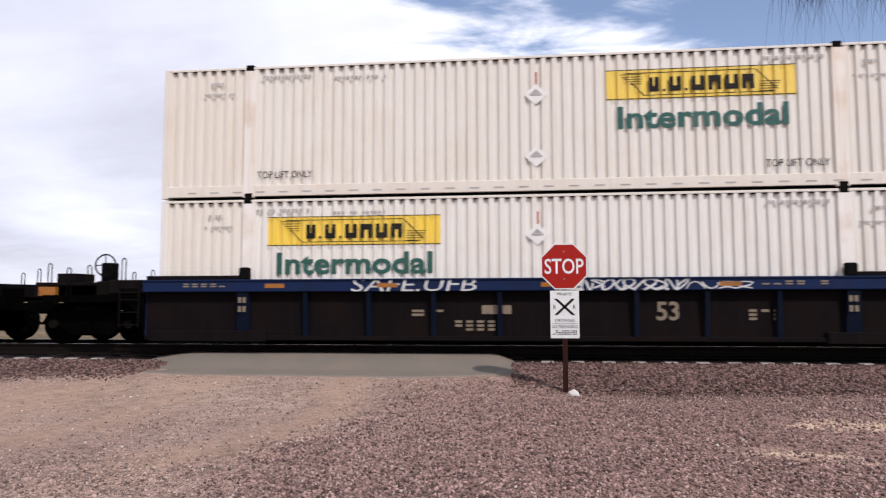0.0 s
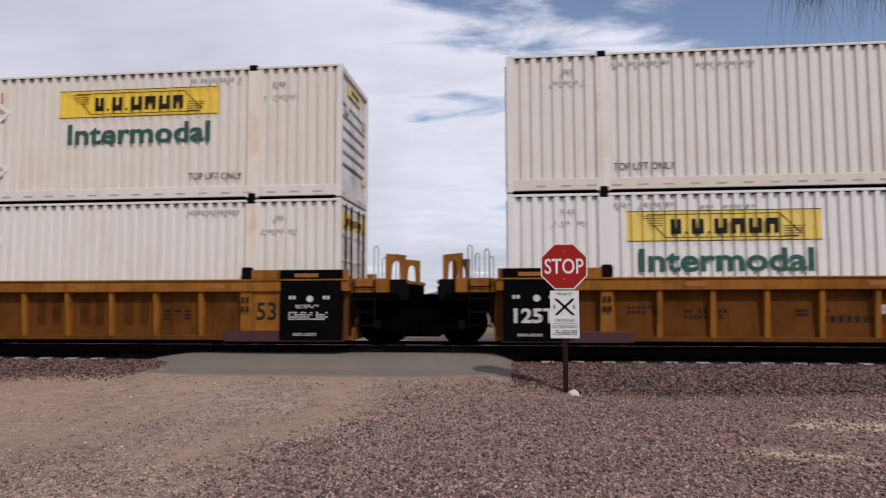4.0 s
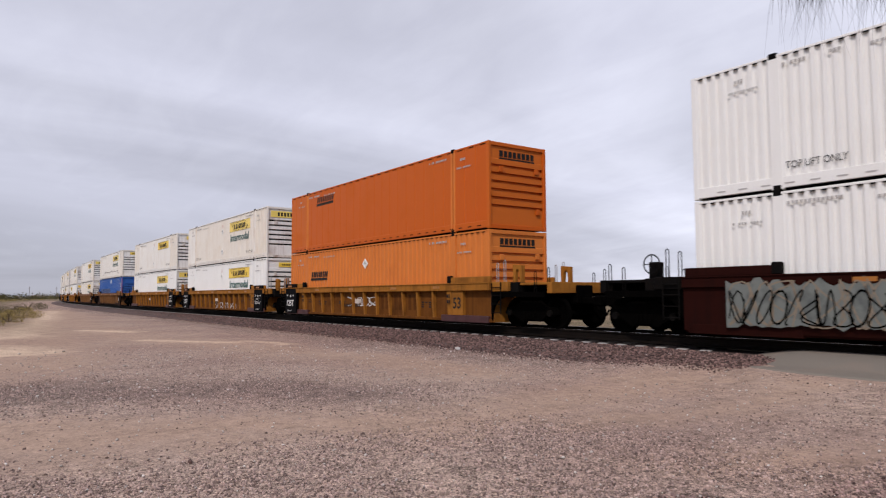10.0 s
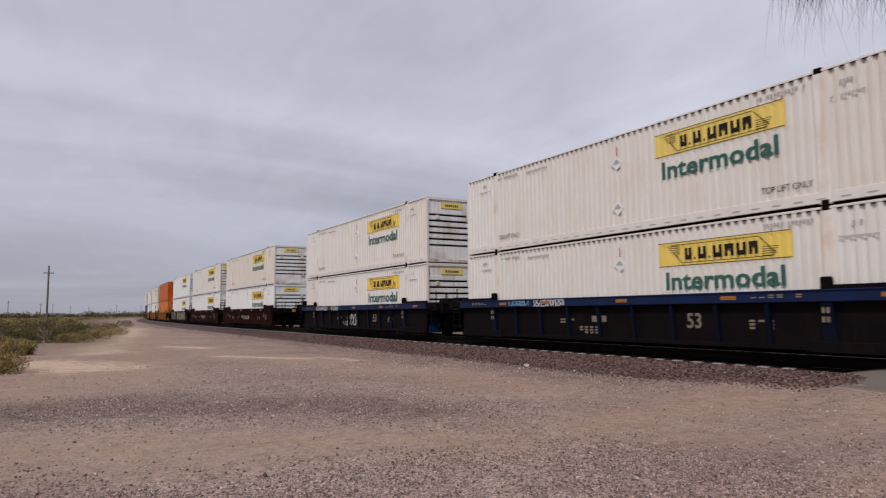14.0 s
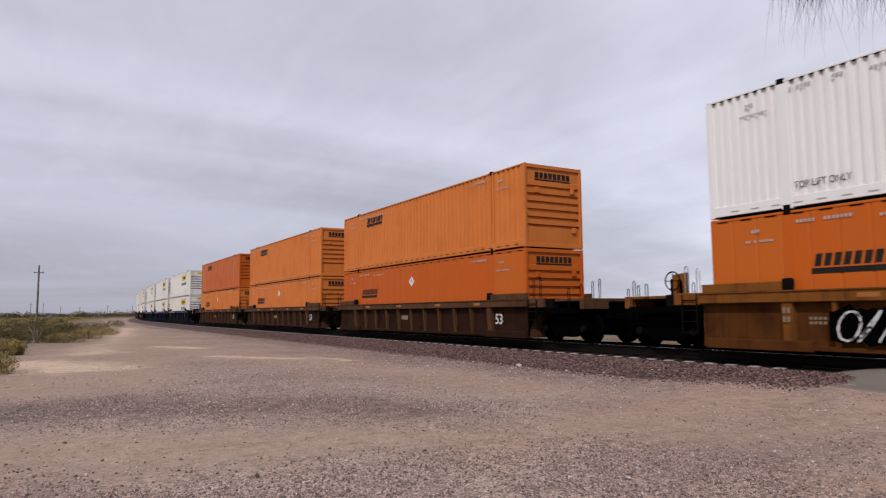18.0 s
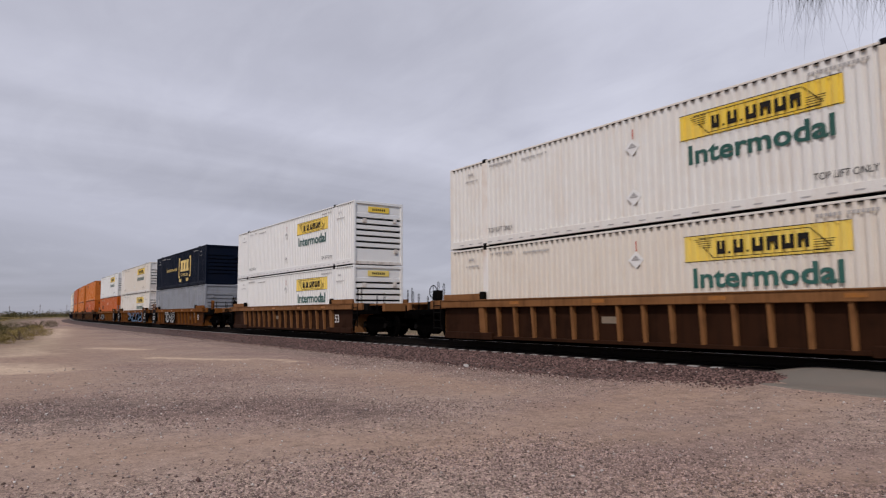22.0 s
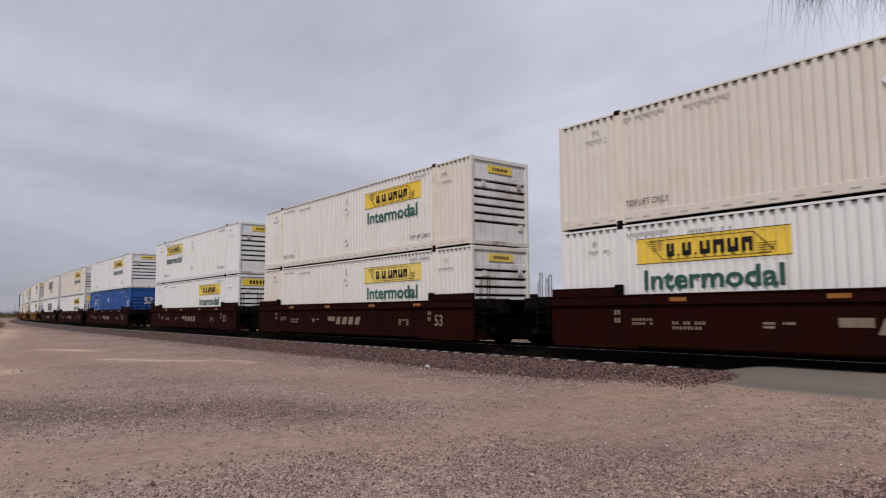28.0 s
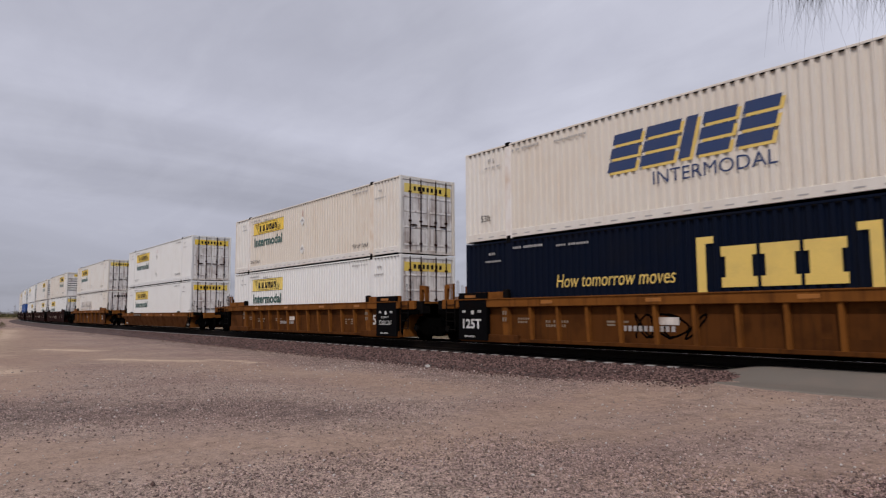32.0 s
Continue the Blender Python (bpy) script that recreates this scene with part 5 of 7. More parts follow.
def scrawl(root, x0, x1, z0, z1, y, mat, width, loops, seed, label="sprayed scrawl"):
    rg = random.Random(seed)
    g = Geo()
    n = max(2, int((x1 - x0) / (z1 - z0) * loops))
    for i in range(n):
        cx, w = x0 + (x1 - x0) * (i + 0.5) / n, (x1 - x0) / n * 0.62
        ph, k1, k2 = rg.uniform(0, 6), rg.choice((1, 2, 2, 3)), rg.choice((1, 2, 3))
        pts = [(cx + w * math.sin(k1 * a + ph) * rg.uniform(0.9, 1.0), (z0 + z1) / 2 + (z1 - z0) * 0.47 * math.cos(k2 * a + ph * 0.7)) for a in np.linspace(0, 4.6, 20)]
        stroke(g, pts, width, y)
    part("spray_paint", g, mat, root, label)


def blob(root, x0, x1, z0, z1, y, mat, seed, label):
    """A filled patch of paint with a lumpy outline."""
    rg = random.Random(seed)
    n = 36
    top = [(x0 + (x1 - x0) * i / n, z1 - (z1 - z0) * 0.22 * rg.random()) for i in range(n + 1)]
    low = [(x0 + (x1 - x0) * i / n, z0 + (z1 - z0) * 0.12 * rg.random()) for i in range(n + 1)]
    g = Geo()
    v = [(x, y, z) for x, z in low] + [(x, y, z) for x, z in top]
    g.add(v, [(i, i + 1, n + 2 + i, n + 1 + i) for i in range(n)])
    part("spray_paint", g, mat, root, label)


def spray():
    SILL, SHEET, PLATE, RIB = -1.545, -1.349, -1.468, -1.506
    u = UNITS[1]
    part("spray_paint", letters("SAFE.UFB", "spray_white", 0.27, 2.6, shear=0.15), "spray_white", u, "white sprayed letters", pose(-3.75, SILL, SILL_TOP - 0.25))
    scrawl(u, 0.55, 3.0, SILL_TOP - 0.24, SILL_TOP - 0.02, SILL, "spray_white", 0.035, 1.1, 5)
    scrawl(u, 3.0, 4.2, SILL_TOP - 0.22, SILL_TOP - 0.08, SILL, "spray_white", 0.02, 0.5, 6)
    u = UNITS[2]
    part("spray_paint", letters("TA TA", "spray_worn", 0.55, 2.75, bold=0.03), "spray_white", u, "worn white sprayed letters", pose(-5.6, SHEET, 0.42))
    u = UNITS[3]
    part("spray_paint", letters("TITI", "spray_worn", 0.6, 2.2, bold=0.03), "spray_white", u, "worn white sprayed letters", pose(-7.2, SHEET, 0.40))
    part("spray_paint", letters("NUM", "spray_worn", 0.6, 2.6, bold=0.05), "spray_white", u, "worn white sprayed letters", pose(-2.9, SHEET, 0.40))
    scrawl(u, 0.3, 2.9, SILL_TOP - 0.25, SILL_TOP - 0.01, SILL, "spray_white", 0.028, 1.3, 9)
    u = UNITS[12]
    blob(u, -7.2, -2.4, 0.26, 1.36, PLATE - 0.075, "spray_grey", 3, "grey-green sprayed mural")
    scrawl(u, -7.1, -2.5, 0.3, 1.3, PLATE - 0.078, "stencil_tan", 0.03, 2.2, 11, "pale outlines of the mural")
    scrawl(u, -7.1, -2.5, 0.35, 1.1, PLATE - 0.081, "truck", 0.03, 2.6, 13, "dark outlines of the mural")
    blob(u, -1.2, 6.6, 0.24, 1.38, PLATE - 0.075, "spray_tan", 4, "olive sprayed mural")
    scrawl(u, -1.0, 6.4, 0.28, 1.32, PLATE - 0.078, "truck", 0.07, 1.6, 12, "dark outlines of the mural")
    u = UNITS[15]
    scrawl(u, -5.6, -3.6, SILL_TOP - 0.24, SILL_TOP - 0.02, SILL, "spray_white", 0.03, 1.4, 15)
    scrawl(u, -3.0, -1.9, SILL_TOP - 0.24, SILL_TOP - 0.02, SILL, "spray_white", 0.03, 1.4, 16)
    scrawl(u, -1.0, 0.5, 0.32, 0.95, SHEET, "spray_white", 0.045, 2.2, 17)
    u = UNITS[16]
    scrawl(u, -3.6, -2.1, SILL_TOP - 0.24, SILL_TOP - 0.02, SILL, "spray_white", 0.03, 1.8, 18)
    scrawl(u, -5.0, -3.9, SILL_TOP - 0.2, SILL_TOP - 0.05, SILL, "spray_blue", 0.03, 0.8, 19)
    u = UNITS[17]
    scrawl(u, -5.5, -2.0, SILL_TOP - 0.24, SILL_TOP - 0.02, SILL, "spray_white", 0.03, 1.2, 20)
    u = UNITS[21]
    blob(u, -5.2, -1.3, 0.26, 1.1, RIB, "truck", 6, "black sprayed ground of the lettering")
    scrawl(u, -5.0, -1.5, 0.34, 0.98, RIB - 0.003, "spray_white", 0.035, 1.8, 21)
    u = UNITS[22]
    blob(u, -1.6, 2.6, 0.22, 0.85, RIB, "truck", 8, "black sprayed mural")
    blob(u, 3.0, 5.6, 0.3, 1.1, RIB, "truck", 10, "black sprayed mural")
    scrawl(u, -1.8, 5.8, 0.24, 1.2, RIB - 0.003, "spray_blue", 0.075, 0.75, 22, "pale blue sprayed outlines")
    u = UNITS[23]
    blob(u, -3.6, 0.2, 0.20, 1.32, RIB, "truck", 9, "black sprayed ground of the lettering")
    scrawl(u, -3.4, 0.0, 0.28, 1.20, RIB - 0.003, "spray_white", 0.055, 2.1, 23, "white sprayed lettering")
    u = UNITS[11]
    scrawl(u, -1.6, 0.9, 0.55, 0.95, SHEET, "spray_white", 0.03, 0.7, 24)
    u = UNITS[10]
    scrawl(u, -1.0, 3.2, 0.22, 0.6, SHEET, "spray_white", 0.03, 0.8, 25)
    u = UNITS[36]
    scrawl(u, -1.6, 0.2, 0.35, 0.95, SHEET, "truck", 0.05, 1.4, 26)
    scrawl(u, 5.0, 7.0, 0.35, 1.0, RIB, "truck", 0.06, 1.0, 27)


spray()


def motions():
    """Every car and box rolls along the track's line at one speed; the wind cover turns with the camera."""
    walk(FUR, PATH)
    for ob, s0, lift in MOVING:
        bend = max(0.0, (s0 - BEND) / SPEED)
        times = [0.0]
        if 0.1 < bend < 31.8:
            times.append(round(bend * FPS) / FPS)
        t = max(bend, 0.0) + 2.5
        while t < 31.0:
            times.append(round(t * FPS) / FPS)
            t += 2.5
        times.append(32.0)
        walk(ob, [(t, along(s0 - SPEED * t, RAIL_Z, lift)) for t in times])


# ---- ground, track and crossing ----
def smooth(a, b, x):
    t = min(1.0, max(0.0, (x - a) / (b - a)))
    return t * t * (3 - 2 * t)


def track_centre(x):
    """y of the track's middle at x."""
    return TRACK_Y if x > BEND else TRACK_Y + RADIUS - math.sqrt(RADIUS ** 2 - (BEND - x) ** 2)


CROSS0, CROSS1 = -9.0, 0.15     # the crossing's reach along the track


def ground_z(x, y):
    dip = -0.11 * math.exp(-((x - 0.9) / 2.2) ** 2 - ((y - 10.6) / 1.6) ** 2)
    d = y - track_centre(max(x, -1400)) if x > -1400 else y
    h = 0.06 * noise.noise((x * 0.12, y * 0.12, 0)) + 0.015 * noise.noise((x * 0.9, y * 0.9, 5))
    near = smooth(-3.6, -6.0, d) if d < 0 else smooth(3.6, 6.0, d)
    ramp = 0.17 * smooth(-7.0, -2.6, d) * smooth(CROSS0 - 2.5, CROSS0 + 1.0, x) * smooth(CROSS1 + 2.5, CROSS1 - 0.5, x) if d < 0 else 0.0
    return h * near + ramp + dip


def axis_steps(lo, hi, fine_lo, fine_hi, step, grow):
    a = list(np.arange(fine_lo, fine_hi + 1e-6, step))
    s, x = step, fine_hi
    while x < hi:
        s *= grow
        x += s
        a.append(min(x, hi))
    s, x = step, fine_lo
    while x > lo:
        s *= grow
        x -= s
        a.insert(0, max(x, lo))
    return a


def ground_material():
    m = bpy.data.materials.new("gravelly_desert_ground")
    m.use_nodes = True
    nt = m.node_tree
    N, K = nt.nodes.new, nt.links.new
    bs = nt.nodes["Principled BSDF"]
    co = N("ShaderNodeTexCoord").outputs["Object"]

    def nz(scale, detail=5, vec=co, dist=0.0):
        n = N("ShaderNodeTexNoise")
        n.inputs["Scale"].default_value, n.inputs["Detail"].default_value, n.inputs["Distortion"].default_value = scale, detail, dist
        K(vec, n.inputs["Vector"])
        return n.outputs["Fac"]

    def mr(v, a, b, c=0.0, d=1.0):
        r = N("ShaderNodeMapRange")
        for k, q in zip(("From Min", "From Max", "To Min", "To Max"), (a, b, c, d)):
            r.inputs[k].default_value = q
        K(v, r.inputs["Value"])
        return r.outputs["Result"]

    def mix(f, a, b, kind="MIX"):
        x = N("ShaderNodeMix")
        x.data_type, x.blend_type = "RGBA", kind
        for s, v in ((x.inputs[0], f), (x.inputs["A"], a), (x.inputs["B"], b)):
            if isinstance(v, (int, float)):
                s.default_value = v
            elif isinstance(v, tuple):
                s.default_value = (*v, 1)
            else:
                K(v, s)
        return x.outputs["Result"]

    def op(kind, a, b):
        x = N("ShaderNodeMath")
        x.operation = kind
        for i, v in enumerate((a, b)):
            if isinstance(v, (int, float)):
                x.inputs[i].default_value = v
            else:
                K(v, x.inputs[i])
        return x.outputs[0]
    def attr(name):
        a = N("ShaderNodeAttribute")
        a.attribute_name = name
        return a.outputs["Fac"]
    mp = N("ShaderNodeMapping")
    mp.inputs["Scale"].default_value = (0.16, 0.42, 1)
    mp.inputs["Rotation"].default_value = (0, 0, radians(-20))
    K(co, mp.inputs[0])
    lanes = nz(1.0, 6, mp.outputs[0], 0.6)
    patch, mid = nz(0.25, 7, co, 0.4), nz(1.5, 6)
    mauve, grey, sand, pale, dark = (0.215, 0.134, 0.111), (0.325, 0.236, 0.186), (0.365, 0.245, 0.170), (0.53, 0.390, 0.275), (0.105, 0.080, 0.070)
    ragged = op("MULTIPLY", op("SUBTRACT", mid, 0.5), 1.1)
    speck = op("MULTIPLY", op("SUBTRACT", nz(9.0, 4), 0.5), 0.6)
    col = mix(op("MULTIPLY", mr(patch, 0.36, 0.60, 0.45, 1.0), attr("grey")), mauve, grey)
    soft = op("ADD", attr("sand"), op("MULTIPLY", mr(lanes, 0.48, 0.72), 0.30))
    col = mix(op("MULTIPLY", mr(op("ADD", op("ADD", soft, ragged), speck), 0.20, 0.95), 0.56), col, sand)
    col = mix(mr(op("ADD", op("ADD", attr("pale"), ragged), speck), 0.24, 0.78), col, pale)
    col = mix(op("MULTIPLY", mr(op("ADD", op("ADD", attr("dark"), ragged), speck), 0.25, 0.80), 0.55), col, dark)
    col = mix(attr("desert"), col, mix(mr(patch, 0.4, 0.6), (0.215, 0.150, 0.092), (0.135, 0.105, 0.058)))
    # wheel-worn streaks
    mp2 = N("ShaderNodeMapping")
    mp2.inputs["Scale"].default_value = (2.6, 0.35, 1)
    mp2.inputs["Rotation"].default_value = (0, 0, radians(-14))
    K(co, mp2.inputs[0])
    col = mix(op("MULTIPLY", mr(nz(1.3, 7, mp2.outputs[0], 0.8), 0.50, 0.75), 0.28), col, (0.17, 0.115, 0.088))

    def chips(scale):
        v = N("ShaderNodeTexVoronoi")
        v.inputs["Scale"].default_value = scale
        K(co, v.inputs["Vector"])
        sp = N("ShaderNodeSeparateColor")
        K(v.outputs["Color"], sp.inputs[0])
        return sp.outputs, v.outputs["Distance"]
    (big, _), (tiny, _), dust = chips(52.0), chips(115.0), nz(55.0, 6)
    amount = attr("stone")
    one = mr(big[0], 0, 1, -0.45, 0.45)
    two = mr(tiny[1], 0, 1, -0.45, 0.45)
    spark = op("MULTIPLY", op("GREATER_THAN", big[1], 0.93), 0.75)
    k = op("ADD", op("MULTIPLY", op("ADD", op("ADD", one, two), spark), op("ADD", op("MULTIPLY", amount, 0.85), 0.18)), mr(dust, 0.25, 0.75, 0.82, 1.18))
    # mottling of gravelly and finer spots that still shows from afar
    spots = op("ADD", op("ADD", mr(nz(2.6, 6, co, 0.3), 0.30, 0.70, -0.20, 0.20), mr(nz(8.0, 5), 0.30, 0.70, -0.26, 0.26)), mr(nz(22.0, 3), 0.30, 0.70, -0.24, 0.24))
    k = op("ADD", k, op("MULTIPLY", spots, op("ADD", op("MULTIPLY", amount, 0.6), 0.55)))
    k = op("MAXIMUM", k, 0.10)
    cc = N("ShaderNodeCombineColor")
    for i in range(3):
        K(k, cc.inputs[i])
    col = mix(1.0, col, cc.outputs[0], "MULTIPLY")
    K(col, bs.inputs["Base Color"])
    bs.inputs["Roughness"].default_value = 0.97
    bs.inputs["Specular IOR Level"].default_value = 0.1
    b = N("ShaderNodeBump")
    b.inputs["Strength"].default_value, b.inputs["Distance"].default_value = 0.5, 0.012
    K(op("ADD", op("MULTIPLY", op("ADD", big[2], op("MULTIPLY", tiny[2], 0.6)), op("ADD", amount, 0.15)), dust), b.inputs["Height"])
    K(b.outputs[0], bs.inputs["Normal"])
    return m


M["ground"] = ground_material()
M["cobble"] = material("dark_clod", (0.085, 0.057, 0.048), 0.95, dirt=(0.12, 0.085, 0.065), amount=0.5, scale=9.0, bump=0.3, tint=(0.17, 0.115, 0.09), island=True, vary=0.4, spec=0.1)
M["bed"] = material("packed_ballast", (0.105, 0.072, 0.064), 0.95, dirt=(0.035, 0.025, 0.023), amount=0.7, scale=14.0, grain=30.0, bump=0.6, spec=0.15)


def near_line(x, y, pts, w):
    """1 on the line through pts, falling to 0 at w from it."""
    best = 1e9
    for (a, b), (c, d) in zip(pts, pts[1:]):
        t = max(0.0, min(1.0, ((x - a) * (c - a) + (y - b) * (d - b)) / ((c - a) ** 2 + (d - b) ** 2)))
        best = min(best, math.hypot(x - a - t * (c - a), y - b - t * (d - b)))
    return max(0.0, 1 - best / w)


def soil(x, y):
    """How sandy, pale, dark and open-desert the ground is at a place."""
    if x < -120 or x > 20 or y > 30 or y < -30:
        return 0.3, 0.0, 0.0, 1.0, (smooth(9.0, 14.0, track_centre(max(x, -1400)) - y) if x > -1400 and y < 30 else 1.0), 0.2
    wx, wy = x + 0.9 * noise.noise((x * 0.3, y * 0.3, 2)), y + 0.9 * noise.noise((x * 0.3, y * 0.3, 7))
    s = max(near_line(wx, wy, [(-11.5, -4), (-9.6, -0.7), (-8.8, 0.6), (-8.0, 2.0), (-7.4, 3.9), (-7.0, 6.5), (-7.2, 10.3)], 1.9),
            0.85 * near_line(wx, wy, [(-3.3, 5.4), (-3.1, 7.3), (-3.1, 8.8), (-2.6, 9.6), (-2.5, 12)], 0.9),
            0.8 * near_line(wx, wy, [(-5.7, 6.6), (-5.2, 7.7), (-5.5, 9.8), (-5.3, 12)], 1.0),
            0.75 * near_line(wx, wy, [(-7.6, 9.0), (-7.0, 10.3), (-5.4, 10.9)], 0.9),
            0.9 * near_line(wx, wy, [(-76, 7.0), (-39, 5.6), (-26, 5.6), (-21, 7.2), (-15.5, 8.3), (-11, 8.8)], 2.8),
            1.15 * near_line(wx, wy, [(-14.0, -5.0), (-16.5, -0.8), (-23, 1.0), (-33, 2.6), (-60, 5.6), (-90, 9)], 5.2))
    p = max(near_line(wx, wy, [(-25.5, -0.4), (-22.5, 0.9)], 2.6), 0.9 * near_line(wx, wy, [(-36, 4.6), (-32.5, 6.1)], 1.0), 0.95 * near_line(wx, wy, [(-26, 5.6), (-22.8, 7.1)], 0.8),
            0.8 * near_line(wx, wy, [(-23.0, 7.9), (-20.3, 8.3)], 0.5), 0.75 * near_line(wx, wy, [(-30, 1.4), (-53, 4.4), (-87, 8.2)], 2.2),
            0.85 * near_line(wx, wy, [(3.9, 9.3), (5.6, 9.0)], 0.6), 0.65 * near_line(wx, wy, [(2.5, 7.1), (3.2, 6.9)], 0.55))
    d = max(0.95 * near_line(wx, wy, [(-13.4, -1.0), (-12.6, 0.4), (-12.2, 1.7)], 2.1), 0.75 * near_line(wx, wy, [(-12.0, 1.8), (-11.7, 3.9), (-9.3, 5.2)], 2.4),
            0.22 * near_line(wx, wy, [(-7.0, -3), (-6.4, -0.4), (-6.0, 1.0), (-5.3, 2.4), (-4.4, 4.2), (-3.6, 5.4)], 2.2))
    east = smooth(-0.6, 0.7, x + 2.7 - 0.25 * (y - 6.7)) * smooth(3.0, 5.5, y) + smooth(6.8, 5.2, y) * smooth(-7.5, -5.5, x) * smooth(-2, 3, y)
    g = max(0.0, min(1.0, 0.38 + 0.8 * d + min(1.0, east) - 0.55 * s - 0.8 * p))
    s = max(0.0, s - 0.8 * min(1.0, east) * (x > -2.2))
    toe = smooth(6.6, 4.6, track_centre(x) - wy) * max(smooth(CROSS0 + 0.5, CROSS0 - 2.0, x), smooth(CROSS1 - 0.5, CROSS1 + 1.0, x))
    s, g, d = s * (1 - 0.85 * toe), min(1.0, g + 0.5 * toe), max(d, 0.5 * toe)
    o = smooth(19, 26, y) if y > 15 else smooth(-24, -60, x) * smooth(10.0, 13.5, track_centre(x) - y)
    return s, p, d, 0.08 + 0.92 * smooth(0.3, -3.8, x + 0.22 * (7.0 - wy)), o, g


def build_ground():
    xs = axis_steps(-3200, 2600, -36, 10, 0.25, 1.12)
    ys = axis_steps(-2600, 3200, -5, 13, 0.25, 1.12)
    v = [(x, y, ground_z(x, y)) for y in ys for x in xs]
    n = len(xs)
    f = [(j * n + i, j * n + i + 1, (j + 1) * n + i + 1, (j + 1) * n + i) for j in range(len(ys) - 1) for i in range(n - 1)]
    g = Geo()
    g.v, g.f = v, f
    me = g.mesh("ground", "ground", True, fix=False)
    rows = np.array([soil(x, y) for x, y, z in v], dtype=np.float32)
    for k, name in enumerate(("sand", "pale", "dark", "grey", "desert", "stone")):
        me.attributes.new(name, "FLOAT", "POINT").data.foreach_set("value", np.ascontiguousarray(rows[:, k]))
    tagged(new("ground", me), "mauve and sandy gravel desert ground", "ground", kind="structure")


build_ground()


def sweep(profile, s0, s1, step, closed=True):
    """A section of (across, z) carried along the track's line from s0 to s1."""
    g = Geo()
    ss = list(np.arange(s0, s1, step)) + [s1]
    n = len(profile)
    for s in ss:
        m = along(s, 0.0)
        g.v += [tuple(m @ Vector((0, y, z))) for y, z in profile]
    for k in range(len(ss) - 1):
        for i in range(n if closed else n - 1):
            j = (i + 1) % n
            g.f.append((k * n + i, k * n + j, (k + 1) * n + j, (k + 1) * n + i))
    return g


TIE_TOP = RAIL_Z - 0.265
bed = sweep([(-3.7, -0.15), (-3.3, 0.02), (-2.0, 0.215), (-1.45, 0.25), (1.45, 0.25), (2.0, 0.215), (3.3, 0.02), (3.7, -0.15)], -900, 800, 15, False)
tagged(new("ballast_bed", bed.mesh("ballast_bed", "bed")), "grey-mauve crushed stone ballast bed under the track", "ballast", kind="structure")

# dark sheet laid over the bed to paint the train's shade
under_shade = sweep([(-1.2, 0.255), (-1.05, 0.272), (1.05, 0.272), (1.2, 0.255)], -400, 60, 12, False)
tagged(new("oiled_ballast", under_shade.mesh("oiled_ballast", "under_shade")), "ballast between the sleepers, blackened for the shade under the train", "ballast", kind="structure")

RAIL = [(-0.075, 0), (0.075, 0), (0.075, 0.02), (0.012, 0.04), (0.012, 0.13), (0.036, 0.145), (0.036, 0.172), (0.028, 0.178), (-0.028, 0.178), (-0.036, 0.172), (-0.036, 0.145), (-0.012, 0.13), (-0.012, 0.04), (-0.075, 0.02)]
for side in (-1, 1):
    rail = thing("rail", "brown steel running rail with a bright worn head", "rail", "rails of the track")
    prof = [(side * 0.755 + y, TIE_TOP + 0.018 + z * 1.385) for y, z in RAIL]
    part("rail_web", sweep(prof, -900, 800, 12), "rail", rail)
    part("rail_head", sweep([(side * 0.755 - 0.024, RAIL_Z - 0.001), (side * 0.755 + 0.024, RAIL_Z - 0.001), (side * 0.755 + 0.024, RAIL_Z + 0.002), (side * 0.755 - 0.024, RAIL_Z + 0.002)], -900, 800, 12), "rail_top", rail, "shiny worn rail head")

# concrete sleepers: singly near the camera, one mesh further off
ties = thing("sleepers", "row of weathered concrete sleepers under the rails", "railway sleepers")
tie_profile = [(-1.29, TIE_TOP - 0.2), (1.29, TIE_TOP - 0.2), (1.29, TIE_TOP - 0.02), (0.95, TIE_TOP), (0.5, TIE_TOP), (0.3, TIE_TOP - 0.04), (-0.3, TIE_TOP - 0.04), (-0.5, TIE_TOP), (-0.95, TIE_TOP), (-1.29, TIE_TOP - 0.02)]
tie_geo = Geo()
nn = len(tie_profile)
tie_geo.add([(-0.125, y, z) for y, z in tie_profile] + [(0.125, y, z) for y, z in tie_profile], [tuple(range(nn)), tuple(range(nn, 2 * nn))[::-1]] + [(i, (i + 1) % nn, nn + (i + 1) % nn, nn + i) for i in range(nn)])
tie_mesh = tie_geo.mesh("sleeper", "sleeper")
rest = Geo()
for i in range(-360, 1300):
    s = i * 0.61
    m = along(s, 0.0)
    if -90 < s < 24 and not CROSS0 < s < CROSS1:
        part("sleeper", tie_mesh, "sleeper", ties, "", m)
    elif s <= -90 or s >= 24:
        rest.add([tuple(m @ Vector(p)) for p in tie_geo.v], tie_geo.f)
part("sleeper", rest, "concrete", ties, "", kind="stuff")


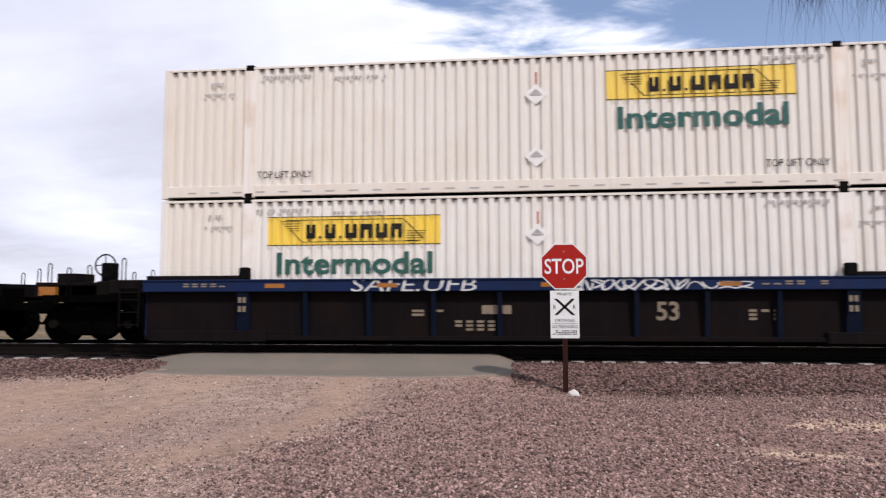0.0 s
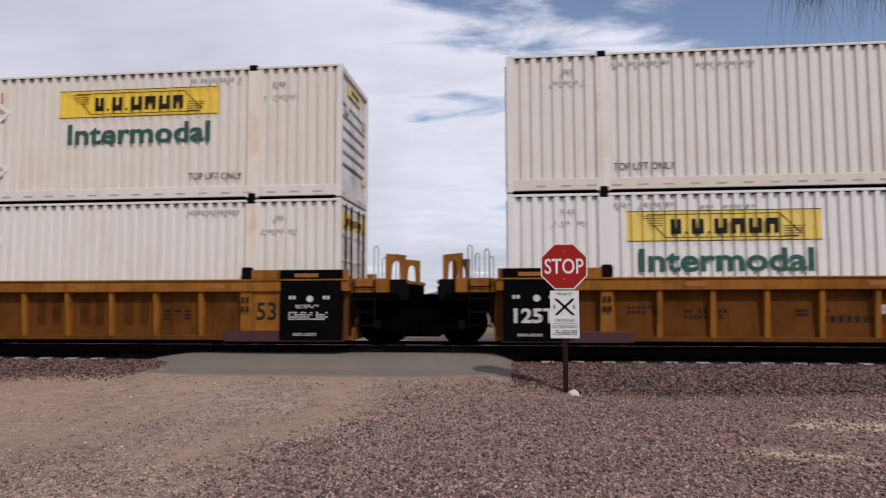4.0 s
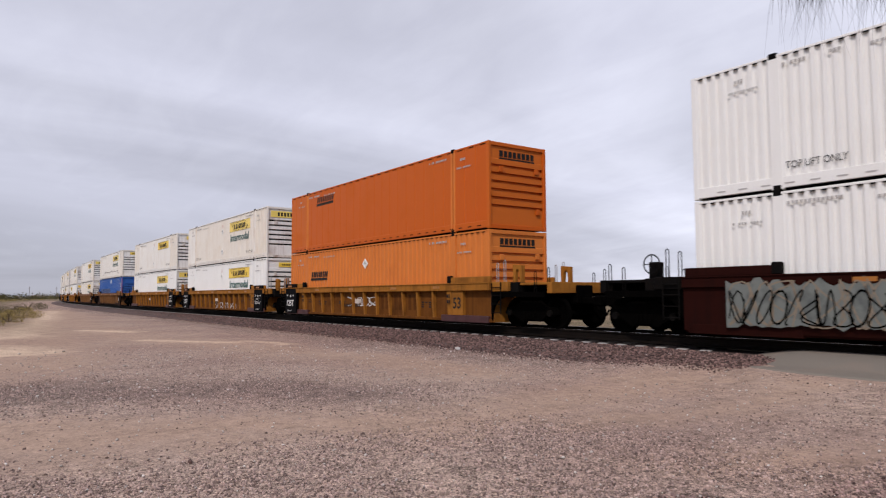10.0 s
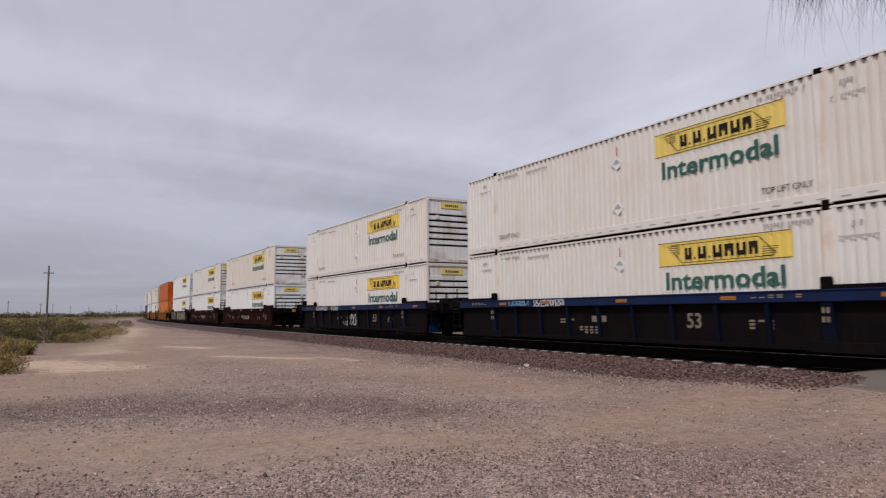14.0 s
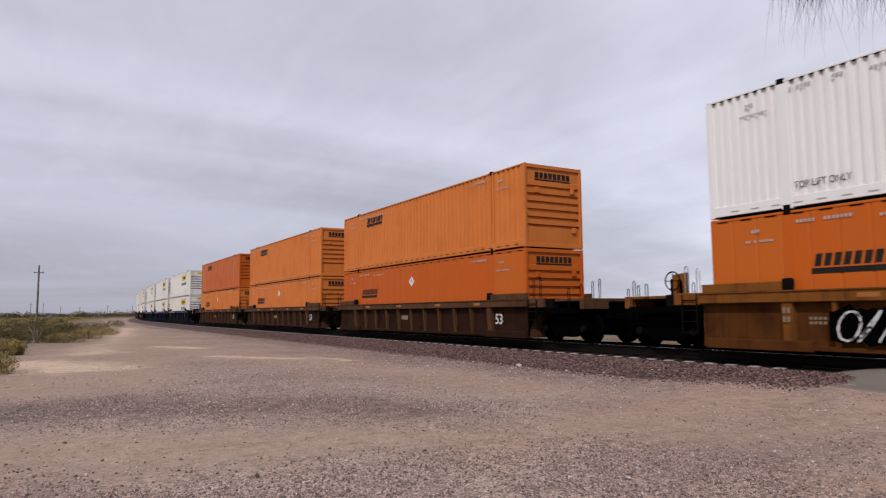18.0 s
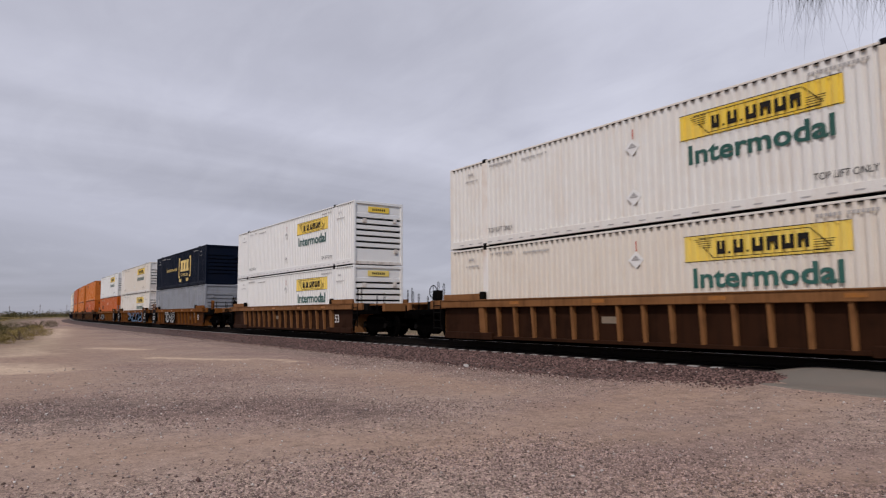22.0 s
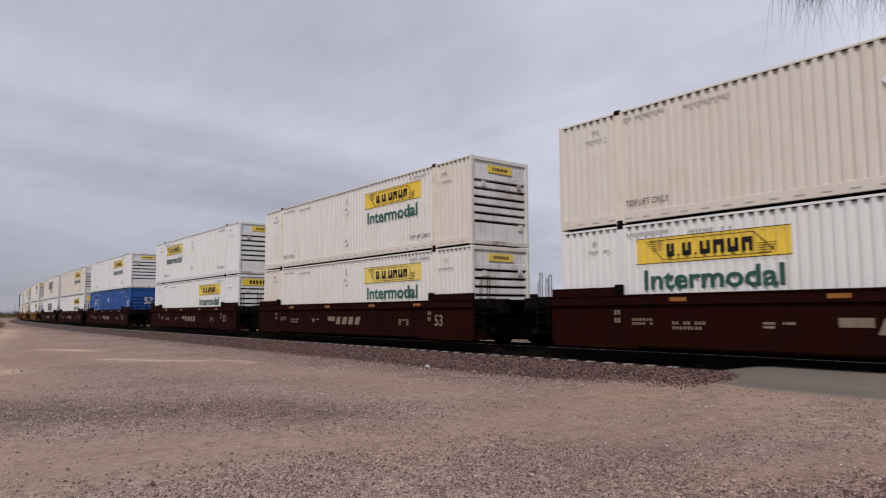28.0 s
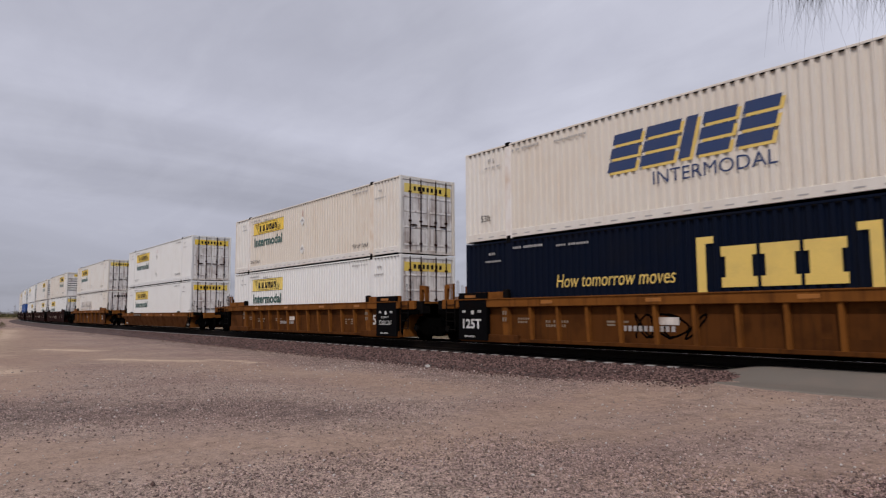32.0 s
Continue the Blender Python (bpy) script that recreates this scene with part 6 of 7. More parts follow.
# crossing: asphalt ramp up to the near rail, strips between and beyond the rails
def build_crossing():
    g = Geo()
    nx, ny = 46, 16
    for j in range(ny + 1):
        for i in range(nx + 1):
            u, w = i / nx, j / ny
            wob = 0.12 * noise.noise((i * 0.35, 3.3, 0)) if j == 0 else 0.0
            front = 11.9 + 0.55 * smooth(0.25, 0.0, u) + 0.7 * smooth(0.72, 1.0, u)
            y = front + (TRACK_Y - 0.83 - front) * w + wob
            spread = 0.5 * (1 - w)
            x = CROSS0 + 0.3 + 1.6 * spread + (CROSS1 - CROSS0 - 0.3 - spread * 1.2) * u + (0.08 * noise.noise((j * 0.5, 1.0, u)) if i in (0, nx) else 0)
            base = ground_z(x, y)
            z = max(base + 0.012, 0.05 + (RAIL_Z - 0.17) * smooth(11.6, TRACK_Y - 1.0, y) - 0.03)
            edge = 0.20 * (smooth(0.20, 0.0, u) + smooth(0.92, 1.0, u)) * smooth(0.0, 0.6, w)
            g.v.append((x, y, z - edge))
    n = nx + 1
    g.f = [(j * n + i, j * n + i + 1, (j + 1) * n + i + 1, (j + 1) * n + i) for j in range(ny) for i in range(nx)]
    # skirt down at the edges
    k = len(g.v)
    ring = [i for i in range(n)] + [j * n + nx for j in range(1, ny + 1)] + [ny * n + i for i in range(nx - 1, -1, -1)] + [j * n for j in range(ny - 1, 0, -1)]
    g.v += [(g.v[i][0], g.v[i][1], g.v[i][2] - 0.35) for i in ring]
    g.f += [(ring[a], ring[(a + 1) % len(ring)], k + (a + 1) % len(ring), k + a) for a in range(len(ring))]
    ob = tagged(new("road", g.mesh("road", "asphalt", True)), "sun-bleached asphalt ramp up to the rails", "road", kind="structure")
    for y0, y1 in ((TRACK_Y - 0.64, TRACK_Y + 0.64), (TRACK_Y + 0.83, TRACK_Y + 4.0)):
        h = Geo().box(CROSS0, CROSS1, y0, y1, 0.1, RAIL_Z - 0.12, 0.02)
        part("crossing_strip", h, "asphalt", ob)


build_crossing()


# ---- stones ----
def stone_forms(rg, count):
    forms = []
    ico = [(0, 0, 1), (0.89, 0, 0.45), (0.28, 0.85, 0.45), (-0.72, 0.53, 0.45), (-0.72, -0.53, 0.45), (0.28, -0.85, 0.45), (0.72, 0.53, -0.45), (-0.28, 0.85, -0.45), (-0.89, 0, -0.45), (-0.28, -0.85, -0.45), (0.72, -0.53, -0.45), (0, 0, -1)]
    faces = [(0, 1, 2), (0, 2, 3), (0, 3, 4), (0, 4, 5), (0, 5, 1), (1, 6, 2), (2, 7, 3), (3, 8, 4), (4, 9, 5), (5, 10, 1), (6, 7, 2), (7, 8, 3), (8, 9, 4), (9, 10, 5), (10, 6, 1), (11, 7, 6), (11, 8, 7), (11, 9, 8), (11, 10, 9), (11, 6, 10)]
    for _ in range(count):
        a = np.array(ico) * rg.uniform(0.7, 1.3, (12, 1)) * np.array([rg.uniform(0.8, 1.25), rg.uniform(0.7, 1.1), rg.uniform(0.5, 0.8)])
        forms.append(a)
    return forms, np.array(faces)


def scatter(name, label, mat, places, sizes, seed, plain=False):
    """Loose stones as one mesh. places: rows of x, y, z."""
    rg = np.random.default_rng(seed)
    forms, faces = stone_forms(rg, 12)
    if plain:   # eight-sided chips
        octa = np.array([(1, 0, 0), (0, 1, 0), (-1, 0, 0), (0, -1, 0), (0, 0, 1), (0, 0, -1)], float)
        forms = []
        for _ in range(24):
            f = octa * rg.uniform(0.6, 1.35, (6, 1)) * np.array([1.25, 0.95, 0.75])
            q = rg.uniform(-0.9, 0.9, 2)
            tilt = np.array([[1, 0, 0], [0, math.cos(q[0]), -math.sin(q[0])], [0, math.sin(q[0]), math.cos(q[0])]]) @ np.array([[math.cos(q[1]), 0, math.sin(q[1])], [0, 1, 0], [-math.sin(q[1]), 0, math.cos(q[1])]])
            forms.append(f @ tilt.T)
        faces = np.array([(0, 1, 4), (1, 2, 4), (2, 3, 4), (3, 0, 4), (1, 0, 5), (2, 1, 5), (3, 2, 5), (0, 3, 5)])
    nv = len(forms[0])
    V, F = [], []
    for k, (p, s) in enumerate(zip(places, sizes)):
        a = rg.uniform(0, 6.28)
        c, d = math.cos(a), math.sin(a)
        f = forms[k % len(forms)] * s
        V.append(np.stack([f[:, 0] * c - f[:, 1] * d + p[0], f[:, 0] * d + f[:, 1] * c + p[1], f[:, 2] + p[2]], 1))
        F.append(faces + nv * k)
    V, F = np.concatenate(V), np.concatenate(F)
    me = bpy.data.meshes.new(name)
    me.vertices.add(len(V))
    me.vertices.foreach_set("co", V.ravel())
    me.loops.add(F.size)
    me.loops.foreach_set("vertex_index", F.ravel().astype(np.int32))
    me.polygons.add(len(F))
    me.polygons.foreach_set("loop_start", np.arange(0, F.size, 3, dtype=np.int32))
    me.update(calc_edges=True)
    me.materials.append(M[mat])
    return tagged(new(name, me), label, "stones", kind="stuff")


def bed_z(d):
    return float(np.interp(abs(d), [0, 1.45, 2.0, 3.3, 3.7], [0.25, 0.25, 0.215, 0.02, 0.0]))


def strew():
    rg = np.random.default_rng(4)
    pl, sz = [], []
    while len(pl) < 38000:
        x = rg.uniform(-1, 9.5) if rg.random() < 0.42 else -1 - abs(rg.normal(0, 24))
        d = -rg.triangular(1.36, 1.9, 4.2)
        y = track_centre(x) + d
        if CROSS0 + 1.9 < x < CROSS1 - 0.25 and d > -4:
            continue
        s = rg.uniform(0.018, 0.042) * (1.0 - 0.45 * smooth(3.0, 4.2, -d))
        pl.append((x, y, max(bed_z(d), ground_z(x, y)) + s * rg.uniform(-0.1, 0.5)))
        sz.append(s)
    scatter("ballast_stones", "crushed grey-mauve ballast stones beside the rails", "ballast", pl, sz, 1)
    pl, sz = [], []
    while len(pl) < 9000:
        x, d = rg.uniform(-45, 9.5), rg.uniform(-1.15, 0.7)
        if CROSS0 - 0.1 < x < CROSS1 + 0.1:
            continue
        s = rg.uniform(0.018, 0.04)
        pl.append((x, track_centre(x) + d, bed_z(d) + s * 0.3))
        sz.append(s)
    # these stones carry the same painted shade as the sheet below them
    scatter("ballast_stones", "ballast stones between the rails, darkened for the shade under the train", "under_shade", pl, sz, 7)
    pl, sz, cells = [], [], {}
    while len(pl) < 150000:
        r = 0.6 + 23.5 * rg.random() ** 1.35
        a = radians(rg.uniform(-44, 112))
        x, y = -r * math.sin(a), r * math.cos(a)
        if track_centre(x) - y < 3.4 or (CROSS0 < x < CROSS1 and y > 12.0):
            continue
        if rg.random() > min(1.0, r / 3.4) or rg.random() > smooth(112, 98, math.degrees(a)) or rg.random() > smooth(-44, -35, math.degrees(a)):
            continue
        cell = (round(x * 3), round(y * 3))
        if cell not in cells:
            cells[cell] = soil(x, y)[5]
        if rg.random() > cells[cell] * (0.72 + 0.8 * noise.noise((x * 0.5, y * 0.9, 9.0))) + 0.02:
            continue
        s = (0.0085 + 0.014 * rg.random() ** 1.8) * (0.78 + 0.27 * smooth(-5.0, -1.5, x))
        pl.append((x, y, ground_z(x, y) + s * 0.28))
        sz.append(s)
    east = [x > -2.4 + 0.22 * (y - 7.0) + 0.5 * noise.noise((x, y, 3.0)) and y > 3.0 for x, y, z in pl]
    scatter("gravel", "pale loose gravel lying on the dirt", "gravel", [p for p, e in zip(pl, east) if not e], [q for q, e in zip(sz, east) if not e], 2, True)
    scatter("crushed_stone", "mauve crushed stone lying thick on the ground", "gravel_mauve", [p for p, e in zip(pl, east) if e], [q for q, e in zip(sz, east) if e], 3, True)
    pl, sz = [], []
    while len(pl) < 5200:
        r = 2.2 + 20 * rg.random() ** 1.1
        a = radians(rg.uniform(-36, 100))
        x, y = -r * math.sin(a), r * math.cos(a)
        if track_centre(x) - y < 1.9 or (CROSS0 < x < CROSS1 and y > 11.6):
            continue
        s = (0.006 + 0.012 * rg.random() ** 3) * (0.7 + 0.05 * r)
        pl.append((x, y, max(bed_z(y - track_centre(x)), ground_z(x, y)) + s * 0.5))
        sz.append(s)
    scatter("pale_chips", "pale quartz chips strewn over the gravel", "chip", pl, sz, 9, True)
    pl, sz = [], []
    while len(pl) < 700:
        r = 3.8 + 19 * rg.random() ** 1.2
        a = radians(rg.uniform(-32, 98))
        x, y = -r * math.sin(a), r * math.cos(a)
        if track_centre(x) - y < 3.2 or (CROSS0 < x < CROSS1 and y > 11.6):
            continue
        s = 0.009 + 0.018 * rg.random() ** 3
        pl.append((x, y, ground_z(x, y) + s * 0.05))
        sz.append(s)
    scatter("clods", "dark clods and stones lying on the dirt", "cobble", pl, sz, 5)


strew()


# ---- the stop sign ----
def stop_sign():
    root = thing("stop_sign", "red octagonal stop sign over white notice on rusty post", "road sign", "", pose(0.785, 11.3, 0.02))
    part("post", Geo().box(-0.042, 0.042, 0.0, 0.06, -0.4, 2.40, 0.006), "post", root, "rusty brown steel post")
    R = 0.381 / math.cos(math.pi / 8)
    octo = lambda r: [(r * math.cos(math.pi / 8 + k * math.pi / 4), 2.055 + r * math.sin(math.pi / 8 + k * math.pi / 4)) for k in range(8)]
    face = part("octagon_plate", Geo().prism(octo(R), -0.006, -0.002), "white_sign", root, "white-bordered octagon plate")
    part("red_face", Geo().prism(octo(R - 0.022), -0.009, -0.0055), "red_sign", face, "red reflective face")
    part("stop_word", letters("STOP", "white_sign", 0.255, 0.64, bold=0.012), "white_sign", face, "white word", pose(-0.32, -0.0115, 1.93))
    pl = part("notice_plate", Geo().box(-0.235, 0.235, -0.006, -0.002, 0.87, 1.655, 0.001), "white_sign", root, "white crossing notice plate")
    g = Geo()
    for k in (1, -1):
        g.add([(-0.145 * k - 0.03, -0.0085, 1.25), (-0.145 * k + 0.03, -0.0085, 1.25), (0.145 * k + 0.03, -0.0085, 1.52), (0.145 * k - 0.03, -0.0085, 1.52)], [(0, 1, 2, 3)])
    part("cross_mark", g, "black_decal", pl, "black diagonal cross")
    for text, w, h, x, z in (("PRIVATE", 0.24, 0.045, -0.12, 1.575), ("R", 0.05, 0.075, -0.185, 1.345), ("R", 0.05, 0.075, 0.135, 1.345), ("CROSSING", 0.32, 0.055, -0.16, 1.135), ("NO TRESPASSING", 0.42, 0.05, -0.21, 1.035)):
        part("notice_word", letters(text, "black_decal", h, w), "black_decal", pl, "", pose(x, -0.0085, z))
    g = Geo()
    bars(g, -0.2, 0.985, -0.0065, 0.4, 0.018, 16, 3, 31)
    g.box(-0.2, 0.2, -0.0085, -0.0065, 1.105, 1.112)
    part("small_print", g, "black_decal", pl)
    g = Geo()
    for z in (0.95, 1.58, 1.85, 2.3):
        g.cyl((0, -0.013, z), (0, 0.0, z), 0.012, 6)
    part("bolt", g, "galv", root)


stop_sign()
rg9 = np.random.default_rng(31)
for x, y, s, lab in ((0.90, 11.10, 0.10, "white stone at the foot of the sign post"), (-15.5, 11.6, 0.09, "pale stone lying on the gravel"), (-6.6, 1.8, 0.035, "small dark stone on the dirt")):
    forms, faces = stone_forms(rg9, 1)
    g = Geo().add([tuple(p * s) for p in forms[0]], [tuple(int(i) for i in q) for q in faces])
    ob = new("stone", g.mesh("stone", "rock" if s > 0.04 else "ballast"))
    ob.matrix_basis = pose(x, y, ground_z(x, y) + s * 0.35)
    tagged(ob, lab, "stone")


# ---- scrub ----
def shrub(x, y, r, h, mat, seed, count=3600):
    rg = np.random.default_rng(seed)
    root = thing("shrub", "dry green-grey desert shrub on sandy ground" if mat == "leaf" else "dark green creosote shrub on sandy ground", "shrub", "desert shrubs", pose(x, y, ground_z(x, y)))
    g = Geo()
    stems = []
    for k in range(14):
        a, lean = rg.uniform(0, 6.28), rg.uniform(0.2, 0.95)
        tip = Vector((math.cos(a) * r * lean, math.sin(a) * r * lean, h * rg.uniform(0.55, 1.0) * math.sqrt(max(0.1, 1 - 0.6 * lean * lean))))
        mid = tip * 0.5 + Vector((0, 0, h * 0.08))
        g.cyl((0, 0, -0.02), mid, 0.022 * r, 4, 0.014 * r)
        g.cyl(mid, tip, 0.014 * r, 4, 0.005 * r)
        stems.append((mid, tip))
    part("stem", g, "twig", root, kind="stuff")
    c = Geo()
    lobes = [(Vector((0, 0, h * 0.45)), r * 0.62, h * 0.52)]
    for k in range(8):
        a, q = rg.uniform(0, 6.28), rg.uniform(0.35, 0.8) * r
        lobes.append((Vector((math.cos(a) * q, math.sin(a) * q, h * rg.uniform(0.2, 0.5))), r * rg.uniform(0.24, 0.40), h * rg.uniform(0.28, 0.46)))
    for k in range(count):
        o, lr, lh = lobes[int(rg.integers(len(lobes)))]
        n = Vector(rg.normal(0, 1, 3)).normalized()
        q = rg.uniform(0.62, 1.04) if rg.random() < 0.93 else rg.uniform(1.05, 1.25)
        p = o + Vector((n.x * lr * q, n.y * lr * q, n.z * lh * q))
        p.z = max(0.02, p.z)
        L, w = rg.uniform(0.035, 0.08), rg.uniform(0.010, 0.022)
        d = (n + Vector(rg.normal(0, 0.55, 3)) + Vector((0, 0, 0.35))).normalized()
        side = d.cross(Vector(rg.normal(0, 1, 3))).normalized() * w
        n0 = len(c.v)
        c.v += [(p - side * 0.4)[:], (p + d * L * 0.5 - side)[:], (p + d * L)[:], (p + d * L * 0.5 + side)[:]]
        c.f.append((n0, n0 + 1, n0 + 2, n0 + 3))
    part("foliage", Geo_mesh(c, "foliage", mat), mat, root)
    return root


def Geo_mesh(g, name, mat):
    return g.mesh(name, mat, fix=False)


rgs = np.random.default_rng(8)
for k, (x, y, r, h, mat) in enumerate((
    (-22.2, -1.3, 0.75, 0.62, "leaf"), (-22.6, -2.3, 0.8, 0.75, "leaf"), (-24.2, -2.0, 0.9, 0.66, "leaf"), (-27.8, -2.6, 0.8, 0.5, "leaf"), (-31.0, -1.2, 0.5, 0.5, "leaf"), (-36.0, -1.6, 0.7, 0.4, "leaf"), (-40.0, -3.4, 1.1, 0.5, "leaf"),
    (-44, -2.0, 1.2, 0.5, "leaf_dark"), (-48, -3.6, 1.4, 0.55, "leaf"), (-50, -0.8, 1.2, 0.5, "leaf_dark"), (-55, 0.4, 1.4, 0.5, "leaf_dark"), (-60, 1.3, 1.0, 0.45, "leaf"), (-64, 2.0, 1.3, 0.55, "leaf_dark"),
    (-70, 3.2, 1.1, 0.5, "leaf"), (-76, 3.6, 1.5, 0.6, "leaf_dark"), (-86, 5.6, 1.3, 0.5, "leaf"), (-56, -3.2, 1.5, 0.6, "leaf_dark"), (-66, -2.0, 1.5, 0.6, "leaf"),
    (-33.5, -2.6, 0.9, 0.75, "leaf"), (-38.0, -2.2, 0.8, 0.62, "leaf"), (-34.5, -1.3, 0.55, 0.6, "leaf"), (-44.5, -0.4, 1.5, 1.15, "leaf_dark"), (-47.5, 0.6, 1.4, 1.05, "leaf_dark"), (-43.5, 0.9, 1.1, 0.62, "leaf"),
    (-49.0, 2.4, 1.2, 0.72, "leaf"), (-57.5, 3.6, 1.5, 0.75, "leaf"), (-58.0, -2.6, 2.4, 1.3, "leaf_dark"), (-66.0, -0.4, 2.6, 1.3, "leaf_dark"), (-72.0, 3.0, 2.4, 1.0, "leaf_dark"), (-96.0, 6.6, 2.4, 1.0, "leaf_dark"), (-84.0, -1.5, 3.0, 1.3, "leaf_dark"))):
    shrub(x, y, r, h, mat, 100 + k)


def far_scrub():
    rg = np.random.default_rng(12)
    for name, mat, count in (("scrub_field", "leaf", 1500), ("dark_scrub_field", "leaf_dark", 900)):
        g = Geo()
        for k in range(count):
            x = -rg.uniform(60, 100) - 500 * rg.random() ** 2
            y = track_centre(max(x, -900)) - 11.5 - (abs(x) - 40) * 0.03 - abs(rg.normal(0, 0.22)) * (abs(x))
            r, h = rg.uniform(0.6, 1.6), rg.uniform(0.15, 0.42)
            for b in range(34):
                a, q = rg.uniform(0, 6.28), rg.uniform(0, 1)
                p = Vector((x + math.cos(a) * r * q, y + math.sin(a) * r * q, h * rg.uniform(0.0, 0.7) * (1.1 - q * q)))
                d = Vector((math.cos(a) * 0.6, math.sin(a) * 0.6, 0.8)) * rg.uniform(0.15, 0.32)
                side = d.cross(Vector(rg.normal(0, 1, 3))).normalized() * rg.uniform(0.05, 0.13)
                n0 = len(g.v)
                g.v += [(p - side)[:], (p + d)[:], (p + side)[:]]
                g.f.append((n0, n0 + 1, n0 + 2))
        tagged(new(name, g.mesh(name, mat, fix=False)), "low desert scrub spreading to the horizon", "scrub", kind="stuff")


far_scrub()


def far_trees():
    """Dark clumps of trees and hedges along the horizon."""
    rg = np.random.default_rng(23)
    g = Geo()
    for k in range(240):
        x = -rg.uniform(480, 1000)
        y, r, h = -x * rg.uniform(-0.30, 0.12), rg.uniform(2.5, 7.0), rg.uniform(2.2, 5.5)
        for b in range(60):
            a, q = rg.uniform(0, 6.28), rg.uniform(0, 1) ** 0.6
            p = Vector((x + math.cos(a) * r * q, y + math.sin(a) * r * q, h * rg.uniform(0.0, 1.0) * (1.05 - q * q)))
            d = Vector(rg.normal(0, 1, 3)).normalized() * rg.uniform(0.5, 1.1)
            side = d.cross(Vector(rg.normal(0, 1, 3))).normalized() * rg.uniform(0.3, 0.7)
            n0 = len(g.v)
            g.v += [(p - side)[:], (p + d)[:], (p + side)[:]]
            g.f.append((n0, n0 + 1, n0 + 2))
    tagged(new("far_trees", g.mesh("far_trees", "leaf_dark", fix=False)), "dark trees and hedges along the desert horizon", "trees", kind="stuff")


far_trees()


# ---- poles, far buildings and hills ----
def utility_pole(x, y, h):
    root = thing("utility_pole", "tall weathered wooden utility pole with a crossarm", "utility pole", "poles along the line", pose(x, y, 0))
    part("pole_shaft", Geo().cyl((0, 0, -0.5), (0, 0, h), 0.17 * h / 9, 10, 0.12 * h / 9), "wood", root)
    part("crossarm", Geo().box(-0.08, 0.08, -0.8, 0.8, h - 1.35, h - 1.2, 0.01), "wood", root)
    g = Geo()
    for yy in (-0.7, 0.7):
        g.cyl((0, yy, h - 1.2), (0, yy, h - 1.02), 0.05, 6)
    g.cyl((0, 0, h), (0, 0, h + 0.15), 0.06, 6)
    part("insulator", g, "grey_decal", root)


utility_pole(-140, -1.45, 10.4)
for x, y, h in ((-420, -22, 9.5), (-460, -8, 9.0), (-520, -2, 9.5), (-600, 42, 9.5), (-620, 62, 9.5), (-640, 10, 9.5), (-650, 80, 9.5), (-700, 26, 9.5)):
    utility_pole(x, y, h)


def far_building(x, y, w, d, h, mat, seed):
    root = thing("far_building", "low pale flat-roofed building far across the desert", "building", "far buildings", pose(x, y, 0, 0, 0, seed * 7 % 40))
    part("wall", Geo().box(-w / 2, w / 2, -d / 2, d / 2, -0.5, h), mat, root)
    part("roof", Geo().prism([(-w / 2 - 0.4, h), (w / 2 + 0.4, h), (w / 2 - 0.5, h + 1.0), (-w / 2 + 0.5, h + 1.0)], -d / 2 - 0.4, d / 2 + 0.4), "grey", root)
    for i in range(3):
        part("window", Geo().box(w / 2 - 0.02, w / 2 + 0.03, -d / 2 + d * (0.15 + 0.3 * i), -d / 2 + d * (0.3 + 0.3 * i), h * 0.35, h * 0.75), "navy", root)


rgb = np.random.default_rng(3)
for k in range(11):
    x = -rgb.uniform(900, 1250)
    far_building(x, rgb.uniform(-0.02, 0.11) * -x, rgb.uniform(8, 16), rgb.uniform(7, 15), rgb.uniform(2.4, 4.0), ("concrete", "grey", "white_clean", "concrete", "wood")[k % 5], k)


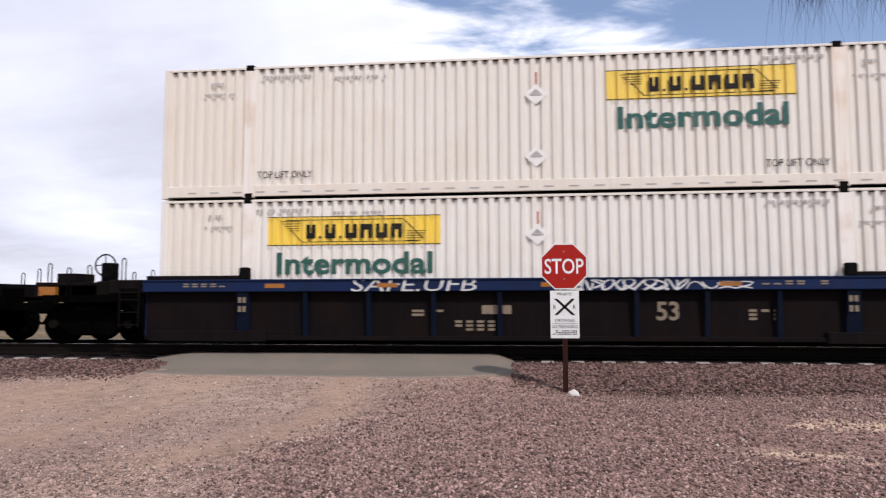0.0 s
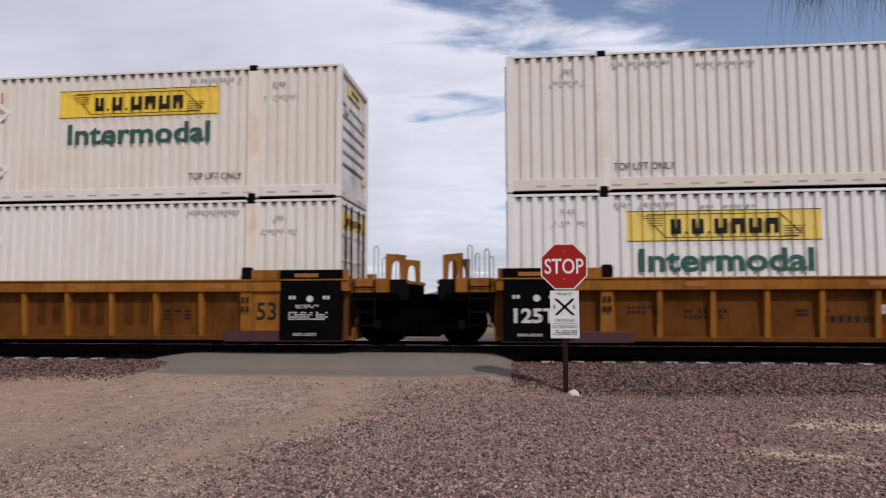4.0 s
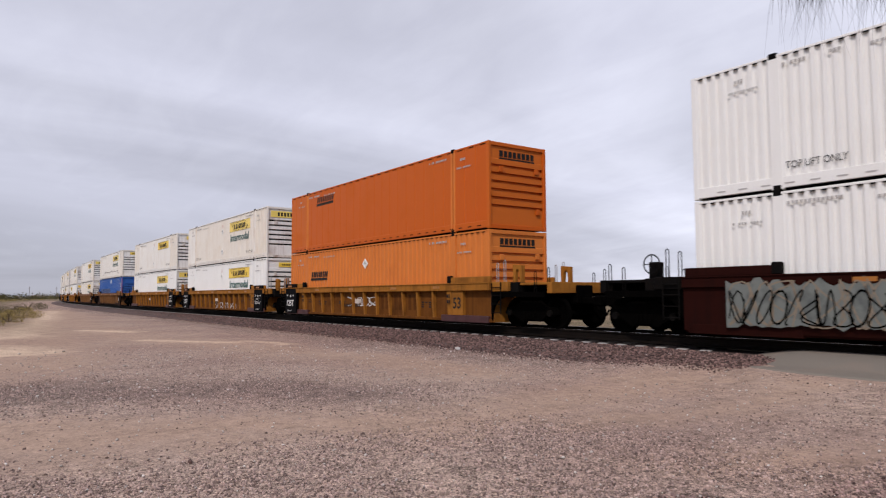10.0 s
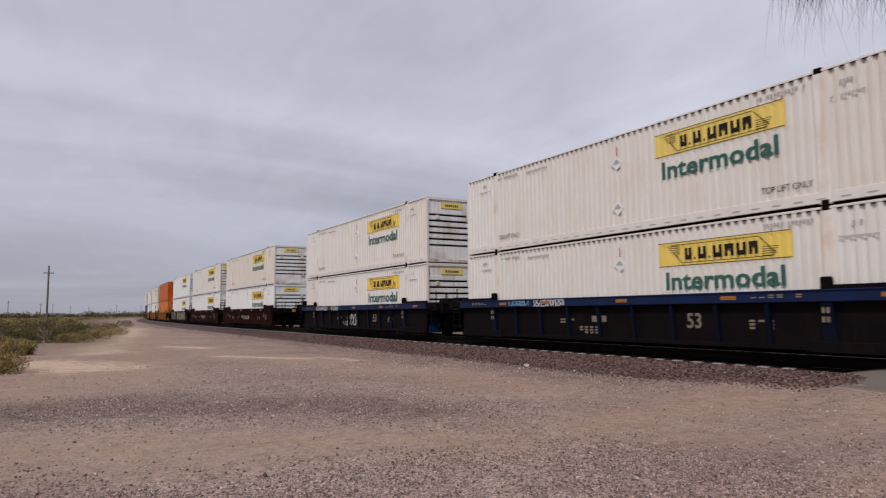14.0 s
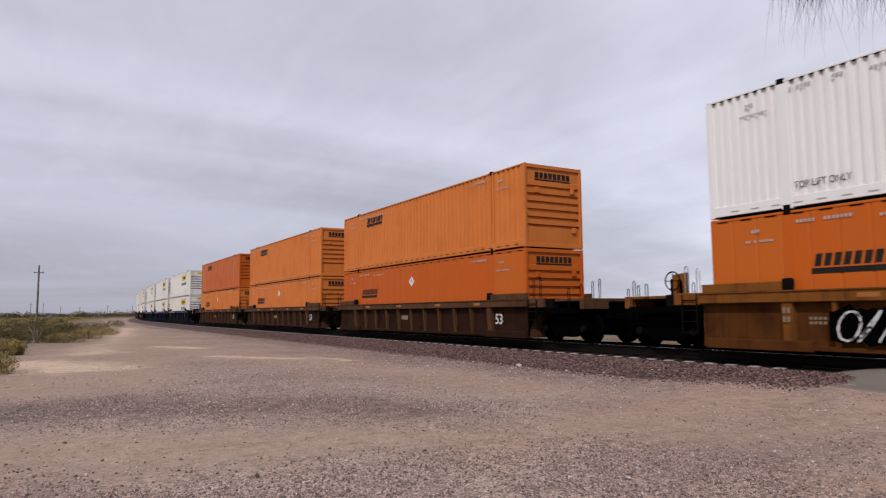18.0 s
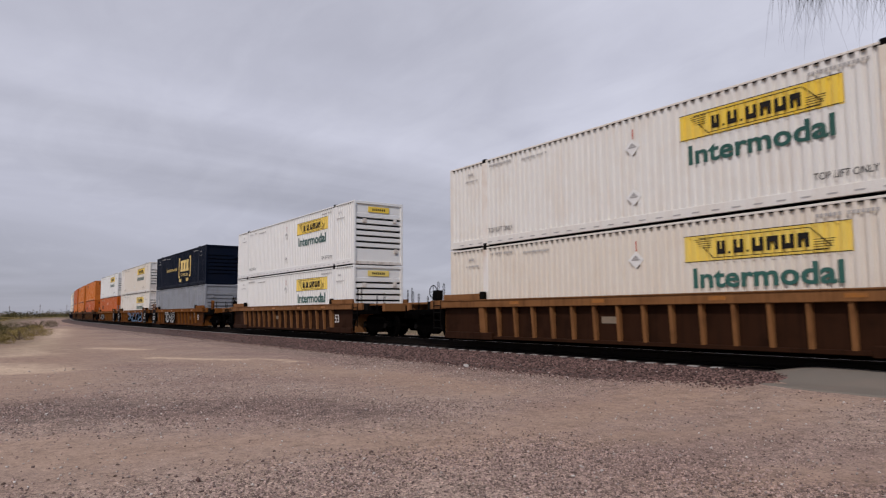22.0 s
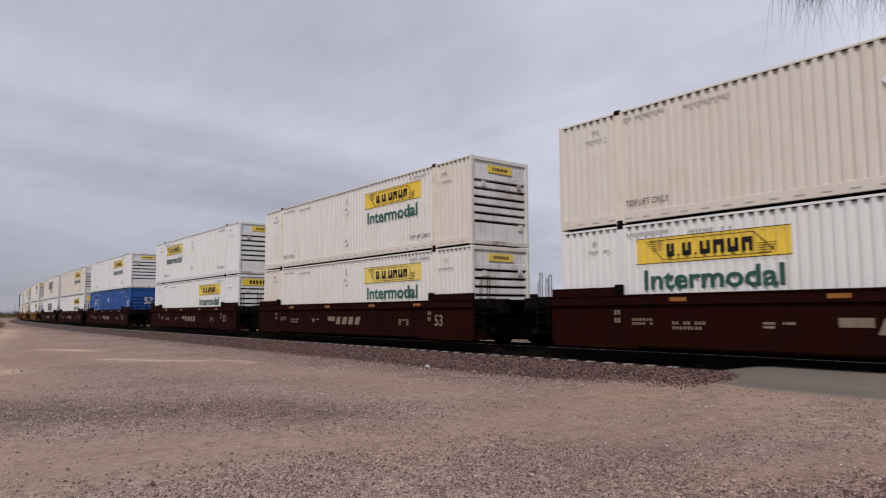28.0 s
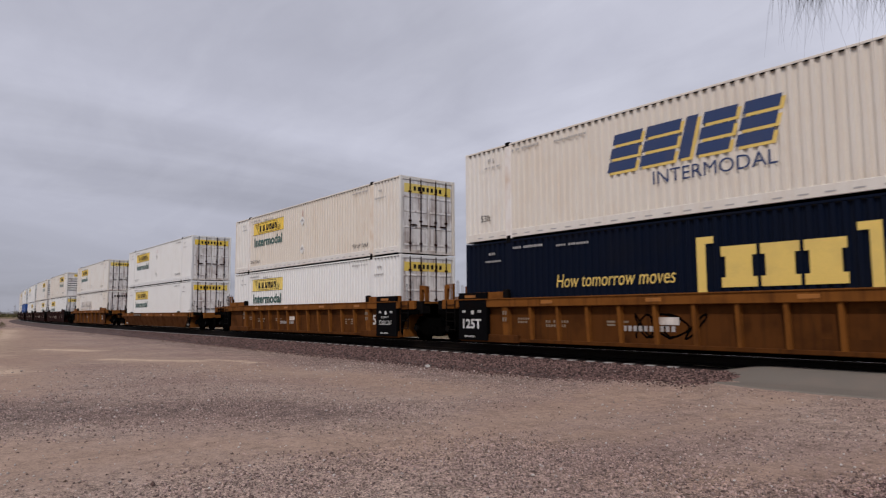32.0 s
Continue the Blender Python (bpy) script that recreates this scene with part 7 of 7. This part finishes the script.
def ridge(name, x0, y0, x1, y1, height, seed, depth=220):
    g = Geo()
    n = 90
    d = Vector((x1 - x0, y1 - y0, 0))
    side = Vector((-d.y, d.x, 0)).normalized()
    rows = 9
    for j in range(rows):
        for i in range(n + 1):
            u, w = i / n, j / (rows - 1)
            p = Vector((x0, y0, 0)) + d * u + side * depth * (w - 0.5)
            prof = math.sin(math.pi * w) ** 1.2 * smooth(0, 0.12, u) * smooth(1, 0.88, u)
            hh = height * prof * (0.55 + 0.6 * noise.fractal((u * 7 + seed, w * 1.5, seed), 0.9, 2.0, 5))
            g.v.append((p.x, p.y, max(-1.0, hh)))
    m = n + 1
    g.f = [(j * m + i, j * m + i + 1, (j + 1) * m + i + 1, (j + 1) * m + i) for j in range(rows - 1) for i in range(n)]
    tagged(new(name, g.mesh(name, "hill", True)), "bare brown desert hills in the distance", "hill", kind="structure")


ridge("backdrop_hills", -150, 900, 900, 700, 52, 3.0)
ridge("backdrop_hills", -1300, 900, -200, 1000, 26, 8.0)
ridge("backdrop_hills", -1500, -260, -1300, 260, 7, 5.0, 300)


# ---- fur of the microphone's wind cover, hanging in at the picture's corner ----
def wind_cover():
    rg = np.random.default_rng(17)
    root = thing("microphone_wind_cover", "grey fur strands of a microphone wind cover", "wind cover")
    g = Geo()
    for k in range(230):
        x = (0.190 + rg.normal(0, 0.007)) if k % 5 < 2 else (0.229 + rg.normal(0, 0.008)) if k % 5 < 4 else rg.uniform(0.170, 0.242)
        p, d = Vector((x, 0.150, -0.36 + 0.03 * rg.random())), Vector((rg.normal(0.05, 0.14), -1, 0)).normalized()
        reach, thick = (rg.uniform(0.020, 0.036) if k % 4 else rg.uniform(0.036, 0.052)), rg.uniform(0.0006, 0.0013)
        for i in range(4):
            q = p + d * reach / 4
            g.cyl(p, q, thick * (1 - i / 4.4), 3, thick * (1 - (i + 1) / 4.4))
            p, d = q, (d + Vector((rg.normal(0, 0.10), 0, 0))).normalized()
    part("fur_tuft", g, "hair", root, kind="stuff")
    return root


FUR = wind_cover()
motions()
